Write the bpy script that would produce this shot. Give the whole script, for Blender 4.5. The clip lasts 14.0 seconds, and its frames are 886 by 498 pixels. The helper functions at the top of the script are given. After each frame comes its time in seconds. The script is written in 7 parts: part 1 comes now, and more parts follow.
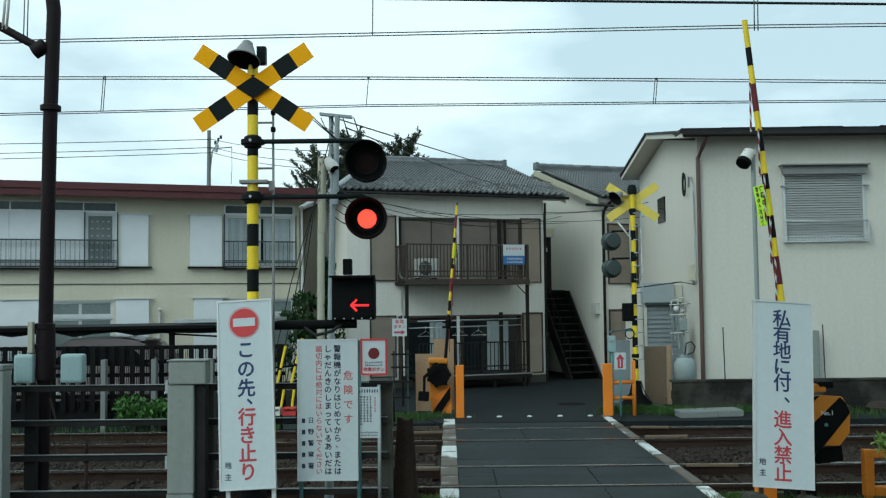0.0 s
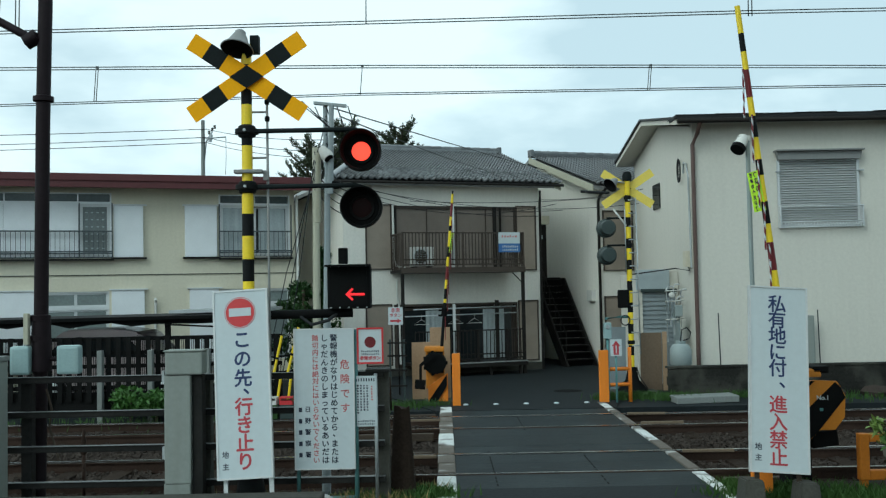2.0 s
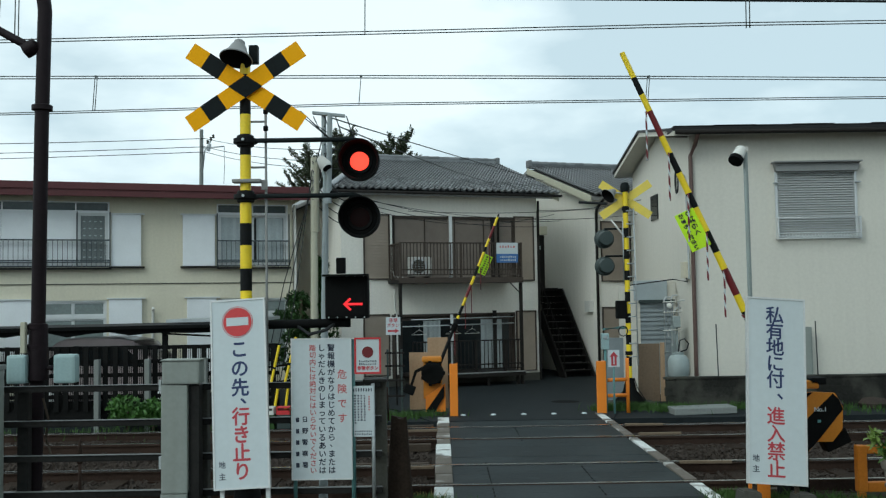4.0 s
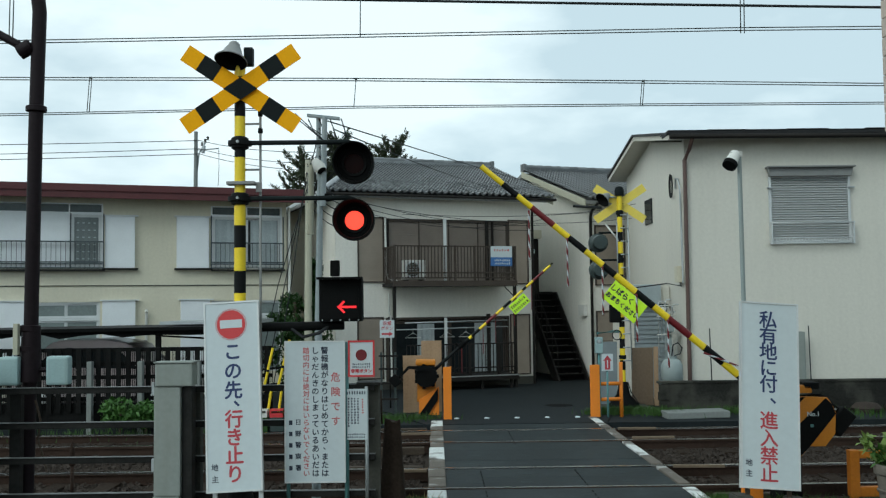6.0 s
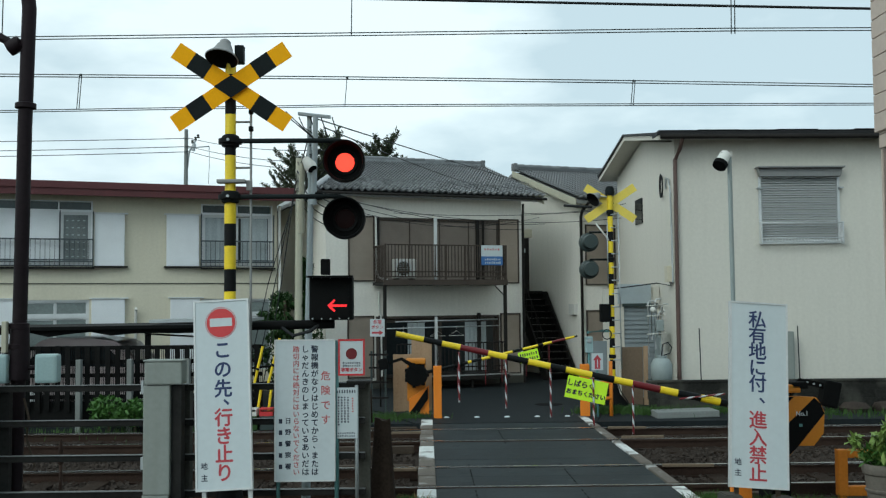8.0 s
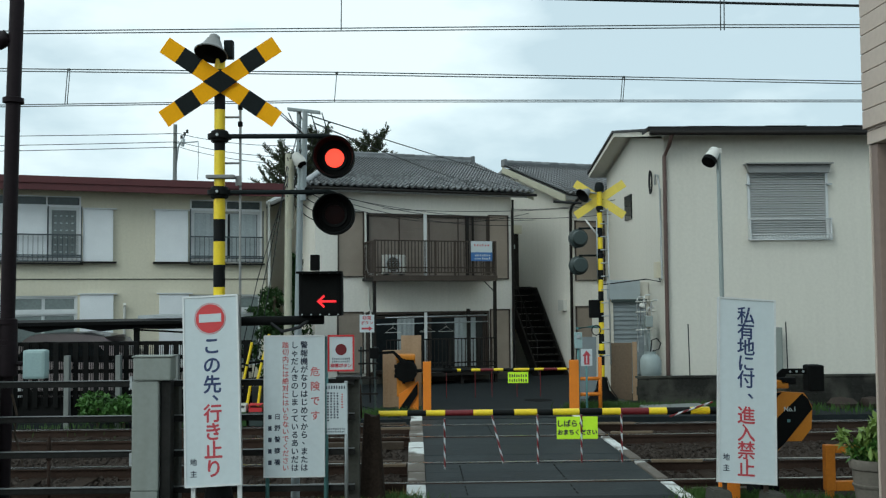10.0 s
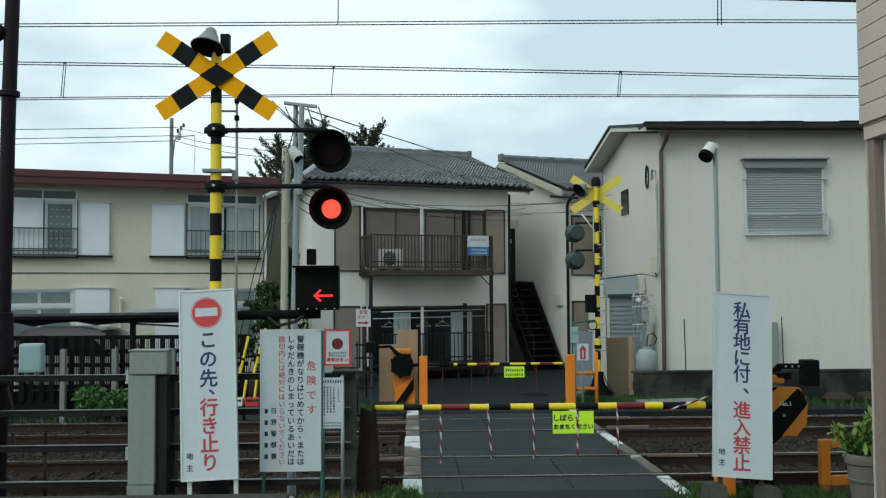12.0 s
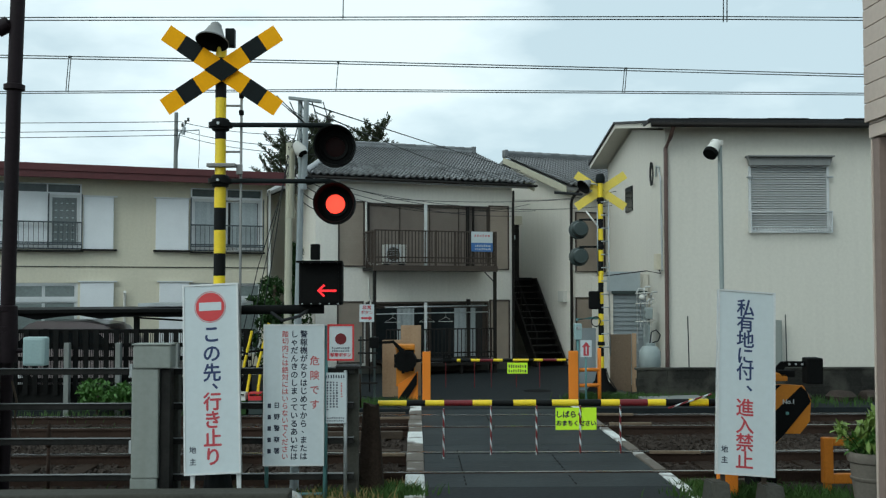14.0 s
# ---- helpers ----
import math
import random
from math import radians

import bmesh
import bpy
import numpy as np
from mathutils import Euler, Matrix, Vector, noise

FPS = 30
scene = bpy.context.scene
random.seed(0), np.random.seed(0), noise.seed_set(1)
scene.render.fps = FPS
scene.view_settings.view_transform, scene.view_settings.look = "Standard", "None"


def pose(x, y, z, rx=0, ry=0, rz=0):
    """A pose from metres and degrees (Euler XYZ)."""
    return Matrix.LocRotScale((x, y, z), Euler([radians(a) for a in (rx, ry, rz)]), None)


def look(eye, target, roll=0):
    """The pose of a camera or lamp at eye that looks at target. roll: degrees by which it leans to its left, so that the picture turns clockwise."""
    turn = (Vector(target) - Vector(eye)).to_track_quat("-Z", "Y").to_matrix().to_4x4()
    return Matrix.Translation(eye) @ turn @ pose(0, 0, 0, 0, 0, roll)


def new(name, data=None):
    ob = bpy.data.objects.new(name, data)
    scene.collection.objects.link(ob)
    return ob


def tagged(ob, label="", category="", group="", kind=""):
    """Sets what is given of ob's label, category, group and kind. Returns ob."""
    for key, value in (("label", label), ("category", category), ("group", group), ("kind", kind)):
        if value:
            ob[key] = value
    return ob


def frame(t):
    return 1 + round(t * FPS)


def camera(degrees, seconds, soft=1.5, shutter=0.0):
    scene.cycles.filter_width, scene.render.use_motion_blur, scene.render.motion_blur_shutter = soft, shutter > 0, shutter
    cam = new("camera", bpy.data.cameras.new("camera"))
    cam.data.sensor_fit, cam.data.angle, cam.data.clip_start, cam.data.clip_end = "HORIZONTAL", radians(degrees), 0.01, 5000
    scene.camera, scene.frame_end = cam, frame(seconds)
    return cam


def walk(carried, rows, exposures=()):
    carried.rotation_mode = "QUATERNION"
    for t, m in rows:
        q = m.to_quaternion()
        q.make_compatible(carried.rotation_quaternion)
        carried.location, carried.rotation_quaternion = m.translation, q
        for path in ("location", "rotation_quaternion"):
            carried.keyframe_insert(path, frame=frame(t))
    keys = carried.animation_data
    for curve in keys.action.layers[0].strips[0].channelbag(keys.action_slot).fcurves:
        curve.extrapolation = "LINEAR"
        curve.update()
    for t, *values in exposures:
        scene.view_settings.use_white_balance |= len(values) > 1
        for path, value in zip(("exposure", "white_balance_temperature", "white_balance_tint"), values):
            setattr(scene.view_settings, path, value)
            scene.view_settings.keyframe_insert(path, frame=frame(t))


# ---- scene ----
cam = camera(48.26, 14.0, soft=1.25)
EYE = Vector((0.0, 0.0, 2.14))


def aim(yaw, pitch, roll):
    """The camera's pose from degrees to the right, up, and of lean."""
    a, b = radians(yaw), radians(pitch)
    way = Vector((math.sin(a) * math.cos(b), math.cos(a) * math.cos(b), math.sin(b)))
    return look(EYE, EYE + way, roll)


# stops, kelvin and tint of the clip's own picture, which starts out cooler
EXPOSURES = ((0.0, 0.16, 5700, -9), (2.0, 0.16, 5740, -8), (2.6, 0.13, 5920, -3), (14.0, 0.13, 5940, -3))
walk(cam, [(t, aim(*a)) for t, *a in (
    (0.0, -0.274, 3.045, -0.635), (0.5, -0.228, 3.109, -0.577), (1.0, -0.127, 3.261, -0.756), (1.5, -0.074, 3.482, -0.816),
    (1.6, -0.071, 3.437, -0.828), (1.7, -0.058, 3.180, -0.895), (1.8, -0.042, 2.867, -0.976), (1.9, -0.024, 2.497, -1.072),
    (2.0, -0.017, 2.363, -1.106), (2.5, 0.076, 2.367, -1.073), (3.0, 0.000, 2.585, -1.031), (5.5, 0.363, 3.082, -0.651),
    (6.0, 0.448, 3.128, -0.667), (6.5, 0.566, 3.166, -0.536), (7.0, 0.699, 3.174, -0.466), (7.5, 0.846, 3.121, -0.429),
    (8.0, 0.993, 3.061, -0.498), (10.5, 1.682, 2.730, -0.484), (11.0, 1.748, 2.641, -0.541), (11.5, 1.771, 2.581, -0.597),
    (12.0, 1.785, 2.494, -0.366), (12.5, 1.780, 2.445, -0.219), (13.0, 1.723, 2.381, -0.209), (13.5, 1.669, 2.339, -0.144),
    (14.0, 1.565, 2.250, -0.037),
)], exposures=EXPOSURES)

# ---- light ----
world = bpy.data.worlds.new("overcast_sky")
scene.world = world
world.use_nodes = True
wn, wl = world.node_tree.nodes, world.node_tree.links
sky = wn.new("ShaderNodeTexSky")
sky.sky_type, sky.sun_disc = "NISHITA", False
sky.sun_elevation, sky.sun_rotation = radians(35), radians(220)
sky_gain = wn.new("ShaderNodeMix")
sky_gain.data_type, sky_gain.blend_type = "RGBA", "MULTIPLY"
sky_gain.inputs[0].default_value = 1.0
sky_gain.inputs[7].default_value = (0.1, 0.1, 0.1, 1)
wl.new(sky.outputs[0], sky_gain.inputs[6])
coord = wn.new("ShaderNodeTexCoord")
squash = wn.new("ShaderNodeMapping")
squash.inputs[3].default_value = (1.6, 1.6, 4.0)
squash.inputs[1].default_value = (3.05, 1.7, -1.97)
wl.new(coord.outputs["Generated"], squash.inputs[0])
cloud = wn.new("ShaderNodeTexNoise")
cloud.inputs["Scale"].default_value, cloud.inputs["Detail"].default_value = 2.2, 6
cloud.inputs["Roughness"].default_value = 0.5
wl.new(squash.outputs[0], cloud.inputs["Vector"])
tone = wn.new("ShaderNodeValToRGB")
tone.color_ramp.elements[0].position, tone.color_ramp.elements[1].position = 0.40, 0.58
tone.color_ramp.elements[0].color = (0.63, 0.70, 0.75, 1)
tone.color_ramp.elements[1].color = (0.96, 0.985, 1.0, 1)
axes = wn.new("ShaderNodeSeparateXYZ")
wl.new(coord.outputs["Generated"], axes.inputs[0])
thin_west = wn.new("ShaderNodeMath")
thin_west.operation = "MULTIPLY_ADD"
thin_west.inputs[1].default_value = -0.3
wl.new(axes.outputs[0], thin_west.inputs[0])
wl.new(cloud.outputs[0], thin_west.inputs[2])
wl.new(thin_west.outputs[0], tone.inputs[0])
cover = wn.new("ShaderNodeMix")
cover.data_type = "RGBA"
cover.inputs[0].default_value = 0.93
wl.new(sky_gain.outputs[2], cover.inputs[6])
wl.new(tone.outputs[0], cover.inputs[7])
wl.new(cover.outputs[2], wn["Background"].inputs[0])
wn["Background"].inputs[1].default_value = 1.0
sun = new("sun", bpy.data.lights.new("sun", "SUN"))
sun.data.energy, sun.data.angle, sun.data.color = 0.85, radians(30), (1.0, 0.97, 0.92)
sun.matrix_world = look((-15, -18, 16.6), (0, 0, 0))

# ---- materials ----


def material(name, color, rough=0.6, metal=0.0, var=0.18, scale=9.0, bump=0.15, stain=0.0, stain_color=(0.12, 0.10, 0.08),
             per_object=0.0, emit=0.0, streak=False, world=False, coat=0.0, edge=(0.5, 0.72), spec=None):
    m = bpy.data.materials.new(name)
    m.use_nodes = True
    n, l = m.node_tree.nodes, m.node_tree.links
    b = n["Principled BSDF"]
    b.inputs["Roughness"].default_value, b.inputs["Metallic"].default_value = rough, metal
    b.inputs["Coat Weight"].default_value = coat
    b.inputs["Specular IOR Level"].default_value = spec if spec is not None else 0.22 if rough > 0.55 else 0.4
    if emit:
        b.inputs["Base Color"].default_value = (*color, 1)
        b.inputs["Emission Color"].default_value = (*color, 1)
        b.inputs["Emission Strength"].default_value = emit
        return m
    c = n.new("ShaderNodeTexCoord")
    where = n.new("ShaderNodeNewGeometry").outputs["Position"] if world else c.outputs["Object"]
    fine = n.new("ShaderNodeTexNoise")
    fine.inputs["Scale"].default_value, fine.inputs["Detail"].default_value = scale * 6, 5
    l.new(where, fine.inputs["Vector"])
    broad = n.new("ShaderNodeTexNoise")
    broad.inputs["Scale"].default_value, broad.inputs["Detail"].default_value = scale * 0.35, 4
    if streak:
        mp = n.new("ShaderNodeMapping")
        mp.inputs[3].default_value = (5.0, 5.0, 0.35)
        l.new(where, mp.inputs[0])
        l.new(mp.outputs[0], broad.inputs["Vector"])
    else:
        l.new(where, broad.inputs["Vector"])
    amount = n.new("ShaderNodeMath")
    amount.operation = "ADD"
    l.new(fine.outputs[0], amount.inputs[0])
    l.new(broad.outputs[0], amount.inputs[1])
    shift = n.new("ShaderNodeMapRange")
    shift.inputs[1].default_value, shift.inputs[2].default_value = 0.6, 1.4
    shift.inputs[3].default_value, shift.inputs[4].default_value = 1 - var, 1 + var
    l.new(amount.outputs[0], shift.inputs[0])
    value = shift.outputs[0]
    if per_object:
        info = n.new("ShaderNodeObjectInfo")
        r = n.new("ShaderNodeMapRange")
        r.inputs[3].default_value, r.inputs[4].default_value = 1 - per_object, 1 + per_object
        l.new(info.outputs["Random"], r.inputs[0])
        mul = n.new("ShaderNodeMath")
        mul.operation = "MULTIPLY"
        l.new(value, mul.inputs[0])
        l.new(r.outputs[0], mul.inputs[1])
        value = mul.outputs[0]
    tint = n.new("ShaderNodeVectorMath")
    tint.operation = "SCALE"
    tint.inputs[0].default_value = color
    l.new(value, tint.inputs["Scale"])
    out = tint.outputs[0]
    if stain:
        reach = n.new("ShaderNodeMapRange")
        reach.inputs[1].default_value, reach.inputs[2].default_value = edge
        reach.inputs[4].default_value = stain
        l.new(broad.outputs[0], reach.inputs[0])
        mix = n.new("ShaderNodeMix")
        mix.data_type = "RGBA"
        mix.inputs[7].default_value = (*stain_color, 1)
        l.new(reach.outputs[0], mix.inputs[0])
        l.new(out, mix.inputs[6])
        out = mix.outputs[2]
    l.new(out, b.inputs["Base Color"])
    if bump:
        bp = n.new("ShaderNodeBump")
        bp.inputs["Strength"].default_value, bp.inputs["Distance"].default_value = bump, 0.01
        l.new(fine.outputs[0], bp.inputs["Height"])
        l.new(bp.outputs[0], b.inputs["Normal"])
    return m


M = dict(
    asphalt=material("asphalt", (0.0155, 0.0195, 0.0215), 0.7, var=0.35, scale=3, bump=0.5, stain=0.55, stain_color=(0.011, 0.0135, 0.0145), spec=0.12, world=True),
    panel=material("crossing_panel", (0.0155, 0.0215, 0.0235), 0.6, var=0.4, scale=3, bump=0.5, stain=0.5, stain_color=(0.034, 0.042, 0.043), per_object=0.10, spec=0.16, world=True),
    earth=material("earth", (0.030, 0.025, 0.019), 0.95, spec=0.05, var=0.4, scale=5, bump=0.8),
    ballast=material("ballast_stone", (0.045, 0.037, 0.031), 0.9, spec=0.05, var=0.5, scale=9, bump=0.8, stain=0.6, stain_color=(0.026, 0.018, 0.013)),
    stone=material("loose_stone", (0.048, 0.039, 0.033), 0.9, spec=0.08, var=0.35, scale=9, bump=0.5),
    rust=material("rusty_steel", (0.042, 0.026, 0.019), 0.8, metal=0.2, var=0.4, scale=8, bump=0.4),
    rail_top=material("polished_rail", (0.55, 0.55, 0.54), 0.25, metal=1.0, var=0.15, bump=0.05),
    sleeper=material("old_sleeper_wood", (0.034, 0.025, 0.019), 0.9, spec=0.06, var=0.4, scale=6, bump=0.6, per_object=0.25),
    plank=material("weathered_plank", (0.055, 0.042, 0.031), 0.85, var=0.35, scale=6, bump=0.5),
    line=material("worn_white_paint", (0.62, 0.64, 0.62), 0.7, var=0.3, scale=6, bump=0.3, stain=0.95, stain_color=(0.11, 0.097, 0.083), edge=(0.50, 0.60), world=True),
    concrete=material("grey_concrete", (0.20, 0.215, 0.205), 0.85, var=0.14, scale=4, bump=0.12, stain=0.35, stain_color=(0.16, 0.15, 0.135), streak=True),
    dark_concrete=material("mossy_concrete", (0.062, 0.062, 0.053), 0.9, var=0.3, scale=5, bump=0.4, stain=0.5, stain_color=(0.03, 0.03, 0.022)),
    block=material("stained_block", (0.021, 0.021, 0.018), 0.9, var=0.5, scale=4, bump=0.6, stain=0.75, stain_color=(0.075, 0.074, 0.060), per_object=0.2, edge=(0.45, 0.60), world=True),
    yellow=material("signal_yellow", (0.86, 0.40, 0.004), 0.7, spec=0.08, var=0.06, scale=7, bump=0.03, stain=0.08, stain_color=(0.3, 0.2, 0.04)),
    lemon=material("barrier_yellow", (0.80, 0.60, 0.02), 0.4, var=0.12, scale=7, bump=0.05, stain=0.15, stain_color=(0.35, 0.26, 0.06)),
    pale_yellow=material("sign_back_yellow", (0.78, 0.62, 0.10), 0.5, var=0.12, bump=0.05, stain=0.25, stain_color=(0.4, 0.32, 0.12)),
    black=material("black_paint", (0.006, 0.007, 0.0075), 0.6, spec=0.14, var=0.3, bump=0.08),
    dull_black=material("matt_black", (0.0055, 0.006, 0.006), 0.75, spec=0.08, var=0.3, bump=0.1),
    dark_green=material("dark_green_black_paint", (0.006, 0.0095, 0.010), 0.6, spec=0.12, var=0.3, bump=0.08),
    maroon=material("barrier_maroon", (0.13, 0.010, 0.014), 0.45, var=0.2, bump=0.08),
    orange=material("guard_orange", (0.74, 0.22, 0.015), 0.5, var=0.14, bump=0.08, stain=0.2, stain_color=(0.32, 0.12, 0.03)),
    machine_orange=material("machine_orange", (0.52, 0.19, 0.012), 0.5, var=0.15, bump=0.08, stain=0.25, stain_color=(0.2, 0.1, 0.03)),
    mast=material("brown_mast_paint", (0.011, 0.0065, 0.0085), 0.6, spec=0.15, var=0.35, scale=4, bump=0.15, stain=0.4, stain_color=(0.022, 0.017, 0.021), streak=True),
    steel=material("galvanised_steel", (0.42, 0.45, 0.46), 0.45, metal=0.6, var=0.18, bump=0.08),
    fence_bar=material("dark_fence_bar", (0.017, 0.017, 0.016), 0.6, spec=0.12, metal=0.0, var=0.4, scale=4, bump=0.2, stain=0.4, stain_color=(0.045, 0.042, 0.038)),
    sign_white=material("sign_white", (0.51, 0.57, 0.59), 0.45, var=0.05, scale=3, bump=0.03, stain=0.12, stain_color=(0.5, 0.5, 0.47), streak=True),
    navy=material("navy_lettering", (0.018, 0.035, 0.11), 0.5, var=0.1, bump=0),
    ink=material("dark_lettering", (0.02, 0.028, 0.05), 0.5, var=0.1, bump=0),
    red=material("red_lettering", (0.40, 0.045, 0.06), 0.5, var=0.1, bump=0),
    faded_red=material("faded_red_lettering", (0.46, 0.12, 0.12), 0.5, var=0.2, bump=0),
    sign_red=material("sign_red", (0.50, 0.035, 0.04), 0.45, var=0.12, bump=0.03),
    lime=material("fluorescent_lime", (0.62, 0.95, 0.03), 0.5, var=0.06, bump=0.02),
    mint=material("mint_enamel", (0.28, 0.385, 0.39), 0.45, var=0.1, bump=0.05, stain=0.25, stain_color=(0.2, 0.24, 0.22), streak=True),
    teal=material("teal_enamel", (0.10, 0.22, 0.22), 0.5, var=0.15, bump=0.05),
    cream=material("cream_render", (0.61, 0.575, 0.455), 0.85, var=0.08, scale=3, bump=0.25, stain=0.2, stain_color=(0.42, 0.38, 0.28), streak=True),
    white_wall=material("off_white_render", (0.78, 0.757, 0.69), 0.85, var=0.08, scale=3, bump=0.25, stain=0.18, stain_color=(0.40, 0.38, 0.33), streak=True),
    house_wall=material("pale_grey_render", (0.63, 0.61, 0.54), 0.85, var=0.07, scale=2.5, bump=0.3, stain=0.22, stain_color=(0.46, 0.45, 0.39), streak=True),
    shutter_box=material("white_shutter_box", (0.72, 0.745, 0.76), 0.5, var=0.06, bump=0.04),
    fascia=material("maroon_fascia", (0.085, 0.022, 0.024), 0.55, var=0.25, scale=4, bump=0.15),
    brown=material("brown_siding", (0.29, 0.245, 0.20), 0.6, var=0.15, bump=0.1),
    dark_brown=material("dark_brown_metal", (0.0165, 0.0148, 0.0135), 0.55, spec=0.15, var=0.25, bump=0.08),
    pipe_brown=material("brown_drainpipe", (0.10, 0.06, 0.05), 0.5, var=0.2, bump=0.05),
    # tone spread from tile to tile also stands in for glints on the roof
    tile=material("grey_roof_tile", (0.13, 0.136, 0.14), 0.28, spec=0.55, var=0.45, scale=6, bump=0.35, per_object=0.45, world=True),
    dark_roof=material("dark_roof_sheet", (0.02, 0.02, 0.021), 0.6, var=0.3, bump=0.2),
    alu=material("aluminium", (0.58, 0.60, 0.60), 0.45, metal=0.2, var=0.1, bump=0.03),
    shutter=material("grey_shutter_slat", (0.42, 0.43, 0.425), 0.5, metal=0.1, var=0.12, bump=0.05, stain=0.2, stain_color=(0.34, 0.33, 0.3)),
    window=material("window_glass", (0.012, 0.016, 0.018), 0.06, var=0.3, scale=2, bump=0.0),
    curtain=material("lace_curtain", (0.17, 0.19, 0.19), 0.85, var=0.3, scale=5, bump=0.1, streak=True),
    pale_curtain=material("pale_curtain", (0.36, 0.40, 0.41), 0.85, var=0.25, scale=5, bump=0.1, streak=True),
    plastic=material("white_plastic", (0.62, 0.62, 0.58), 0.45, var=0.06, bump=0.02),
    plywood=material("plywood", (0.34, 0.235, 0.145), 0.75, var=0.2, scale=4, bump=0.2, streak=True),
    cable=material("black_cable", (0.02, 0.022, 0.024), 0.6, var=0.2, bump=0),
    wire=material("overhead_wire", (0.07, 0.08, 0.08), 0.55, metal=0.4, var=0.2, bump=0),
    picket=material("dark_stained_wood", (0.0085, 0.0088, 0.0085), 0.8, spec=0.08, var=0.4, scale=5, bump=0.4, per_object=0.25, world=True),
    blue=material("blue_print", (0.05, 0.14, 0.36), 0.5, var=0.1, bump=0),
    leaf=material("leaf_green", (0.026, 0.062, 0.015), 0.6, var=0.45, scale=3, bump=0.1),
    light_leaf=material("fresh_leaf_green", (0.16, 0.24, 0.05), 0.55, var=0.35, scale=3, bump=0.1),
    dark_leaf=material("dark_conifer_green", (0.055, 0.068, 0.038), 0.7, var=0.45, scale=2, bump=0.1),
    dry=material("dry_grass", (0.22, 0.17, 0.07), 0.85, var=0.4, scale=3, bump=0.1),
    bark=material("bark", (0.085, 0.065, 0.05), 0.9, var=0.4, scale=6, bump=0.7),
    pot=material("pale_clay_pot", (0.145, 0.13, 0.11), 0.8, var=0.2, scale=5, bump=0.3, stain=0.35, stain_color=(0.2, 0.18, 0.15)),
    tank=material("grey_green_enamel", (0.27, 0.315, 0.31), 0.45, var=0.1, bump=0.04, stain=0.2, stain_color=(0.2, 0.18, 0.15)),
    siding=material("beige_lap_siding", (0.50, 0.42, 0.36), 0.7, var=0.08, scale=3, bump=0.2, streak=True),
    lamp_on=material("lit_red_lamp", (1.0, 0.055, 0.032), emit=1.5),
    arrow_on=material("lit_red_arrow", (1.0, 0.03, 0.04), emit=0.55),
    lamp_off=material("dark_red_lens", (0.010, 0.003, 0.003), 0.6, var=0.2, bump=0, spec=0.1),
    lamp_back=material("grey_green_lamp_back", (0.035, 0.05, 0.048), 0.5, var=0.2, bump=0.05),
    transom_glass=material("dim_transom_glass", (0.055, 0.075, 0.078), 0.2, var=0.35, scale=1.5, bump=0.0),
    frost=material("frosted_pane", (0.17, 0.20, 0.195), 0.3, var=0.25, scale=3, bump=0.05),
    bush=material("bright_leaf_green", (0.055, 0.135, 0.022), 0.55, var=0.4, scale=4, bump=0.1),
    cream_pole=material("cream_concrete", (0.42, 0.41, 0.32), 0.85, var=0.12, bump=0.1, streak=True),
    shed_shutter=material("blue_grey_shutter", (0.24, 0.275, 0.29), 0.5, metal=0.1, var=0.12, bump=0.05),
    hood=material("grey_shutter_hood", (0.22, 0.225, 0.22), 0.55, var=0.12, bump=0.05, streak=True, stain=0.25, stain_color=(0.2, 0.19, 0.17)),
    lip=material("pale_bar_edge", (0.13, 0.135, 0.135), 0.5, metal=0.2, var=0.4, scale=5, bump=0.1),
    cabinet=material("pale_grey_green_cabinet", (0.25, 0.275, 0.255), 0.8, var=0.1, scale=4, bump=0.1, stain=0.3, stain_color=(0.17, 0.17, 0.15), streak=True),
    tan_plank=material("tan_plank", (0.155, 0.118, 0.082), 0.85, var=0.3, scale=6, bump=0.4),
    brown_metal=material("brown_balcony_metal", (0.058, 0.046, 0.038), 0.55, spec=0.2, var=0.25, bump=0.08),
    brown_shutter=material("dark_brown_shutter", (0.18, 0.153, 0.13), 0.6, var=0.15, bump=0.1),
    rail_grey=material("blue_grey_rail_paint", (0.055, 0.068, 0.075), 0.5, var=0.2, bump=0.05),
    worn_ply=material("weathered_plywood", (0.17, 0.125, 0.085), 0.8, var=0.25, scale=4, bump=0.2, streak=True, stain=0.3, stain_color=(0.10, 0.075, 0.055)),
    sheet=material("grey_blue_sheet", (0.40, 0.455, 0.475), 0.5, var=0.1, bump=0.04, stain=0.2, stain_color=(0.22, 0.24, 0.24)),
    grass=material("verge_grass_green", (0.042, 0.088, 0.019), 0.6, var=0.4, scale=3, bump=0.1),
    pole_grey=material("pale_pole_paint", (0.33, 0.375, 0.39), 0.6, var=0.12, bump=0.06, streak=True, stain=0.2, stain_color=(0.22, 0.23, 0.22)),
    worn_kerb=material("worn_kerb_stone", (0.135, 0.118, 0.10), 0.85, var=0.35, scale=7, bump=0.6, stain=0.75, stain_color=(0.42, 0.42, 0.40), edge=(0.56, 0.64), world=True),
    old_orange=material("dull_orange_paint", (0.40, 0.135, 0.012), 0.6, var=0.2, bump=0.1, stain=0.35, stain_color=(0.16, 0.07, 0.02)),
    pocket=material("worn_slab_pocket", (0.022, 0.030, 0.032), 0.6, var=0.35, scale=6, bump=0.4, per_object=0.3, spec=0.16),
    post_beige=material("brown_beige_post", (0.23, 0.175, 0.15), 0.7, var=0.1, scale=3, bump=0.1, streak=True),
    murk=material("cloudy_plastic", (0.33, 0.34, 0.33), 0.4, var=0.2, scale=8, bump=0.2),
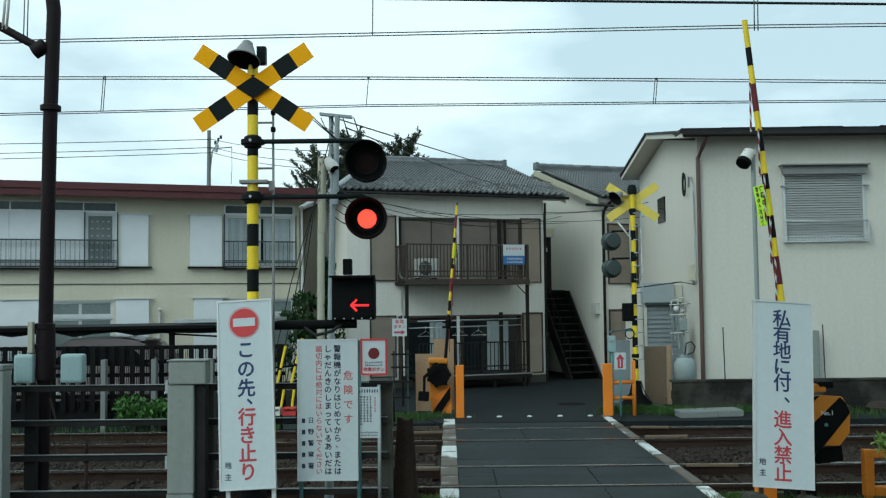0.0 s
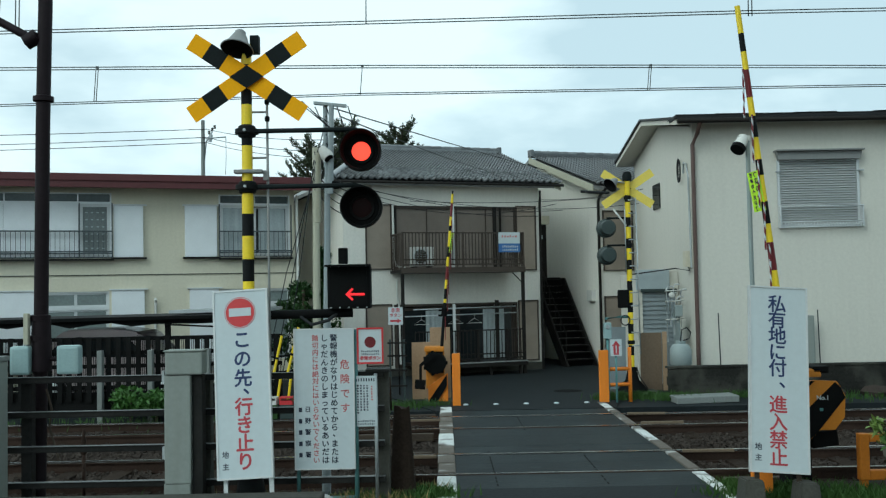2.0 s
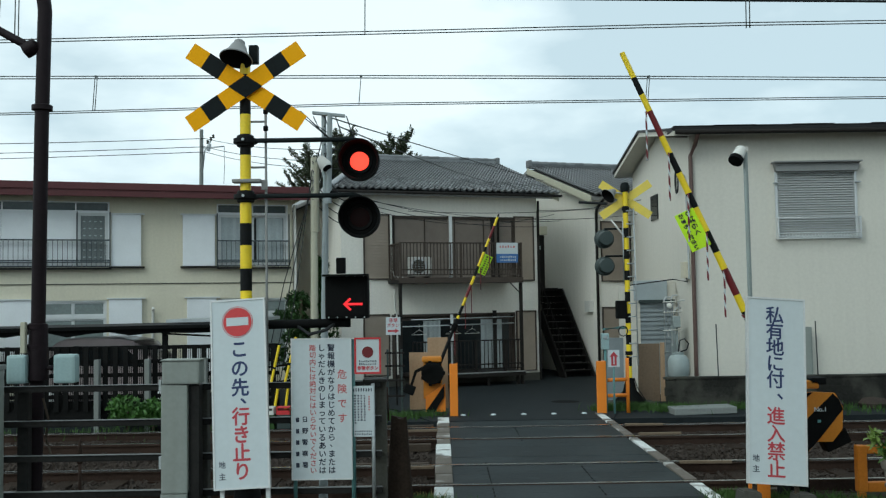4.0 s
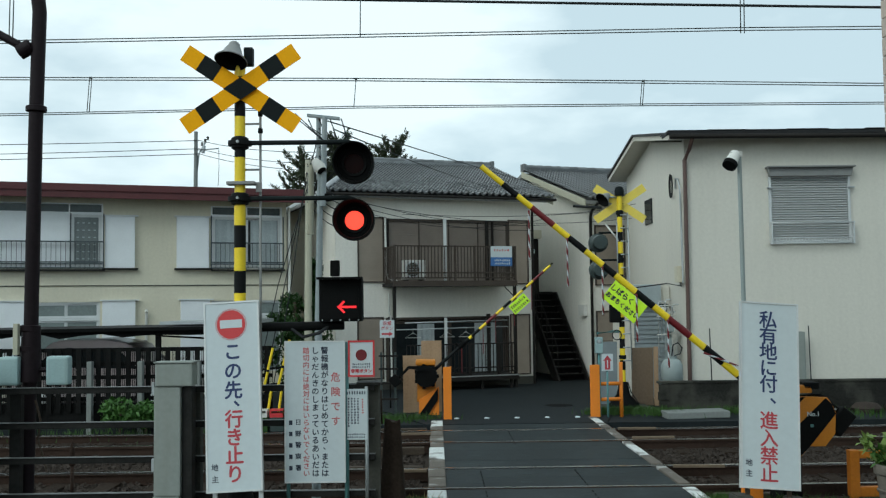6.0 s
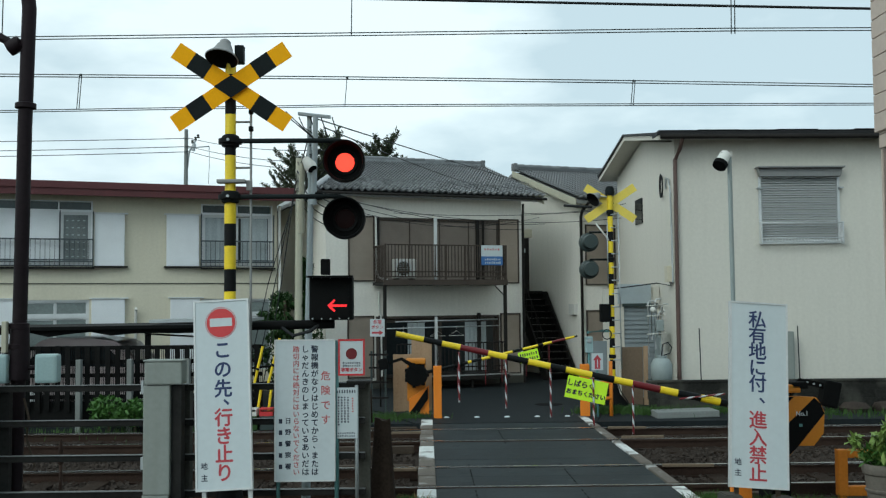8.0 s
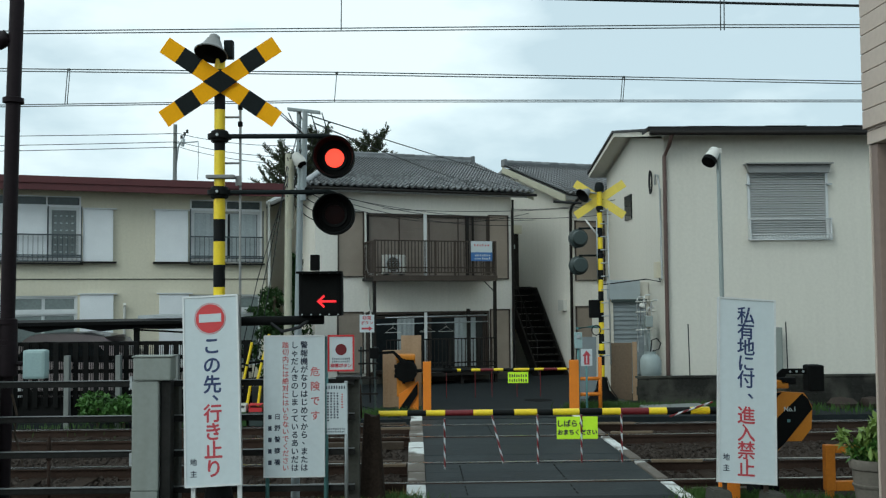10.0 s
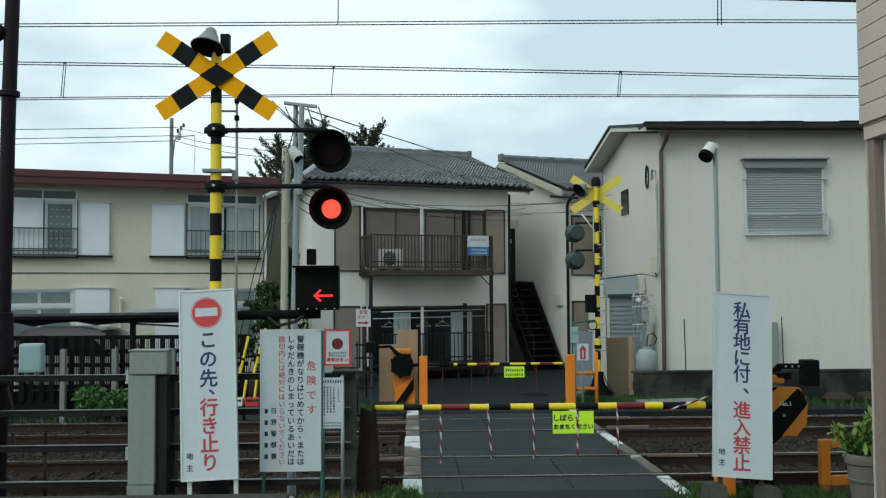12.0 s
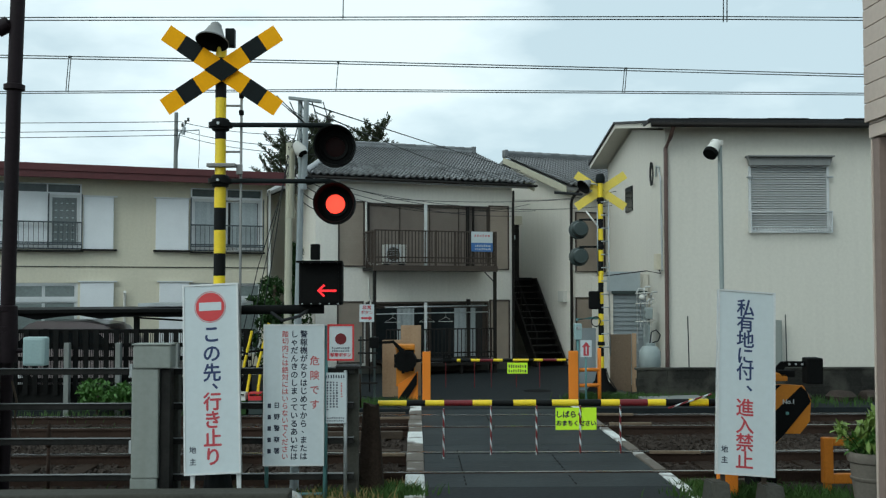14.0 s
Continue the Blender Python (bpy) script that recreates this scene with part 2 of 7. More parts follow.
    dot=material("lace_dot", (0.42, 0.47, 0.47), 0.85, var=0.1, bump=0),
    car=material("silver_pink_car_paint", (0.42, 0.36, 0.36), 0.3, metal=0.3, var=0.05, bump=0, coat=0.5),
)

# ---- builders ----


def box(bm, x0, x1, y0, y1, z0, z1, bevel=0.0):
    """A box between the given planes, its edges rounded by bevel."""
    v = [bm.verts.new(p) for p in ((x0, y0, z0), (x1, y0, z0), (x1, y1, z0), (x0, y1, z0), (x0, y0, z1), (x1, y0, z1), (x1, y1, z1), (x0, y1, z1))]
    f = [bm.faces.new([v[i] for i in q]) for q in ((3, 2, 1, 0), (4, 5, 6, 7), (0, 1, 5, 4), (1, 2, 6, 5), (2, 3, 7, 6), (3, 0, 4, 7))]
    if bevel:
        edges = list({e for q in f for e in q.edges})
        bmesh.ops.bevel(bm, geom=edges, offset=bevel, segments=2, affect="EDGES", profile=0.6)
    return bm


def rod(bm, a, b, r0, r1=None, seg=14, cap=True):
    """A round rod from a to b, tapering from r0 to r1."""
    a, b = Vector(a), Vector(b)
    r1 = r0 if r1 is None else r1
    way = (b - a)
    turn = way.to_track_quat("Z", "Y").to_matrix()
    rings = []
    for p, r in ((a, r0), (b, r1)):
        rings.append([bm.verts.new(p + turn @ Vector((r * math.cos(2 * math.pi * i / seg), r * math.sin(2 * math.pi * i / seg), 0))) for i in range(seg)])
    for i in range(seg):
        q = bm.faces.new((rings[0][i], rings[0][(i + 1) % seg], rings[1][(i + 1) % seg], rings[1][i]))
        q.smooth = True
    if cap:
        bm.faces.new(rings[0][::-1])
        bm.faces.new(rings[1])
    return bm


def tube(bm, points, r, seg=8):
    """A pipe along a line of points."""
    pts = [Vector(p) for p in points]
    rings = []
    for i, p in enumerate(pts):
        way = pts[min(i + 1, len(pts) - 1)] - pts[max(i - 1, 0)]
        turn = way.to_track_quat("Z", "Y").to_matrix()
        rings.append([bm.verts.new(p + turn @ Vector((r * math.cos(2 * math.pi * k / seg), r * math.sin(2 * math.pi * k / seg), 0))) for k in range(seg)])
    for a, b in zip(rings, rings[1:]):
        off = min(range(seg), key=lambda s: (a[0].co - b[s].co).length)
        for k in range(seg):
            q = bm.faces.new((a[k], a[(k + 1) % seg], b[(k + 1 + off) % seg], b[(k + off) % seg]))
            q.smooth = True
    bm.faces.new(rings[0][::-1])
    bm.faces.new(rings[-1])
    return bm


def lathe(bm, profile, m=None, seg=28, cap=True):
    """A turned shape about z from (radius, height) pairs, placed by m."""
    m = m or Matrix()
    rings = [[bm.verts.new(m @ Vector((r * math.cos(2 * math.pi * k / seg), r * math.sin(2 * math.pi * k / seg), z))) for k in range(seg)] for r, z in profile]
    for a, b in zip(rings, rings[1:]):
        for k in range(seg):
            q = bm.faces.new((a[k], a[(k + 1) % seg], b[(k + 1) % seg], b[k]))
            q.smooth = True
    if cap and profile[0][0] > 1e-4:
        bm.faces.new(rings[0][::-1])
    if cap and profile[-1][0] > 1e-4:
        bm.faces.new(rings[-1])
    return bm


def prism(bm, outline, y0, y1):
    """A slab with an outline in x and z, from y0 to y1."""
    a = [bm.verts.new((x, y0, z)) for x, z in outline]
    b = [bm.verts.new((x, y1, z)) for x, z in outline]
    bm.faces.new(a)
    bm.faces.new(b[::-1])
    for i in range(len(a)):
        j = (i + 1) % len(a)
        bm.faces.new((a[j], a[i], b[i], b[j]))
    return bm


def finish(name, bm, mat):
    bmesh.ops.recalc_face_normals(bm, faces=bm.faces)
    for e in bm.edges:
        if len(e.link_faces) == 2 and e.calc_face_angle(0) > 0.75:
            e.smooth = False
    me = bpy.data.meshes.new(name)
    bm.to_mesh(me)
    bm.free()
    me.materials.append(M[mat])
    return me


def part(name, bm, mat, parent, label=""):
    ob = new(name, finish(name, bm, mat))
    ob.parent = parent
    return tagged(ob, label)


def solid(name, bm, mat, label="", category="", group="", kind="", at=None):
    ob = new(name, finish(name, bm, mat))
    if at is not None:
        ob.matrix_basis = at
    return tagged(ob, label, category, group, kind)


def thing(name, label, category, at=None, group="", kind=""):
    ob = new(name)
    ob.empty_display_size = 0.1
    if at is not None:
        ob.matrix_basis = at
    return tagged(ob, label, category, group, kind)


def B():
    return bmesh.new()


def bx(*a, **k):
    return box(B(), *a, **k)


def glyph(bm, text, x, y, z, size, weight=0.0):
    """Upright letters centred on x and z, facing -y, their face on the plane y."""
    c = bpy.data.curves.new("letters", "FONT")
    c.body, c.size, c.align_x, c.align_y = text, size, "CENTER", "CENTER"
    c.extrude, c.resolution_u = 0.0008, 3
    o = bpy.data.objects.new("letters", c)
    scene.collection.objects.link(o)
    me = bpy.data.meshes.new_from_object(o.evaluated_get(bpy.context.evaluated_depsgraph_get()))
    me.transform(Matrix.Translation((x, y, z)) @ pose(0, 0, 0, 90))
    bm.from_mesh(me)
    for dx, dz in ((-1, 0), (1, 0), (0, -1), (0, 1)) if weight else ():
        me.transform(Matrix.Translation((dx * weight, -0.0001, dz * weight)))
        bm.from_mesh(me)
        me.transform(Matrix.Translation((-dx * weight, 0, -dz * weight)))
    bpy.data.meshes.remove(me)
    bpy.data.objects.remove(o)
    bpy.data.curves.remove(c)
    return bm


def letters(parent, text, x, y, z0, z1, size, weight, mat):
    """A line of upright writing from z0 down to z1, each character a part."""
    step = (z0 - z1) / max(1, len(text) - 1)
    for i, ch in enumerate(text):
        lift = 0.25 * size if ch == "、" else 0.0
        part("character", glyph(B(), ch, x + lift * 0.85, y, z0 - i * step + lift, size, weight), mat, parent)


def scribble(bm, x0, x1, y, z0, z1, cols, rows, seed=1):
    """Fine marks in place of small writing, a mark for each character."""
    rnd = random.Random(seed)
    w, h = (x1 - x0) / cols, (z1 - z0) / rows
    for i in range(cols):
        stop = rnd.uniform(0.0, 0.35) * rows if rows > 3 else 0
        for j in range(rows):
            if j < stop:
                continue
            a, b = x0 + i * w + w * 0.18, z0 + j * h + h * 0.12
            box(bm, a, a + w * rnd.uniform(0.4, 0.6), y - 0.001, y, b, b + h * rnd.uniform(0.45, 0.72))
    return bm


def bars(bm, x0, x1, y, z0, z1, rows, upright=False, fill=0.5):
    """Plain bars in place of writing too small to read."""
    for i in range(rows):
        if upright:
            w = (x1 - x0) / rows
            box(bm, x0 + i * w + w * (1 - fill) / 2, x0 + (i + 1) * w - w * (1 - fill) / 2, y - 0.001, y, z0 + (z1 - z0) * 0.08 * random.random(), z1)
        else:
            h = (z1 - z0) / rows
            box(bm, x0, x1 - (x1 - x0) * 0.2 * random.random(), y - 0.001, y, z0 + i * h + h * (1 - fill) / 2, z0 + (i + 1) * h - h * (1 - fill) / 2)
    return bm

# ---- ground, road and tracks ----
NEAR_RAILS, FAR_RAILS = (11.58, 12.98), (15.38, 16.78)
ROAD_L, ROAD_R = 0.10, 2.80


def ground_sheet():
    solid("ground", bx(-400, 400, -200, 600, -0.6, -0.22), "earth", "dark earth ground reaching the horizon", "ground", kind="structure")
    solid("verge", bx(-40, 40, -30, 10.85, -0.3, -0.02), "earth", "trodden earth verge before the tracks", "ground", kind="structure")
    solid("yard", bx(-40, 40, 17.75, 90, -0.3, -0.02), "asphalt", "dark asphalt yard between the houses", "ground", kind="structure")
    bm = B()
    n = 90
    rows = []
    for j in range(9):
        y = 10.85 + j * (6.9 / 8)
        rows.append([bm.verts.new((-45 + i, y, -0.17 + 0.03 * noise.noise((i * 1.7, j * 1.3, 0)))) for i in range(n)])
    for a, b in zip(rows, rows[1:]):
        for i in range(n - 1):
            bm.faces.new((a[i], a[i + 1], b[i + 1], b[i]))
    solid("ballast", bm, "ballast", "rust-stained stone ballast bed of the railway", "ballast", kind="structure")


def ballast_stones():
    """Loose stones on the ballast, off the road."""
    rnd = random.Random(4)
    verts, faces = [], []
    shape = ((-1, -1, -0.6), (1, -0.8, -0.7), (0.9, 1, -0.6), (-0.8, 0.9, -0.7), (-0.6, -0.7, 0.6), (0.7, -0.5, 0.7), (0.5, 0.7, 0.5), (-0.7, 0.5, 0.7))
    quads = ((3, 2, 1, 0), (4, 5, 6, 7), (0, 1, 5, 4), (1, 2, 6, 5), (2, 3, 7, 6), (3, 0, 4, 7))
    for _ in range(26000):
        x = rnd.uniform(-9, 9.5)
        y = rnd.uniform(10.9, 17.7)
        if -0.18 < x < 3.05:
            continue
        s = rnd.uniform(0.018, 0.038)
        turn = Euler((rnd.uniform(0, 6), rnd.uniform(0, 6), rnd.uniform(0, 6))).to_matrix()
        k = len(verts)
        for p in shape:
            q = turn @ Vector((p[0] * s, p[1] * s * 0.8, p[2] * s * 0.8))
            verts.append((x + q.x, y + q.y, -0.155 + q.z))
        faces += [tuple(k + i for i in q) for q in quads]
    me = bpy.data.meshes.new("ballast_stones")
    me.from_pydata(verts, [], faces)
    me.materials.append(M["stone"])
    tagged(new("ballast_stones", me), "loose grey-brown ballast stones between the sleepers", "stones", kind="stuff")


def track(ys, label):
    tr = thing("railway_track", label, "railway track", group="pair of railway tracks", kind="structure")
    for y in ys:
        bm = B()
        box(bm, -60, 60, y - 0.06, y + 0.06, -0.165, -0.145)
        box(bm, -60, 60, y - 0.009, y + 0.009, -0.147, -0.035)
        box(bm, -60, 60, y - 0.034, y + 0.034, -0.037, -0.004)
        part("rail", bm, "rust", tr, "rust-brown steel rail")
        worn = y == ys[1]
        part("rail_head", bx(-60, 60, y - (0.0365 if worn else 0.022), y + 0.028, -0.020 if worn else -0.004, 0.003), "rail_top", tr, "polished running surface of the rail")
    c = sum(ys) / 2
    me = None
    for i in range(70):
        x = -24 + i * 0.66
        if -0.4 < x < 3.2:
            continue
        if me is None:
            s = part("sleeper", bx(-0.11, 0.11, -1.22, 1.22, -0.3, -0.13, bevel=0.01), "sleeper", tr)
            me = s.data
        else:
            s = new("sleeper", me)
            s.parent = tr
        s.location = (x, c, 0)


def road():
    r = thing("road", "dark grey level crossing roadway with worn white edges", "road", kind="structure")
    part("approach", bx(ROAD_L, ROAD_R, -30, 10.7, -0.2, 0.0), "asphalt", r)
    bm = B()
    v = [bm.verts.new(p) for p in ((-0.2, 17.62, 0), (3.0, 17.62, 0), (3.4, 19.2, 0.0), (4.4, 27, 0.0), (4.4, 60, 0.0), (-3.4, 60, 0), (-3.4, 24.2, 0), (-0.9, 19.5, 0))]
    bm.faces.new(v)
    ext = bmesh.ops.extrude_face_region(bm, geom=bm.faces[:])
    for q in ext["geom"]:
        if isinstance(q, bmesh.types.BMVert):
            q.co.z -= 0.2
    part("lane", bm, "asphalt", r, "dark asphalt lane leading between the houses")
    # slabs between and beside the rails, each laid singly
    spans = [(10.72, 11.50), (11.66, 12.27), (12.29, 12.90), (13.06, 13.56), (13.60, 14.52), (14.54, 15.30), (15.46, 16.07), (16.09, 16.70), (16.86, 17.60)]
    for j, (y0, y1) in enumerate(spans):
        part("slab", bx(ROAD_L, ROAD_R, y0, y1, -0.16, -0.003 * (1 + (j * 7) % 3), bevel=0.006), "panel", r)
        # lifting pockets and bolt plates, faintly paler than the slab
        for k in range(4):
            x = ROAD_L + 0.3 + k * 0.62 + random.uniform(-0.1, 0.1)
            part("lifting_plate", bx(x, x + 0.13, (y0 + y1) / 2 - 0.06, (y0 + y1) / 2 + 0.04, -0.02, -0.0022 * (1 + (j * 7) % 3), bevel=0.003), "pocket", r)
    part("slab_bed", bx(ROAD_L, ROAD_R, 10.7, 17.62, -0.2, -0.05), "dull_black", r, "dark gap below the crossing slabs")
    for side, x0, x1 in (("l", -0.12, ROAD_L), ("r", ROAD_R, 2.95)):
        stones = ((10.2, 11.46, 1), (11.66, 12.28, 0), (12.30, 12.88, 0), (13.06, 13.68, 0), (13.70, 14.80, 1), (14.82, 15.28, 0), (15.46, 16.1, 0), (16.12, 16.68, 0), (16.86, 17.32, 0), (17.34, 18.15, 1)) if side == "l" else \
            ((9.8, 11.46, 1), (11.66, 12.88, 0), (13.06, 13.80, 0), (13.82, 15.20, 1), (15.46, 16.68, 0), (16.86, 17.22, 0), (17.24, 18.5, 1))
        for k, (y0, y1, painted) in enumerate(stones):
            part("edge_stone", bx(x0 + 0.012 * (k % 2), x1 - 0.002, y0, y1 - 0.01, -0.16, 0.006 + 0.004 * (k % 3), bevel=0.014), "line" if painted else "worn_kerb", r,
                 "white-painted edge kerb, paint chipped" if painted else "edge kerb with most of its white paint worn off")
    # slots in the slabs
    for x, y0, y1 in ((0.545, 10.85, 13.45), (1.75, 10.85, 13.45), (1.18, 15.1, 17.0)):
        n = int((y1 - y0) / 0.2)
        for i in range(n):
            y = y0 + i * 0.2
            if min(abs(y + 0.05 - q) for q in NEAR_RAILS + FAR_RAILS) > 0.12:
                part("slot", bx(x - 0.009, x + 0.009, y, y + 0.1, -0.012, 0.0005), "dull_black", r)
    part("manhole_cover", lathe(B(), [(0.0, 0.006), (0.25, 0.005), (0.29, 0.002), (0.3, -0.01)], pose(2.52, 20.6, 0), 28), "dull_black", r, "dark iron manhole cover")
    me = None
    for i in range(5):
        bm = B()
        lathe(bm, [(0.05, -0.01), (0.05, 0.012), (0.03, 0.022), (0.0, 0.024)], pose(0.36 + i * 0.56, 18.42, 0), seg=12)
        part("road_stud", bm, "sign_white", r, "small white road stud")


def timbers():
    for x0, x1, y, z, rz, thin in ((-1.5, -0.18, 17.2, -0.06, 2, False), (-1.3, -0.2, 13.35, -0.07, -1, False), (-1.6, -0.2, 15.05, -0.07, 1, False),
                                   (-0.80, -0.10, 16.30, 0.02, 3, True), (-0.62, -0.14, 12.75, 0.02, 1, True),
                                   (3.02, 3.64, 16.62, 0.03, -4, True), (3.02, 3.68, 15.46, 0.03, 2, True), (3.02, 3.67, 12.80, 0.03, -4, True), (3.1, 4.0, 11.2, -0.07, 1, False)):
        solid("timber", bx(0, x1 - x0, -0.03, 0.03, -0.03, 0.006, bevel=0.006) if thin else bx(0, x1 - x0, -0.055, 0.055, -0.07, 0.045, bevel=0.012), "tan_plank" if thin else "plank", "weathered timber beside the crossing roadway", "timber",
              group="timbers beside the tracks", at=pose(x0, y, z, 0, 0, rz))


ground_sheet()
ballast_stones()
track(NEAR_RAILS, "rusty railway track with polished rail heads, nearer the fence")
track(FAR_RAILS, "rusty railway track with polished rail heads, nearer the houses")
road()
timbers()
solid("kerb_wall", bx(-9, -1.15, 9.05, 9.32, -0.1, 0.285, bevel=0.02), "dark_concrete", "low grey concrete kerb before the fence", "kerb", kind="structure")

# ---- houses ----


def wall_with_holes(bm, x0, x1, y0, y1, z0, z1, holes):
    """A wall along x with rectangular openings (x0, x1, z0, z1) through it."""
    xs = sorted({x0, x1, *[h[0] for h in holes], *[h[1] for h in holes]})
    zs = sorted({z0, z1, *[h[2] for h in holes], *[h[3] for h in holes]})
    for a, b in zip(xs, xs[1:]):
        for c, d in zip(zs, zs[1:]):
            mx, mz = (a + b) / 2, (c + d) / 2
            if not any(h[0] < mx < h[1] and h[2] < mz < h[3] for h in holes):
                box(bm, a, b, y0, y1, c, d)
    bmesh.ops.remove_doubles(bm, verts=bm.verts, dist=0.0005)
    seen = {}
    for f in bm.faces:
        seen.setdefault(tuple(round(q, 3) for q in f.calc_center_median()), []).append(f)
    bmesh.ops.delete(bm, geom=[f for fs in seen.values() if len(fs) > 1 for f in fs], context="FACES")
    return bm


def sash(parent, x0, x1, z0, z1, y, curtain="curtain", leaves=2, pane="window", mat="alu"):
    """A sliding window in an opening: frame, leaves of glass, curtain behind."""
    w = part("window", wall_with_holes(B(), x0, x1, y - 0.02, y + 0.06, z0, z1, [(x0 + 0.04, x1 - 0.04, z0 + 0.04, z1 - 0.04)]), mat, parent, "sliding window")
    step = (x1 - x0 - 0.08) / leaves
    for i in range(leaves):
        a = x0 + 0.04 + i * step
        yy = y + 0.015 * (i % 2)
        part("sash_frame", wall_with_holes(B(), a, a + step, yy, yy + 0.025, z0 + 0.04, z1 - 0.04, [(a + 0.035, a + step - 0.035, z0 + 0.08, z1 - 0.075)]), mat, w)
        part("pane", bx(a + 0.03, a + step - 0.03, yy + 0.01, yy + 0.016, z0 + 0.075, z1 - 0.07), pane, w)
    bm = B()
    n = int((x1 - x0) / 0.05)
    top, bot = [], []
    for i in range(n + 1):
        x = x0 + 0.05 + (x1 - x0 - 0.1) * i / n
        yy = y - 0.004 + 0.006 * math.sin(i * 1.3)
        top.append(bm.verts.new((x, yy, z1 - 0.08)))
        bot.append(bm.verts.new((x, yy, z0 + 0.08)))
    if curtain:
        for i in range(n):
            if i / n < 0.42 or (i / n > 0.55 and i / n < 0.97):
                bm.faces.new((top[i], top[i + 1], bot[i + 1], bot[i]))
        for v in bm.verts:
            v.co.y += 0.008
        part("curtain", bm, curtain, w, "pale lace curtain behind the pane")
    return w


def railing(parent, x0, x1, y, z0, z1, mat="dark_brown", step=0.11, name="railing", bar=0.008):
    bm = B()
    r = part(name, box(bm, x0, x1, y - 0.018, y + 0.018, z1 - 0.016, z1 + 0.016, bevel=0.004), mat, parent, "metal railing with upright bars")
    for z in (z0, z0 + 0.16 * (z1 - z0)):
        part("rail", bx(x0, x1, y - 0.018, y + 0.018, z - 0.016, z + 0.016, bevel=0.004), mat, r)
    n = int((x1 - x0) / step)
    me = None
    for i in range(n + 1):
        x = x0 + (x1 - x0) * i / n
        if me is None:
            o = part("baluster", bx(-bar, bar, -bar, bar, z0, z1), mat, r)
            me = o.data
        else:
            o = new("baluster", me)
            o.parent = r
        o.location = (x, y, 0)
    return r


def siding(parent, x0, x1, y, z0, z1, pitch=0.075, mat="brown", trim=0.03):
    """Lapped brown boards and a frame of trim."""
    bm = B()
    z = z0
    while z < z1 - 0.01:
        t = min(z + pitch, z1)
        v = [bm.verts.new(p) for p in ((x0, y - 0.022, z), (x1, y - 0.022, z), (x1, y - 0.006, t), (x0, y - 0.006, t), (x0, y, z), (x1, y, z), (x1, y, t), (x0, y, t))]
        for q in ((0, 1, 2, 3), (0, 4, 5, 1), (3, 2, 6, 7), (0, 3, 7, 4), (1, 5, 6, 2)):
            bm.faces.new([v[i] for i in q])
        z = t
    p = part("siding", bm, mat, parent, "brown lapped metal siding panel")
    bm = wall_with_holes(B(), x0 - trim, x1 + trim, y - 0.04, y + 0.0, z0 - trim, z1 + trim, [(x0, x1, z0, z1)])
    part("trim", bm, "brown_metal", p)
    return p


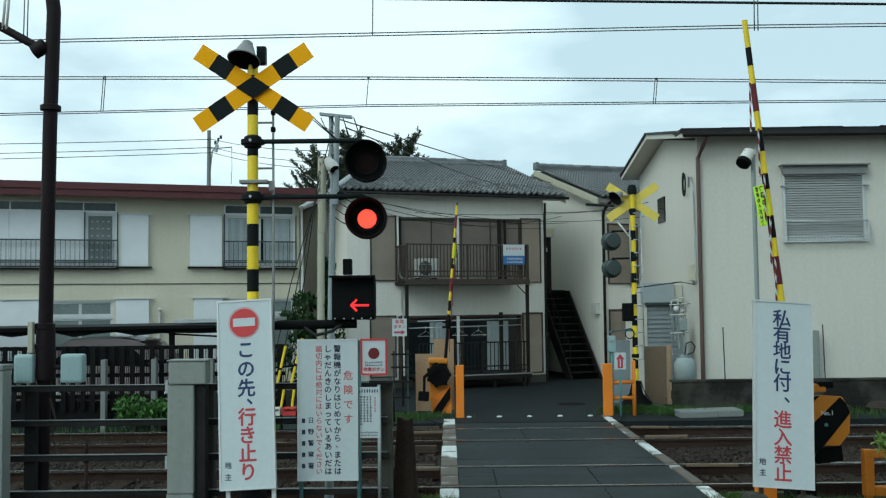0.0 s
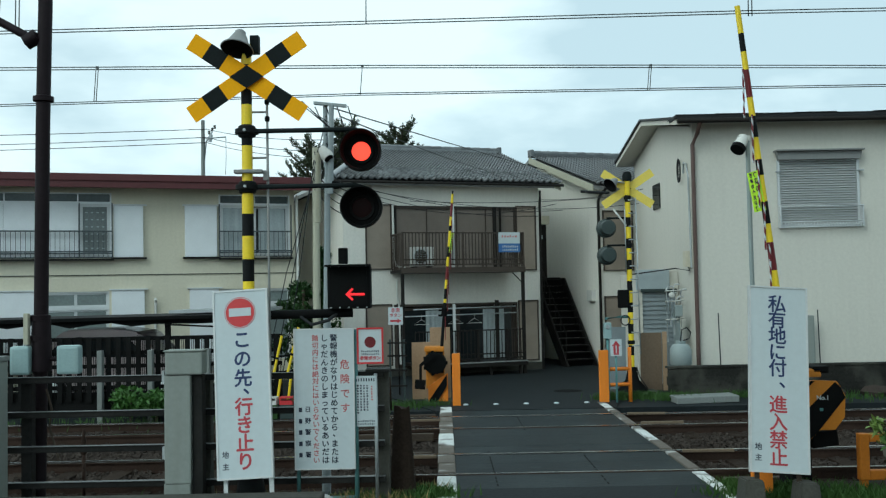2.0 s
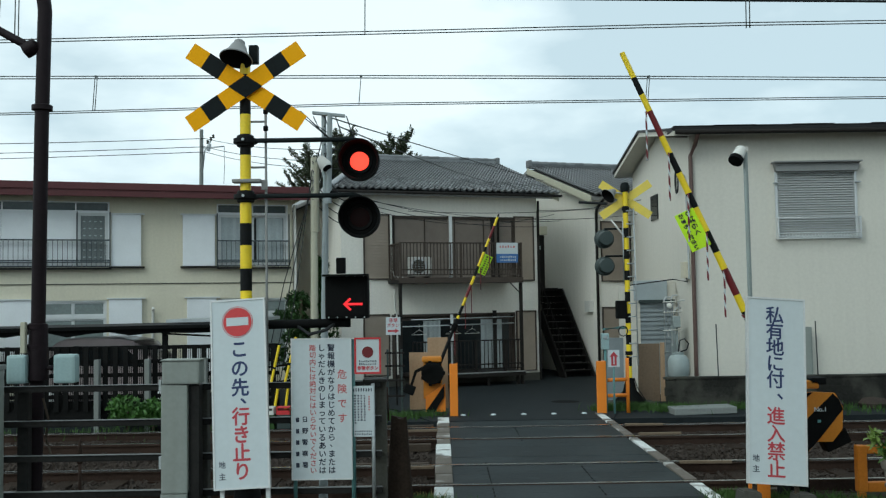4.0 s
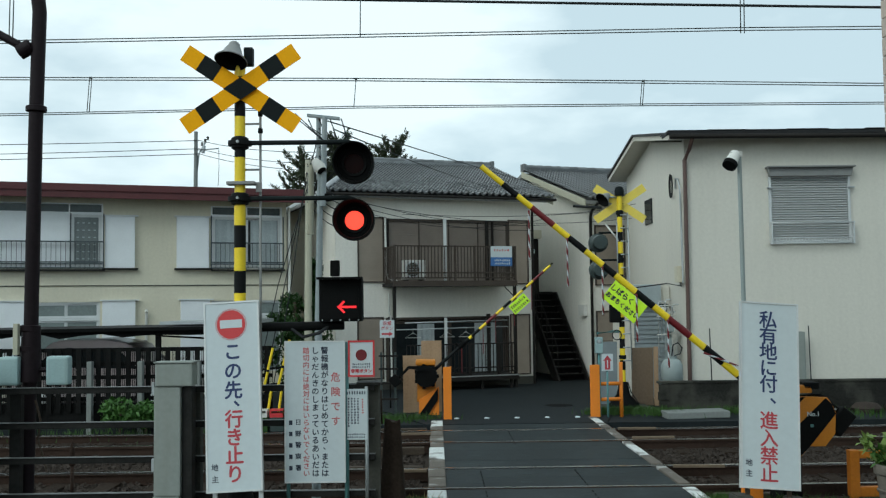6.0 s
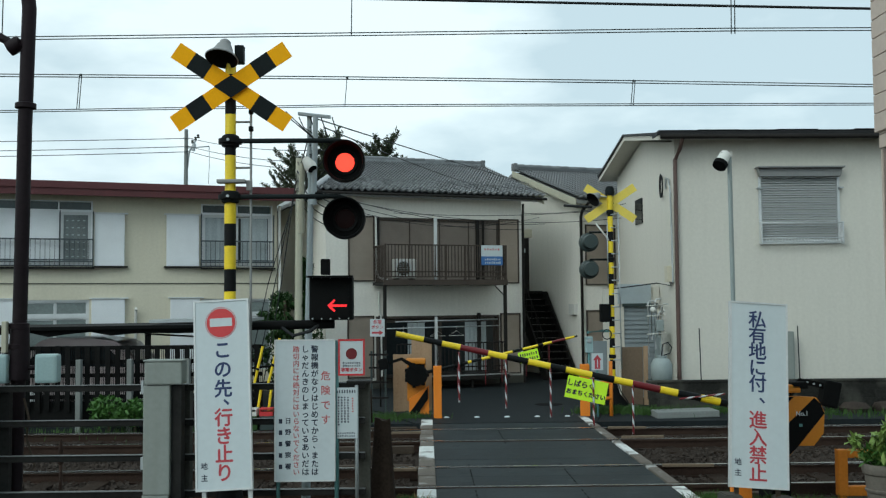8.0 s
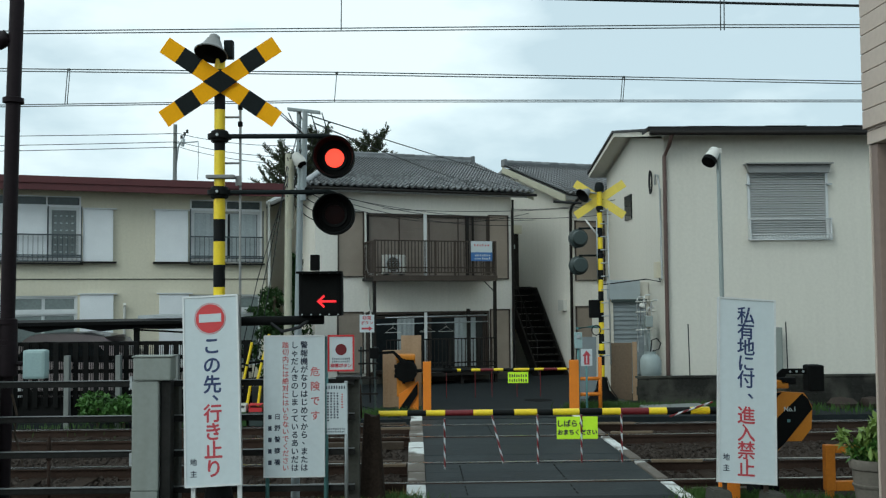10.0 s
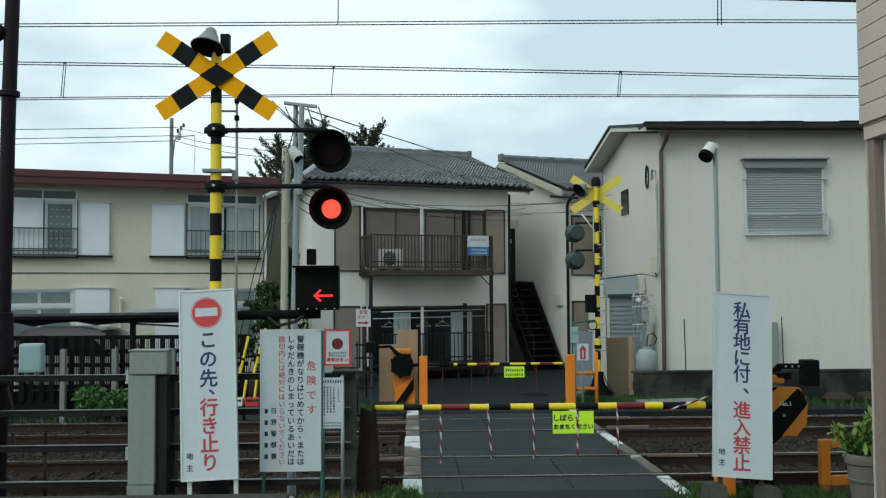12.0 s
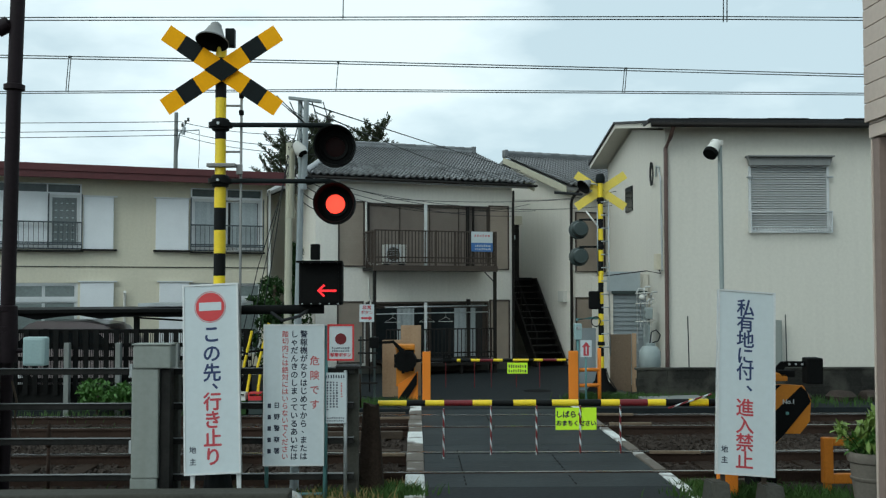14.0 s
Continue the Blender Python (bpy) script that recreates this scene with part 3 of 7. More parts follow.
def left_apartments():
    """Cream two-storey block; x runs along its front, 0 at the corner by the lane."""
    h = thing("apartment_block", "cream two-storey apartment block with maroon roof edge", "apartment building", pose(-3.76, 25.0, 0, 0, 0, 19.3))
    wins = [(-1.88, -0.12, 3.06, 4.60), (-8.3, -4.39, 3.06, 4.60), (-12.0, -9.6, 3.06, 4.60), (-5.95, -4.45, 0.5, 2.26), (-1.86, -0.12, 0.5, 2.26), (-10.6, -8.9, 0.5, 2.26)]
    part("wall", wall_with_holes(B(), -14, 0, 0, 0.18, -0.2, 4.8, wins), "cream", h)
    bm = B()
    box(bm, -0.18, -0.0, 0.185, 6.0, -0.2, 4.8)
    box(bm, -14, -13.82, 0.185, 6.0, -0.2, 4.8)
    box(bm, -14, 0, 6.005, 6.18, -0.2, 4.8)
    part("side_wall", bm, "cream", h)
    # matt black sheet puts the unlit rooms' darkness behind the panes
    part("inner_wall", bx(-13.8, -0.2, 1.1, 1.2, -0.2, 4.7), "dull_black", h, "black sheet standing in for the dim rooms behind the windows")
    part("band_course", bx(-14, 0.02, -0.02, 0.0, 2.635, 2.655), "dark_concrete", h)
    rf = part("roof", bx(-14.4, 0.35, -0.55, 6.5, 4.8, 4.86), "cream", h)
    part("fascia", bx(-14.45, 0.38, -0.6, -0.551, 4.67, 4.85, bevel=0.008), "fascia", rf, "maroon roof edge board")
    part("fascia", bx(-14.45, 0.38, -0.63, -0.602, 4.83, 4.995, bevel=0.008), "fascia", rf)
    part("roof_sheet", bx(-14.45, 0.38, -0.6, 6.5, 4.92, 4.985), "fascia", rf)
    for x0, x1, z0, z1 in wins:
        if z0 > 2:
            fr = part("window_frame", wall_with_holes(B(), x0, x1, -0.02, 0.05, z0, z1, [(x0 + 0.04, x1 - 0.04, 4.39, z1 - 0.03), (x0 + 0.04, x1 - 0.04, z0 + 0.03, 4.33)]), "shutter_box", h, "white painted window frame")
            cuts = [x0 + 0.04, -6.745, -5.145, x1 - 0.04] if x0 == -8.3 else [x0 + 0.04, (x0 + x1) / 2, x1 - 0.04]
            for a, b in zip(cuts, cuts[1:]):
                part("transom_pane", bx(a + 0.015, b - 0.015, 0.01, 0.016, 4.385, z1 - 0.025), "transom_glass", fr)
                if b < x1 - 0.1:
                    part("mullion", bx(b - 0.015, b + 0.015, -0.018, 0.045, 4.385, z1 - 0.025), "shutter_box", fr)
            if x0 == -8.3:
                for a, b in ((-8.26, -6.76), (-6.76, -5.13)):
                    part("rain_shutter", bx(a + 0.003, b - 0.003, -0.045, -0.021, z0 + 0.02, 4.36, bevel=0.004), "shutter_box", fr, "closed white rain shutter")
                sash(h, -5.11, -4.42, z0 + 0.02, 4.34, 0.0, None, leaves=1)
                lace = part("lace_curtain", bx(-5.04, -4.49, 0.0035, 0.0075, 3.16, 4.27), "curtain", fr, "grey lace curtain with rows of pale dots")
                for i in range(4):
                    for k in range(6):
                        part("dot_motif", bx(-4.98 + i * 0.125, -4.93 + i * 0.125, -0.0005, 0.0030, 3.27 + k * 0.17, 3.295 + k * 0.17), "dot", lace)
            else:
                sash(h, x0 + 0.03, x1 - 0.03, z0 + 0.02, 4.34, 0.0, "pale_curtain")
            left = x0 - 0.1 if x0 == -8.3 else x0 + 0.0
            rl = railing(h, left, x1 + 0.02, -0.14, 3.06, 3.68, "rail_grey", 0.105, bar=0.006)
            part("rail", bx(left, x1 + 0.02, -0.155, -0.125, 3.185, 3.215), "rail_grey", rl)
            for x in [q for q in (x0, -5.11, x1 + 0.01) if q >= left]:
                if x0 <= x <= x1 + 0.02:
                    part("stay_post", bx(x - 0.014, x + 0.014, -0.155, -0.125, 3.06, 4.35), "rail_grey", rl)
            part("sill", bx(left, x1 + 0.05, -0.17, 0.0, 2.99, 3.03), "dark_brown", h)
        else:
            sash(h, x0, x1, z0, z1 - 0.4, 0.04, None, pane="frost")
            sash(h, x0, x1, z1 - 0.4, z1, 0.04, None, pane="frost")
    for x0, x1, z0, z1 in ((-4.35, -3.67, 3.06, 4.30), (-2.70, -1.93, 3.06, 4.31), (-4.40, -3.65, 0.5, 2.28), (-2.60, -1.90, 0.5, 2.28), (-7.0, -6.1, 0.5, 2.28)):
        s = part("shutter_box", bx(x0, x1, -0.10, -0.002, z0, z1, bevel=0.012), "shutter_box", h, "white rain shutter box")
        part("cap", bx(x0 - 0.05, x1 + 0.08, -0.13, -0.002, z1, z1 + 0.03), "alu", s)
        part("ledge", bx(x0 - 0.05, x1 + 0.08, -0.13, -0.002, z0 - 0.04, z0), "dark_brown", s)
    bm = B()
    tube(bm, [(0.05, -0.05, 4.6), (0.06, -0.06, 3.0), (0.05, -0.05, -0.1)], 0.035)
    part("drainpipe", bm, "plastic", h, "white plastic drainpipe on the corner")
    bm = B()
    tube(bm, [(-3.4, -0.05, 1.2), (-3.4, -0.05, 1.95), (-3.4, -0.1, 2.05), (-3.4, -0.16, 2.0)], 0.035)
    part("vent_pipe", bm, "plastic", h)


def kawara_slope(parent, x0, x1, y0, z0, y1, z1, limit=300, mat="tile", hip=0.0):
    """Courses of rolled tiles from the eave (y0, z0) up to the ridge (y1, z1)."""
    length = math.hypot(y1 - y0, z1 - z0)
    tilt = math.atan2(z1 - z0, y1 - y0)
    nx, ny = max(1, round((x1 - x0) / 0.175)), max(1, round(length / 0.165))
    w, d = (x1 - x0) / nx, length / ny
    prof = [(0.0, 0.045), (0.10, 0.065), (0.22, 0.052), (0.34, 0.016), (0.52, 0.0), (0.74, 0.006), (0.9, 0.024), (1.0, 0.045)]

    def tile_verts():
        lo = [(p * w, -0.025, h + 0.038) for p, h in prof]
        hi = [(p * w, d, h) for p, h in prof]
        under = [(p * w, -0.02, h - 0.004) for p, h in prof]
        return lo + hi + under
    k = len(prof)
    faces = [(i, i + 1, k + i + 1, k + i) for i in range(k - 1)] + [(2 * k + i, 2 * k + i + 1, i + 1, i) for i in range(k - 1)]
    me = bpy.data.meshes.new("tile")
    me.from_pydata(tile_verts(), [], faces)
    me.materials.append(M[mat])
    for f in me.polygons[:k - 1]:
        f.use_smooth = True
    base = pose(0, y0, z0, math.degrees(tilt))
    rest_v, rest_f = [], []
    done = 0
    for j in range(ny):
        for i in range(nx):
            if x0 + (i + 0.5) * w < x0 + hip * j / ny:
                continue
            place = base @ Matrix.Translation((x0 + i * w, j * d, 0.02)) @ pose(0, 0, 0, random.uniform(-0.6, 0.6), 0, random.uniform(-0.5, 0.5))
            if done < limit:
                o = new("tile", me)
                o.parent = parent
                o.matrix_basis = place
                done += 1
            else:
                s = len(rest_v)
                rest_v += [tuple(place @ Vector(v)) for v in tile_verts()]
                rest_f += [tuple(s + q for q in f) for f in faces]
    if rest_f:
        m2 = bpy.data.meshes.new("tile_field")
        m2.from_pydata(rest_v, [], rest_f)
        m2.materials.append(M[mat])
        o = new("tile_field", m2)
        o.parent = parent
        tagged(o, "upper courses of grey roof tiles", kind="stuff")


def ridge(parent, x0, x1, y, z):
    bm = B()
    for i in range(3):
        box(bm, x0, x1, y - 0.13 + i * 0.02, y + 0.13 - i * 0.02, z + i * 0.045, z + i * 0.045 + 0.04)
    r = part("ridge", bm, "tile", parent, "stacked ridge of grey tiles")
    n = int((x1 - x0) / 0.3)
    for i in range(n):
        bm = B()
        a = x0 + (x1 - x0) * i / n
        b = x0 + (x1 - x0) * (i + 1) / n
        rod(bm, (a, y, z + 0.14), (b + 0.01, y, z + 0.145), 0.075, 0.083, seg=12)
        part("ridge_tile", bm, "tile", r)
    for x in (x0, x1):
        part("ridge_end", bx(x - 0.06, x + 0.06, y - 0.12, y + 0.12, z, z + 0.24, bevel=0.03), "tile", r)


def gable_house(name, label, at, width, depth, eave, rise, mat, over=0.45, holes=(), hip=0.0):
    """A gabled house; x along its front from 0, y to the back. Returns it and its roof."""
    h = thing(name, label, "house", at)
    mid = depth / 2
    part("front_wall", wall_with_holes(B(), 0, width, 0, 0.15, -0.2, eave, list(holes)), mat, h)
    part("back_wall", bx(0, width, depth - 0.15, depth, -0.2, eave), mat, h)
    slope = rise / (mid + over)
    for x in (0.0, width - 0.15):
        bm = B()
        if hip and x == 0.0:
            part("side_wall", bx(0, 0.15, 0.16, depth - 0.16, -0.2, eave), mat, h)
            bm.free()
            continue
        out = [(0.16, -0.2), (depth - 0.16, -0.2), (depth - 0.16, eave + slope * (over - 0.0) - 0.12), (mid, eave + rise - 0.12), (0.16, eave + slope * over - 0.12)]
        a = [bm.verts.new((x, y, z)) for y, z in out]
        b = [bm.verts.new((x + 0.15, y, z)) for y, z in out]
        bm.faces.new(a)
        bm.faces.new(b[::-1])
        for i in range(len(a)):
            j = (i + 1) % len(a)
            bm.faces.new((a[j], a[i], b[i], b[j]))
        part("gable_wall", bm, mat, h)
    bm = B()
    for s in (0, 1):
        ya, yb = (-over, mid) if s == 0 else (depth + over, mid)
        v = [(-over, ya, eave), (width + over, ya, eave), (width + over, yb, eave + rise), (hip - over, yb, eave + rise)]
        lo = [bm.verts.new(Vector(p) - Vector((0, 0, 0.10))) for p in v]
        hi = [bm.verts.new(p) for p in v]
        bm.faces.new(lo)
        bm.faces.new(hi)
        for i in range(4):
            j = (i + 1) % 4
            bm.faces.new((lo[i], lo[j], hi[j], hi[i]))
    if hip:
        v = [(-over, -over, eave), (hip - over, mid, eave + rise), (-over, depth + over, eave)]
        lo = [bm.verts.new(Vector(p) - Vector((0, 0, 0.10))) for p in v]
        hi = [bm.verts.new(p) for p in v]
        bm.faces.new(lo)
        bm.faces.new(hi)
        for i in range(3):
            j = (i + 1) % 3
            bm.faces.new((lo[i], lo[j], hi[j], hi[i]))
    roof = part("roof", bm, "hood" if mat != "house_wall" else "house_wall", h, "pitched roof boards")
    return h, roof


def mid_house():
    """Tiled two-storey flats with brown siding and balcony; x along its front."""
    holes = [(1.35, 4.62, 2.62, 4.24), (1.35, 4.62, 0.1, 1.75)]
    h, roof = gable_house("tiled_house", "off-white two-storey flats with grey tiled roof and brown balcony", pose(-2.47, 24.36, 0, 0, 0, 20.3),
                          5.35, 7.2, 4.86, 1.28, "white_wall", over=0.32, holes=holes, hip=2.1)
    part("hip_cover", tube(B(), [(-0.35, -0.36, 4.94), (1.75, 3.6, 6.26)], 0.09, 10), "tile", roof, "tiled hip")
    kawara_slope(roof, -0.35, 5.85, -0.37, 4.88, 3.6, 6.16, hip=2.1)
    ridge(roof, 1.75, 5.8, 3.6, 6.16)
    part("gutter", tube(B(), [(-0.4, -0.42, 4.83), (5.9, -0.42, 4.83)], 0.036), "dark_brown", roof)
    bm = B()
    for s in (5.83,):
        v = [(s, -0.34, 4.70), (s, 3.6, 5.98), (s, 3.6, 6.16), (s, -0.34, 4.88)]
        a = [bm.verts.new(p) for p in v]
        b = [bm.verts.new((p[0] + 0.03, p[1], p[2])) for p in v]
        bm.faces.new(a)
        bm.faces.new(b[::-1])
        for i in range(4):
            bm.faces.new((a[(i + 1) % 4], a[i], b[i], b[(i + 1) % 4]))
    part("barge_board", bm, "cream_pole", roof, "cream barge board")
    siding(h, 0.60, 1.22, -0.003, 2.70, 4.28)
    siding(h, 4.70, 5.22, -0.003, 2.64, 4.28)
    siding(h, 0.58, 1.20, -0.003, 0.3, 1.78)
    siding(h, 4.72, 5.24, -0.003, 0.28, 1.80)
    for z0, z1 in ((2.62, 4.24), (0.1, 1.75)):
        part("opening_frame", wall_with_holes(B(), 1.29, 4.66, -0.03, 0.16, z0 - 0.05, z1 + 0.04, [(1.36, 4.61, z0, z1 - 0.02)]), "brown_metal", h)
    part("room_back", bx(1.2, 4.7, 1.6, 1.7, 0.0, 4.3), "brown", h, "dim back of the loggia")
    # upper storey: closed brown shutters behind the rail
    for i in range(4):
        siding(h, 1.38 + i * 0.81, 2.17 + i * 0.81, -0.012, 2.66, 4.20, 0.06, "brown_shutter", 0.012)
    for i in range(2):
        sash(h, 1.38 + i * 1.62, 2.98 + i * 1.62, 0.2, 1.7, 0.06, None, mat="brown_metal")
    for x0, x1 in ((2.14, 2.60), (3.71, 4.31)):
        bm = B()
        n = int((x1 - x0) / 0.03)
        lo = [bm.verts.new((x0 + (x1 - x0) * i / n, 0.048 + 0.006 * math.sin(i * 1.5), 0.28)) for i in range(n + 1)]
        hi = [bm.verts.new((v.co.x, v.co.y, 1.62)) for v in lo]
        for i in range(n):
            bm.faces.new((lo[i], lo[i + 1], hi[i + 1], hi[i]))
        part("curtain", bm, "pale_curtain", h, "pale gathered curtain")
    bal = part("balcony", bx(1.20, 4.45, -0.95, -0.02, 2.56, 2.64, bevel=0.01), "dark_brown", h, "brown steel balcony")
    part("edge_beam", bx(1.18, 4.47, -1.0, -0.951, 2.55, 2.69, bevel=0.008), "brown_metal", bal)
    rail_thing = railing(h, 1.22, 4.44, -0.96, 2.76, 3.54, "brown_metal", 0.085, bar=0.010)
    for x in (1.23, 2.80, 3.32, 4.43):
        part("rail_post", bx(x - 0.022, x + 0.022, -0.985, -0.935, 2.68, 3.56), "brown_metal", rail_thing)
    for x in (1.23, 4.43):
        part("side_rail", bx(x - 0.02, x + 0.02, -0.93, -0.03, 3.50, 3.54), "brown_metal", bal)
        for k in range(8):
            part("side_bar", bx(x - 0.01, x + 0.01, -0.86 + k * 0.105, -0.84 + k * 0.105, 2.645, 3.50), "brown_metal", bal)
        part("post", bx(x - 0.035, x + 0.035, -0.94, -0.87, 0.0, 2.549), "dark_brown", bal)
    for x, w in ((1.34, 0.015), (4.04, 0.04), (4.20, 0.02)):
        part("shutter_post", bx(x - w, x + w, -0.10, -0.045, 2.65, 4.26), "dark_brown", h)
    part("brace", rod(B(), (4.40, -0.9, 2.3), (4.15, -0.9, 2.54), 0.014, seg=8), "dark_brown", bal)
    part("pale_post", bx(2.53, 2.60, -0.90, -0.85, 2.645, 4.22), "alu", bal)
    deck = part("deck", bx(1.5, 4.46, -1.0, -0.02, 0.28, 0.34), "dark_brown", h, "dark ground-floor deck")
    part("deck_edge", bx(1.48, 4.48, -1.03, -1.001, 0.315, 0.345), "hood", deck)
    part("deck_fascia", bx(1.48, 4.48, -1.02, -1.001, 0.22, 0.304), "dark_brown", deck)
    for x in (1.7, 2.6, 3.5, 4.3):
        part("deck_leg", bx(x - 0.03, x + 0.03, -0.95, -0.89, -0.05, 0.28), "dark_brown", deck)
    low = railing(h, 1.52, 4.42, -0.95, 0.42, 1.12, "dark_brown", 0.10, bar=0.009)
    for x in (2.3, 3.16, 3.95):
        part("rail_post", bx(x - 0.03, x + 0.03, -0.975, -0.925, 0.345, 1.14), "dark_brown", low)
    part("tall_post", bx(3.98, 4.06, -0.2, -0.12, 0.2, 1.85), "dark_brown", h)
    part("pale_post", bx(2.54, 2.60, -0.88, -0.83, 0.345, 1.78), "alu", h, "pale aluminium upright")
    part("laundry_pole", tube(B(), [(1.25, -0.75, 1.50), (4.3, -0.75, 1.53)], 0.014), "steel", h)
    part("laundry_pole", tube(B(), [(1.6, -0.6, 1.66), (4.35, -0.6, 1.69)], 0.016), "steel", h)
    bm = B()
    tube(bm, [(5.36, -0.08, 4.72), (5.36, -0.08, 4.5), (5.37, -0.04, 4.4), (5.37, -0.04, 0.0)], 0.035)
    part("drainpipe", bm, "dark_brown", h, "dark drainpipe at the corner")
    bm = B()
    tube(bm, [(1.27, -0.08, 4.32), (1.28, -0.1, 2.9), (1.33, -0.14, 2.75), (1.5, -0.3, 2.7)], 0.028)
    part("hose", bm, "plastic", h, "white wrapped refrigerant hose")
    bm = B()
    tube(bm, [(1.35, -0.06, 2.4), (1.36, -0.06, 1.95), (1.40, -0.06, 1.8), (1.42, -0.06, 0.3)], 0.026)
    part("hose", bm, "plastic", h)
    part("foundation", bx(0.0, 5.35, -0.04, -0.005, -0.1, 0.2), "dark_concrete", h)
    return h


HOUSE_AT = pose(-2.47, 24.36, 0, 0, 0, 20.3)


def balcony_goods():
    ac = thing("air_conditioner", "white outdoor air conditioner unit on the balcony", "air conditioner", HOUSE_AT @ pose(1.79, -0.72, 2.64))
    part("case", bx(-0.28, 0.28, -0.13, 0.13, 0.09, 0.56, bevel=0.015), "plastic", ac)
    for x in (-0.2, 0.2):
        part("foot", bx(x - 0.03, x + 0.03, -0.15, 0.15, 0.0, 0.08), "dull_black", ac)
    lathe_bm = lathe(B(), [(0.21, 0.0), (0.21, 0.012), (0.17, 0.014), (0.17, 0.0)], pose(-0.06, -0.131, 0.325, 90), 28, False)
    part("fan_ring", lathe_bm, "alu", ac)
    part("fan", lathe(B(), [(0.17, 0.002), (0.165, 0.006), (0.0, 0.008)], pose(-0.06, -0.131, 0.325, 90), 24), "dark_concrete", ac, "dark fan behind the grille")
    bm = B()
    for i in range(9):
        z = 0.155 + i * 0.0425
        box(bm, -0.24, 0.12, -0.150, -0.146, z - 0.003, z + 0.003)
    part("grille", bm, "alu", ac)
    sg = thing("balcony_sign", "white and blue notice board tied to the balcony rail", "sign", HOUSE_AT @ pose(4.03, -1.005, 3.05))
    part("white_half", bx(-0.29, 0.29, -0.012, 0.012, 0.22, 0.5), "sign_white", sg)
    part("blue_half", bx(-0.29, 0.29, -0.012, 0.012, 0.0, 0.22), "blue", sg)
    part("writing", scribble(B(), -0.22, 0.22, -0.013, 0.36, 0.45, 6, 1, 3), "faded_red", sg)
    part("writing", scribble(B(), -0.2, 0.24, -0.013, 0.03, 0.19, 9, 2, 4), "sign_white", sg)
    for i, x in enumerate((1.75, 2.65, 3.15)):
        hg = thing("clothes_hanger", "white wire clothes hanger on the laundry pole", "hanger", HOUSE_AT @ pose(x, -0.75, 1.52), group="hangers on the pole")
        part("hook", tube(B(), [(0, 0, -0.1), (0, 0, -0.03), (0.02, 0, 0.0), (0, 0, 0.02)], 0.006, 6), "plastic", hg)
        part("shoulder", tube(B(), [(0, 0, -0.1), (-0.2, 0, -0.22), (0.2, 0, -0.22), (0, 0, -0.1)], 0.008, 6), "plastic", hg)


def second_house():
    at = pose(4.28, 27.0, 0, 0, 0, 20.3)
    h, roof = gable_house("rear_house", "off-white rear house with grey tiled gable roof", at, 5.5, 7.0, 4.86, 1.23, "white_wall", over=0.4)
    kawara_slope(roof, -0.4, 5.8, -0.45, 4.88, 3.5, 6.12, limit=120)
    ridge(roof, -0.35, 5.8, 3.5, 6.13)
    siding(h, 0.12, 1.0, -0.003, 2.6, 4.2)
    siding(h, 0.12, 1.0, -0.003, 0.4, 1.85)
    bm = B()
    tube(bm, [(-0.02, -0.42, 4.78), (-0.03, -0.1, 4.6), (-0.05, -0.05, 4.45), (-0.05, -0.05, 0.0)], 0.04)
    part("drainpipe", bm, "dark_brown", h)
    bm = B()
    v = [(-0.43, -0.45, 4.68), (-0.43, 3.5, 5.95), (-0.43, 3.5, 6.13), (-0.43, -0.45, 4.88)]
    a = [bm.verts.new(p) for p in v]
    b = [bm.verts.new((p[0] + 0.03, p[1], p[2])) for p in v]
    bm.faces.new(a)
    bm.faces.new(b[::-1])
    for i in range(4):
        bm.faces.new((a[(i + 1) % 4], a[i], b[i], b[(i + 1) % 4]))
    part("barge_board", bm, "cream_pole", roof, "cream barge board")
    part("gas_box", bx(-0.12, -0.002, 0.3, 0.6, 1.75, 2.05), "plastic", h)
    # landing door and outside stair between the houses
    st = thing("outside_stair", "dark steel outside stair between the houses", "stair", HOUSE_AT @ pose(0, 1.5, 0))
    n = 13
    for x in (6.22, 7.10):
        bm = B()
        out = [(-1.35, -0.05), (-0.95, -0.05), (0.85, 2.18), (0.85, 2.42), (0.55, 2.42)]
        a = [bm.verts.new((x, y, z)) for y, z in out]
        b = [bm.verts.new((x + 0.05, y, z)) for y, z in out]
        bm.faces.new(a)
        bm.faces.new(b[::-1])
        for i in range(len(a)):
            j = (i + 1) % len(a)
            bm.faces.new((a[j], a[i], b[i], b[j]))
        part("stringer", bm, "dark_brown", st)
    for i in range(n):
        z = 2.4 * (i + 1) / n
        y = -1.2 + 1.95 * i / n
        part("tread", bx(6.27, 7.10, y, y + 0.2, z - 0.03, z), "dark_brown", st)
        # black risers carry the shade under the stair in their colour
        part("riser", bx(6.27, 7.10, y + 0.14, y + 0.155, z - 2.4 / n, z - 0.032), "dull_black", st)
    part("landing", bx(5.45, 7.15, 0.86, 3.2, 2.34, 2.44), "dark_brown", st)
    # black panel stands in for the shade below the landing
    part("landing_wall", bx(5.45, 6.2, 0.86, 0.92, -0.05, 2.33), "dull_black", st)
    rb = part("rail", tube(B(), [(6.24, -1.2, 0.9), (6.24, 0.7, 3.3), (6.24, 2.2, 3.35)], 0.02), "dark_brown", st)
    for i in range(7):
        k = i / 6
        part("rail_post", rod(B(), (6.24, -1.2 + 1.9 * k, 0.05 + 2.38 * k), (6.24, -1.2 + 1.9 * k, 0.9 + 2.4 * k), 0.012, seg=8), "dark_brown", st)
    dr = thing("door_panel", "dark brown door at the stair landing", "door", HOUSE_AT @ pose(6.05, 2.4, 2.44))
    part("leaf", bx(0, 0.70, 0, 0.06, 0, 1.55, bevel=0.01), "dark_brown", dr)
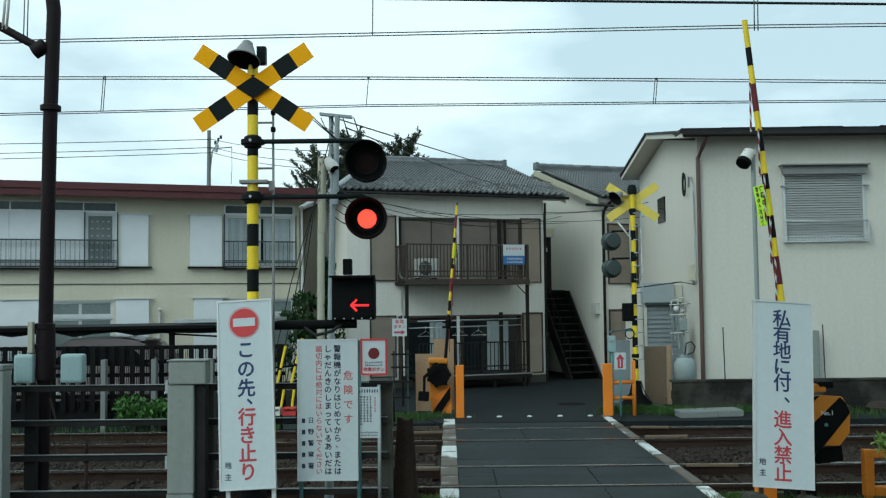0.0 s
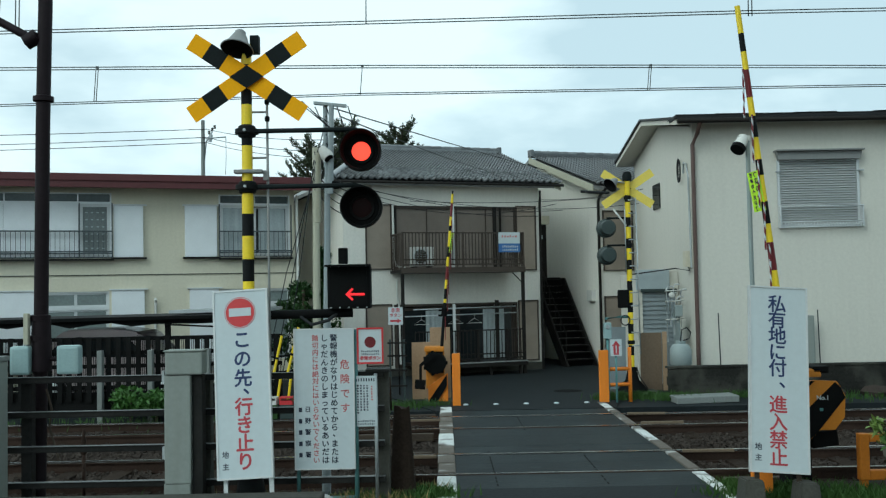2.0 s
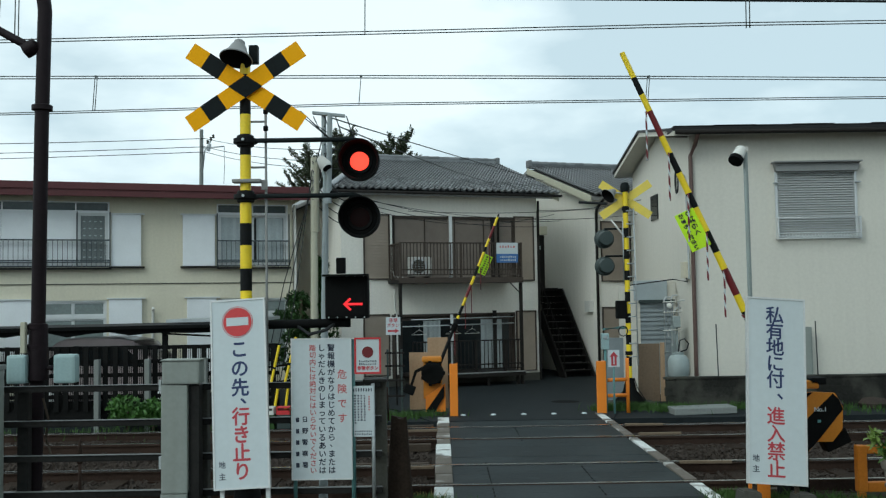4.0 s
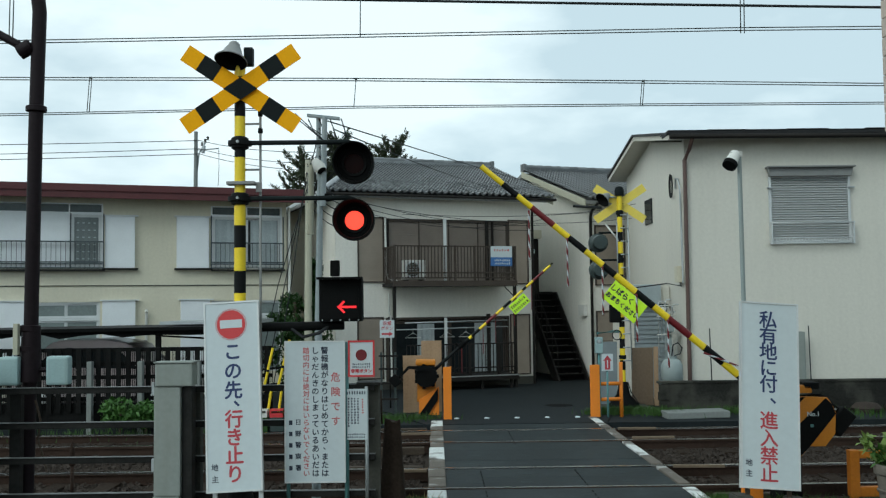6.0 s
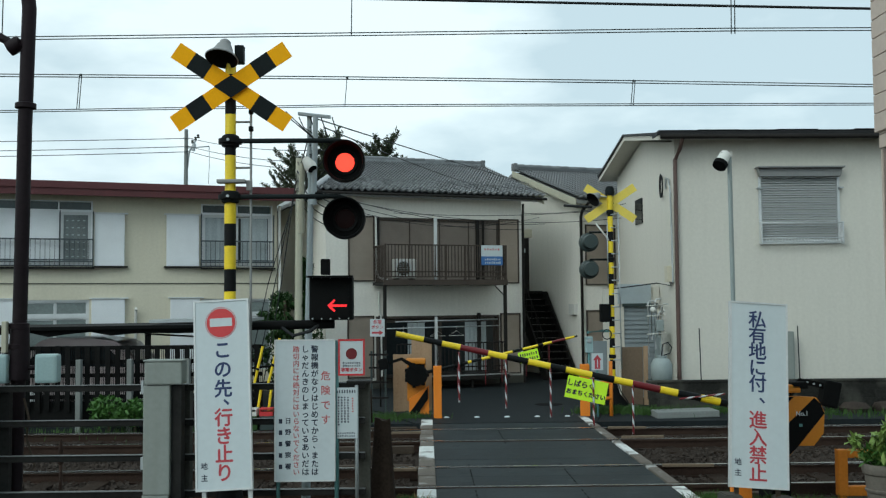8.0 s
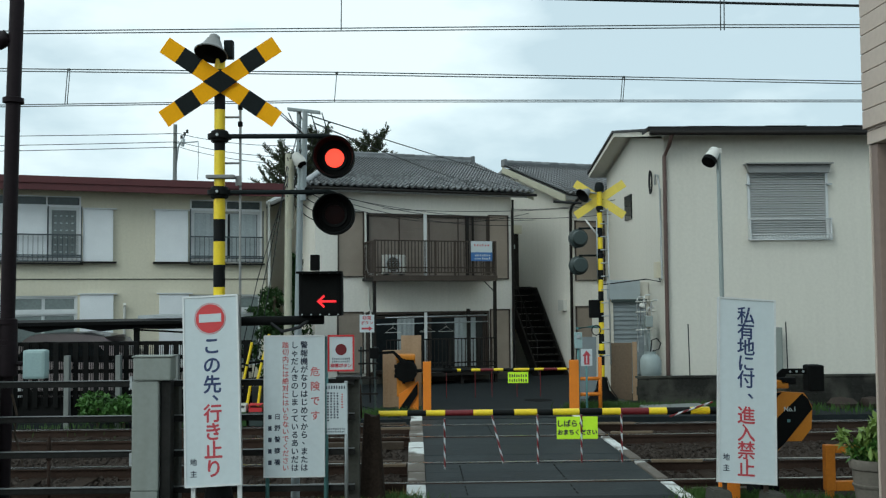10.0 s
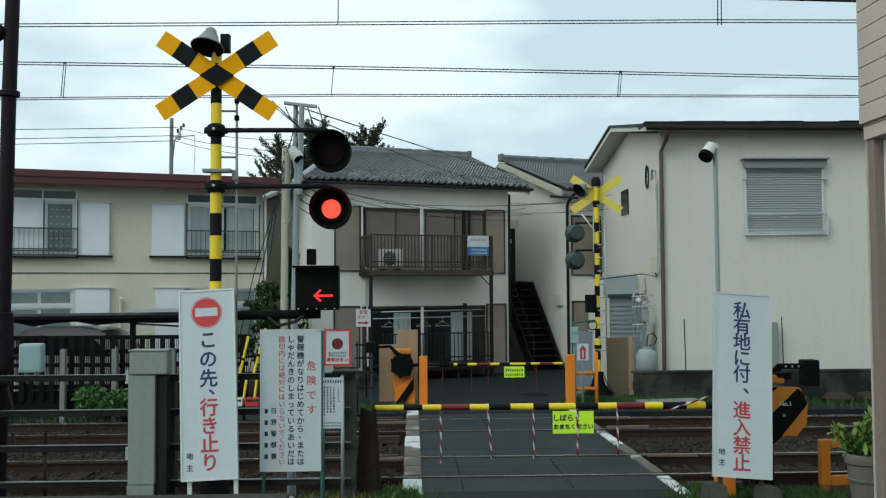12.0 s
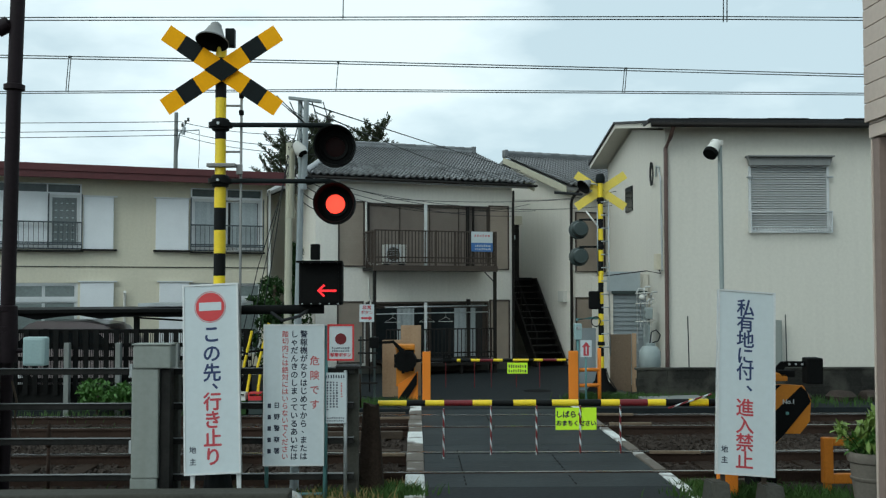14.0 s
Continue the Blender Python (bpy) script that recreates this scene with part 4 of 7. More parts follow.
    part("plate", bx(0.50, 0.57, -0.008, 0, 1.12, 1.24), "sign_white", dr)
    part("lintel", bx(-0.02, 0.76, -0.1, 0.1, 1.56, 1.80, bevel=0.008), "cream", dr, "cream box above the door")
    solid("screen_wall", bx(5.4, 8.2, 4.2, 4.35, -0.2, 4.4), "white_wall", "off-white wall closing the gap between the houses", "wall", kind="structure", at=HOUSE_AT)


def right_house():
    at = pose(5.22, 20.5, 0)
    holes = [(1.77, 3.41, 3.33, 4.67)]
    h, roof = gable_house("pale_house", "pale grey rendered two-storey house with shuttered window", at, 8.0, 6.2, 5.52, 0.56, "house_wall", over=0.42, holes=holes)
    part("roof_sheet", bx(-0.44, 8.5, -0.46, 0.1, 5.53, 5.60, bevel=0.01), "dark_roof", roof, "dark metal roof edge")
    bm = B()
    for s in (0, 1):
        ya, yb = (-0.44, 3.1) if s == 0 else (6.64, 3.1)
        v = [(-0.46, ya, 5.525), (8.46, ya, 5.525), (8.46, yb, 6.085), (-0.46, yb, 6.085)]
        lo = [bm.verts.new(p) for p in v]
        hi = [bm.verts.new(Vector(p) + Vector((0, 0, 0.05))) for p in v]
        bm.faces.new(lo)
        bm.faces.new(hi)
        for i in range(4):
            j = (i + 1) % 4
            bm.faces.new((lo[i], lo[j], hi[j], hi[i]))
    part("roof_sheet", bm, "dark_roof", roof, "dark sheet roofing")
    for i in range(11):
        x = -0.43 + i * 0.81
        part("sheet_lap", bx(x, x + 0.86, -0.475, 0.3, 5.602 + 0.012 * (i % 2), 5.612 + 0.012 * (i % 2) + random.uniform(0, 0.008), bevel=0.003), "dark_roof", roof)
    part("gutter", tube(B(), [(-0.4, -0.47, 5.49), (8.4, -0.47, 5.46)], 0.05), "dark_brown", roof)
    bm = B()
    tube(bm, [(0.06, -0.45, 5.45), (0.04, -0.3, 5.25), (-0.01, -0.07, 5.05), (-0.01, -0.07, 0.2)], 0.045)
    part("drainpipe", bm, "pipe_brown", h, "brown drainpipe down the corner")
    # shuttered window
    w = part("window", wall_with_holes(B(), 1.74, 3.44, -0.05, 0.06, 3.30, 4.69, [(1.79, 3.39, 3.35, 4.66)]), "alu", h, "window with closed grey roller shutter")
    bm = B()
    n = 26
    for i in range(n):
        z = 3.35 + i * (1.31 / n)
        v = [bm.verts.new(p) for p in ((1.79, -0.046, z), (3.39, -0.046, z), (3.39, -0.012, z + 1.31 / n * 0.84), (1.79, -0.012, z + 1.31 / n * 0.84), (1.79, 0.03, z), (3.39, 0.03, z))]
        bm.faces.new((v[0], v[1], v[2], v[3]))
        bm.faces.new((v[0], v[4], v[5], v[1]))
    part("shutter_slats", bm, "shutter", w, "closed grey roller shutter")
    bm = B()
    prism(bm, [(1.74, 4.69), (3.43, 4.69), (3.47, 4.86), (1.70, 4.86)], -0.17, -0.052)
    part("shutter_hood", bm, "hood", w)
    part("hood_top", bx(1.68, 3.49, -0.26, -0.002, 4.862, 4.89), "hood", w)
    gr = part("window_grille", tube(B(), [(1.72, -0.16, 3.72), (3.47, -0.16, 3.72)], 0.013), "alu", w, "low aluminium window guard rail")
    for z in (3.40, 3.29):
        part("guard_bar", tube(B(), [(1.76, -0.16, z), (3.44, -0.16, z)], 0.011), "alu", w)
    for i in range(26):
        x = 1.77 + i * 1.66 / 25
        part("guard_tooth", rod(B(), (x, -0.16, 3.29), (x, -0.16, 3.40), 0.008, seg=6), "alu", w)
    for x in (1.75, 3.45):
        part("guard_post", bx(x - 0.012, x + 0.012, -0.17, -0.05, 3.28, 3.74), "alu", w)
        part("guard_bracket", bx(x - 0.05, x + 0.05, -0.14, -0.03, 4.44, 4.465), "steel", w)
    # gable side: small window, cable loop, meter box
    part("small_window", bx(-0.03, 0.0, 3.1, 3.85, 4.0, 4.6), "window", h, "small dark side window")
    part("cable", tube(B(), [(-0.03, 0.7, 4.55), (-0.05, 0.55, 4.75), (-0.05, 0.35, 4.7), (-0.05, 0.2, 4.4), (-0.05, 0.15, 3.4), (-0.05, 0.14, 2.5)], 0.022), "steel", h)
    for k in range(3):
        ring = [(-0.05 - 0.012 * k, 0.95 + (0.10 + 0.015 * k) * math.cos(a * 0.5), 4.63 + (0.24 + 0.012 * k) * math.sin(a * 0.5)) for a in range(0, 14)]
        part("cable_coil", tube(B(), ring, 0.009, 6), "cable", h, "coil of black cable")
    part("meter_box", bx(-0.14, -0.003, 0.25, 0.5, 2.52, 2.86, bevel=0.01), "cream", h, "cream meter box")
    part("meter_cable", tube(B(), [(-0.08, 0.3, 2.53), (-0.06, 0.25, 2.44), (-0.3, 0.5, 2.50), (-1.05, 1.42, 2.40)], 0.014, 6), "cable", h)
    return h


def lean_to():
    s = thing("storage_shed", "grey shed with roller shutter and pale blue head panel", "shed", pose(4.28, 22.0, 0))
    part("body", wall_with_holes(B(), 0, 0.92, 0, 0.1, -0.1, 2.45, [(0.12, 0.86, 0.0, 2.0)]), "house_wall", s)
    part("side", bx(0, 0.1, 0.11, 2.0, -0.1, 2.4), "house_wall", s)
    for i in range(20):
        z = i * 0.1
        bm = B()
        v = [bm.verts.new(p) for p in ((0.12, 0.015, z), (0.86, 0.015, z), (0.86, 0.045, z + 0.1), (0.12, 0.045, z + 0.1), (0.12, 0.08, z), (0.86, 0.08, z), (0.86, 0.08, z + 0.1), (0.12, 0.08, z + 0.1))]
        for q in ((0, 1, 2, 3), (0, 4, 5, 1), (4, 7, 6, 5), (3, 2, 6, 7), (0, 3, 7, 4), (1, 5, 6, 2)):
            bm.faces.new([v[k] for k in q])
        part("shutter_slat", bm, "shed_shutter", s)
    part("shutter_case", bx(0.08, 0.88, -0.07, -0.002, 2.0, 2.07, bevel=0.01), "lamp_back", s)
    bm = B()
    box(bm, -0.02, 0.72, -0.06, -0.002, 2.06, 2.5, bevel=0.008)
    part("head_panel", bm, "sheet", s, "pale blue-grey panel above the shutter")


def block_wall():
    w = thing("block_wall", "low stained concrete block wall beside the track", "wall", kind="structure")
    me = None
    for r in range(4):
        for i in range(15):
            x0 = 4.28 + i * 0.4 + (0.2 if r % 2 else 0)
            o = part("block", bx(0.001, 0.399, -0.06, 0.06, 0.001, 0.159, bevel=0.002), "block", w) if me is None else new("block", me)
            if me is None:
                me = o.data
            o.parent = w
            o.location = (x0, 19.2 + random.uniform(-0.003, 0.003), -0.10 + r * 0.16)
    part("mortar", bx(4.3, 10.45, 19.15, 19.25, -0.2, 0.52), "block", w)
    part("coping", bx(4.26, 10.5, 19.12, 19.28, 0.542, 0.585, bevel=0.01), "block", w)
    solid("concrete_slab", bx(-0.1, 1.05, 0, 0.55, -0.06, 0.06, bevel=0.015), "concrete", "flat concrete slab lying by the block wall", "slab", at=pose(4.3, 18.1, 0.035, 0, -1, 2))
    for i, (x, z) in enumerate(((6.6, 0.2), (7.3, 0.16), (8.1, 0.2), (8.7, 0.15))):
        bm = lathe(B(), [(0.02, 0), (0.22, 0.02), (0.25, 0.1), (0.18, 0.19), (0.0, 0.22)], seg=9)
        for v in bm.verts:
            v.co += Vector((noise.noise(v.co * 5 + Vector((i, 0, 0))), noise.noise(v.co * 5 + Vector((0, i, 3))), 0)) * 0.08
        solid("boulder", bm, "stone", "pale rough boulder before the block wall", "rock", group="boulders by the wall", at=pose(x, 18.8, -0.03, 0, 0, i * 50))


left_apartments()
mid_house()
balcony_goods()
second_house()
right_house()
lean_to()
block_wall()

# ---- crossing signals ----


def banded_post(parent, x, y, r, cuts, first, mats=("lemon", "black")):
    """A post in bands; cuts are heights from the top down."""
    for i, (a, b) in enumerate(zip(cuts, cuts[1:])):
        part("post_band", rod(B(), (x, y, b), (x, y, a), r, seg=20), mats[(i + first) % 2], parent)


def crossbuck(parent, x, y, z, length, width, angle, plain=None):
    """Two crossed boards, banded yellow and black, facing the road."""
    for s in (-1, 1):
        yy = y - 0.012 * (s + 1)
        board = part("cross_board", bx(-length / 2, length / 2, -0.004, 0.004, -width / 2, width / 2, bevel=0.002),
                     plain or "yellow", parent, "crossing sign board")
        board.matrix_basis = pose(x, yy, z, 0, -s * angle, 0)
        if plain:
            continue
        for u0, u1 in ((-0.36, -0.21), (0.21, 0.36)):
            part("black_band", bx(u0 * length, u1 * length, -0.0065, -0.0042, -width / 2 - 0.001, width / 2 + 0.001), "dark_green", board)
    if not plain:
        du, dv = width * 0.53 / math.sin(radians(angle)), width * 0.53 / math.cos(radians(angle))
        part("black_diamond", prism(B(), [(x - du, z), (x, z - dv), (x + du, z), (x, z + dv)], y - 0.034, y - 0.0295), "dark_green", parent)
    for k in range(4):
        a = k * math.pi / 2
        dx, dz = 0.06 * math.cos(a), 0.04 * math.sin(a)
        part("bolt", rod(B(), (x + dx, y - 0.042, z + dz), (x + dx, y - 0.02, z + dz), 0.008, seg=8), "black", parent)


def warning_lamp(parent, x, y, z, r=0.2, back=False):
    """A round lamp head with a black target board and a lens that turns its lit face to the road and away."""
    s = 1 if not back else -1
    head = part("lamp_head", lathe(B(), [(0.105, 0.0), (r - 0.02, 0.0), (r, 0.012), (r, 0.03), (r - 0.015, 0.04), (0.155, 0.05), (0.145, 0.22), (0.135, 0.24), (0.0, 0.245)],
                                   pose(x, y, z, -90 * s), 40, False), "lamp_back" if back else "dull_black", parent, "black round lamp head")
    part("visor", lathe(B(), [(r - 0.03, 0.002), (r + 0.004, 0.0), (r + 0.004, -0.16), (r - 0.008, -0.16), (r - 0.03, 0.002)],
                        pose(x, y, z, -90 * s), 40, False), "lamp_back" if back else "dull_black", head, "black cylindrical visor")
    part("lens_ring", lathe(B(), [(0.098, -0.004), (0.125, -0.012), (0.135, 0.0), (0.098, 0.004)], pose(x, y, z, -90 * s), 32, False), "dull_black", head)
    part("inner_well", lathe(B(), [(0.104, 0.004), (0.104, 0.14), (0.0, 0.145)], pose(x, y, z, -90 * s), 28, False), "dull_black", head)
    if back:
        return None
    bm = lathe(B(), [(0.0, -0.012), (0.06, -0.010), (0.094, 0.0), (0.094, 0.003), (0.06, 0.010), (0.0, 0.012)], pose(0, 0, 0, -90), 32)
    lens = part("lens", bm, "lamp_on", parent, "round red lamp lens, lit on one face")
    lens.data.materials.append(M["lamp_off"])
    for f in lens.data.polygons:
        if f.center.y > 0.0005:
            f.material_index = 1
    lens.matrix_basis = pose(x, y + 0.012, z)
    return lens


def horn(parent, x, y, z, tilt, lean=0, mat_out="hood"):
    """A bell-shaped loudspeaker, mouth to the front and down."""
    m = pose(x, y, z, tilt, lean)
    h = part("loudspeaker", lathe(B(), [(0.158, -0.13), (0.165, -0.122), (0.145, -0.10), (0.105, -0.05), (0.085, 0.0), (0.072, 0.03), (0.058, 0.035), (0.055, 0.075), (0.035, 0.095), (0.0, 0.10)], m, 28, False), mat_out, parent, "grey bell-shaped loudspeaker")
    part("mouth", lathe(B(), [(0.157, -0.129), (0.138, -0.10), (0.098, -0.05), (0.06, -0.04), (0.0, -0.04)], m, 28, False), "dull_black", h)
    return h


def near_signal():
    s = thing("crossing_signal", "yellow and black level crossing signal with crossed boards and lamps", "crossing signal", pose(-1.935, 9.8, 0))
    cuts = [4.42, 4.02, 3.82, 3.61, 3.39, 3.12, 2.93, 2.71, 2.48, 2.26, 2.03, 1.81, 1.58, 1.36, 1.13, 0.91, 0.7]
    cuts[0:1] = [4.62, 4.42]
    mats = ["lemon", "black"]
    for i, (a, b) in enumerate(zip(cuts, cuts[1:])):
        part("post_band", rod(B(), (0, 0, b), (0, 0, a), 0.058 if a < 3.2 else 0.054, seg=20), ("lemon", "black", "lemon", "black", "lemon", "lemon", "lemon", "black")[i] if i < 8 else ("lemon" if i % 2 == 0 else "black"), s)
    part("base", lathe(B(), [(0.19, -0.05), (0.17, 0.02), (0.08, 0.6), (0.075, 0.72)], None, 20), "black", s, "black cast base")
    crossbuck(s, 0.024, -0.075, 4.282, 1.335, 0.178, 34.0)
    horn(s, -0.04, -0.13, 4.655, -22, 7)
    part("speaker_box", bx(0.04, 0.13, -0.02, 0.08, 4.54, 4.72, bevel=0.01), "dark_green", s)
    for z in (3.752, 3.195):
        c = part("clamp", lathe(B(), [(0.07, -0.06), (0.085, -0.05), (0.088, -0.025), (0.118, -0.022), (0.118, 0.022), (0.088, 0.025), (0.085, 0.05), (0.07, 0.06)], pose(0, 0, z), 20), "black", s)
        part("bolt", rod(B(), (0, -0.14, z), (0, -0.11, z), 0.014, seg=8), "steel", c)
        part("arm", tube(B(), [(0.08, -0.02, z), (1.08, -0.02, z), (1.14, -0.02, z - 0.02), (1.14, -0.02, z - 0.07)], 0.024, 10), "dark_green", s, "dark tubular lamp arm")
    lenses = [warning_lamp(s, 1.14, -0.06, z) for z in (3.527, 2.966)]
    part("bracket", bx(-0.12, 0.16, -0.09, 0.03, 3.33, 3.365, bevel=0.008), "hood", s)
    part("bracket_stay", bx(0.161, 0.22, -0.03, 0.0, 3.26, 3.36, bevel=0.006), "hood", s)
    # ladder
    lad = part("ladder", tube(B(), [(0.20, 0.02, 4.1), (0.20, 0.02, 0.5)], 0.013, 8), "hood", s, "galvanised ladder rail")
    for z in (3.95, 3.49, 3.0, 2.5, 2.0, 1.5):
        part("rung", tube(B(), [(0.05, 0.02, z), (0.20, 0.02, z)], 0.011, 8), "hood", lad)
    for z in (4.05, 3.88):
        part("insulator", lathe(B(), [(0.01, -0.03), (0.025, -0.02), (0.025, 0.02), (0.01, 0.03)], pose(0.20, 0.02, z), 12), "dull_black", lad)
    for d in (0.0, 0.035):
        part("chain", tube(B(), [(0.56, -0.06, 4.00 + d), (0.66, 0.15, 3.93 + d * 0.6), (0.78, 0.6, 3.86)], 0.006, 6), "cable", s)
    # train direction box
    bxp = part("direction_box", bx(0.785, 1.21, -0.06, 0.16, 1.97, 2.40, bevel=0.02), "dull_black", s, "black train direction box with lit arrow")
    part("hood", bx(0.775, 1.22, -0.20, -0.061, 2.385, 2.405), "dull_black", bxp)
    part("screen", bx(0.82, 1.175, -0.068, -0.062, 2.0, 2.37), "dull_black", bxp)
    for k in range(5):
        for z in (2.39, 1.985):
            part("screw", rod(B(), (0.82 + k * 0.088, -0.075, z), (0.82 + k * 0.088, -0.06, z), 0.008, seg=6), "steel", bxp)
    bm = B()
    prism(bm, [(0.985, 2.124), (1.155, 2.124), (1.155, 2.102), (0.985, 2.102)], -0.076, -0.069)
    part("arrow_shaft", bm, "arrow_on", bxp, "lit red arrow shaft")
    bm = B()
    prism(bm, [(0.965, 2.113), (1.03, 2.176), (1.046, 2.162), (0.995, 2.113), (1.046, 2.064), (1.03, 2.050)], -0.080, -0.0765)
    part("arrow_head", bm, "arrow_on", bxp, "lit red arrow head")
    part("crossbeam", tube(B(), [(0.1, 0.08, 1.92), (1.02, 0.08, 1.93)], 0.045, 12), "dull_black", s, "thick black crossbeam")
    part("small_lamp", bx(0.88, 0.97, 0.1, 0.2, 2.42, 2.58, bevel=0.01), "dull_black", s)
    part("cable_loop", tube(B(), [(0.5, 0.05, 1.9), (0.62, 0.02, 1.82), (0.78, 0.03, 1.86), (0.9, 0.06, 1.95)], 0.018, 8), "cable", s)
    return lenses


def far_signal():
    s = thing("crossing_signal", "yellow and black level crossing signal seen from behind", "crossing signal", pose(3.79, 20.2, 0))
    z, i = 4.35, 0
    cuts = [4.35, 4.0, 3.86, 3.55]
    while cuts[-1] > 0.45:
        cuts.append(cuts[-1] - (0.235 if len(cuts) % 2 else 0.20))
    banded_post(s, 0, 0, 0.055, cuts, 0)
    part("base", lathe(B(), [(0.33, 0.0), (0.32, 0.03), (0.14, 0.24), (0.085, 0.49)], None, 20), "dull_black", s, "black cone base")
    part("footing", bx(-0.46, 0.50, -0.95, 0.4, -0.2, 0.012, bevel=0.01), "dark_concrete", s)
    crossbuck(s, 0.02, 0.075, 4.14, 1.22, 0.17, 33.5, plain="pale_yellow")
    horn(s, -0.27, 0.0, 4.28, -25, 50)
    part("siren", lathe(B(), [(0.0, -0.12), (0.09, -0.1), (0.10, 0.0), (0.07, 0.08), (0.0, 0.1)], pose(0.0, 0.0, 4.40), 18), "dark_green", s)
    part("bell_bracket", tube(B(), [(-0.3, 0, 4.3), (0, 0, 4.25)], 0.02), "steel", s)
    for zz in (3.34, 2.78):
        lamp = warning_lamp(s, -0.43, 0.06, zz, 0.19, back=True)
        part("arm", tube(B(), [(0, 0, zz + 0.2), (-0.43, 0.02, zz + 0.2), (-0.43, -0.08, zz + 0.1)], 0.022), "dark_green", s)
    part("stay", tube(B(), [(-0.02, -0.02, 3.35), (-0.30, -0.02, 3.72)], 0.018), "plastic", s)
    part("relay_box", bx(-0.24, -0.03, -0.1, 0.12, 1.70, 2.07, bevel=0.03), "dull_black", s)
    lad = part("ladder", tube(B(), [(0.16, -0.02, 3.95), (0.18, -0.02, 0.75)], 0.013, 8), "steel", s, "galvanised ladder rail")
    part("ladder_rail", tube(B(), [(-0.07, -0.04, 3.75), (-0.07, -0.04, 2.4)], 0.012, 8), "steel", lad)
    for k in range(12):
        zz = 3.9 - k * 0.27
        part("rung", tube(B(), [(0.0, -0.06, zz), (0.17, -0.02, zz)], 0.012, 8), "steel", lad)
    for zz in (3.95, 2.98, 1.0):
        part("clamp", lathe(B(), [(0.06, -0.04), (0.075, -0.035), (0.075, 0.035), (0.06, 0.04)], pose(0, 0, zz), 16), "black", s)
    part("box_arm", tube(B(), [(-0.55, -0.3, 1.50), (-0.2, 0, 1.52), (-0.05, 0, 1.52)], 0.028), "teal", s)
    part("cable_ring", tube(B(), [(-0.12 + 0.09 * math.cos(a * 0.4), -0.07, 1.45 + 0.10 * math.sin(a * 0.4)) for a in range(17)], 0.012, 6), "cable", s)
    part("stay_cable", tube(B(), [(0.08, -0.06, 0.5), (0.14, -0.08, 0.3), (0.30, -0.1, 0.05)], 0.012, 6), "cable", s)
    return s


LENSES = near_signal()
far_signal()

# ---- barriers ----


def arm_bands(arm, marks, length, sign, r):
    """The arm's coloured sleeves; marks are distances from the tip with the colour that follows."""
    ends = [m[0] for m in marks[1:]] + [length]
    for (d0, mat), d1 in zip(marks, ends):
        a, b = sign * (length - d0), sign * (length - d1)
        k = r * (0.85 + 0.35 * (d0 / length))
        part("arm_band", rod(B(), (a, 0, 0), (b, 0, 0), k, k * 1.04, seg=16), mat, arm)


def strip_mesh(length, name, thin=1.0):
    bm = B()
    n = max(4, int(length / 0.02))
    lathe(bm, [(0.0105 * thin, -length * i / n) for i in range(n + 1)], None, 8)
    bmesh.ops.recalc_face_normals(bm, faces=bm.faces)
    me = bpy.data.meshes.new(name)
    bm.to_mesh(me)
    bm.free()
    me.materials.append(M["maroon"])
    me.materials.append(M["sign_white"])
    for f in me.polygons:
        turn = math.atan2(f.center.y, f.center.x) / (2 * math.pi) + f.center.z / 0.15
        f.material_index = 1 if thin == 1.0 and turn % 1 < 0.42 else 0
    return me


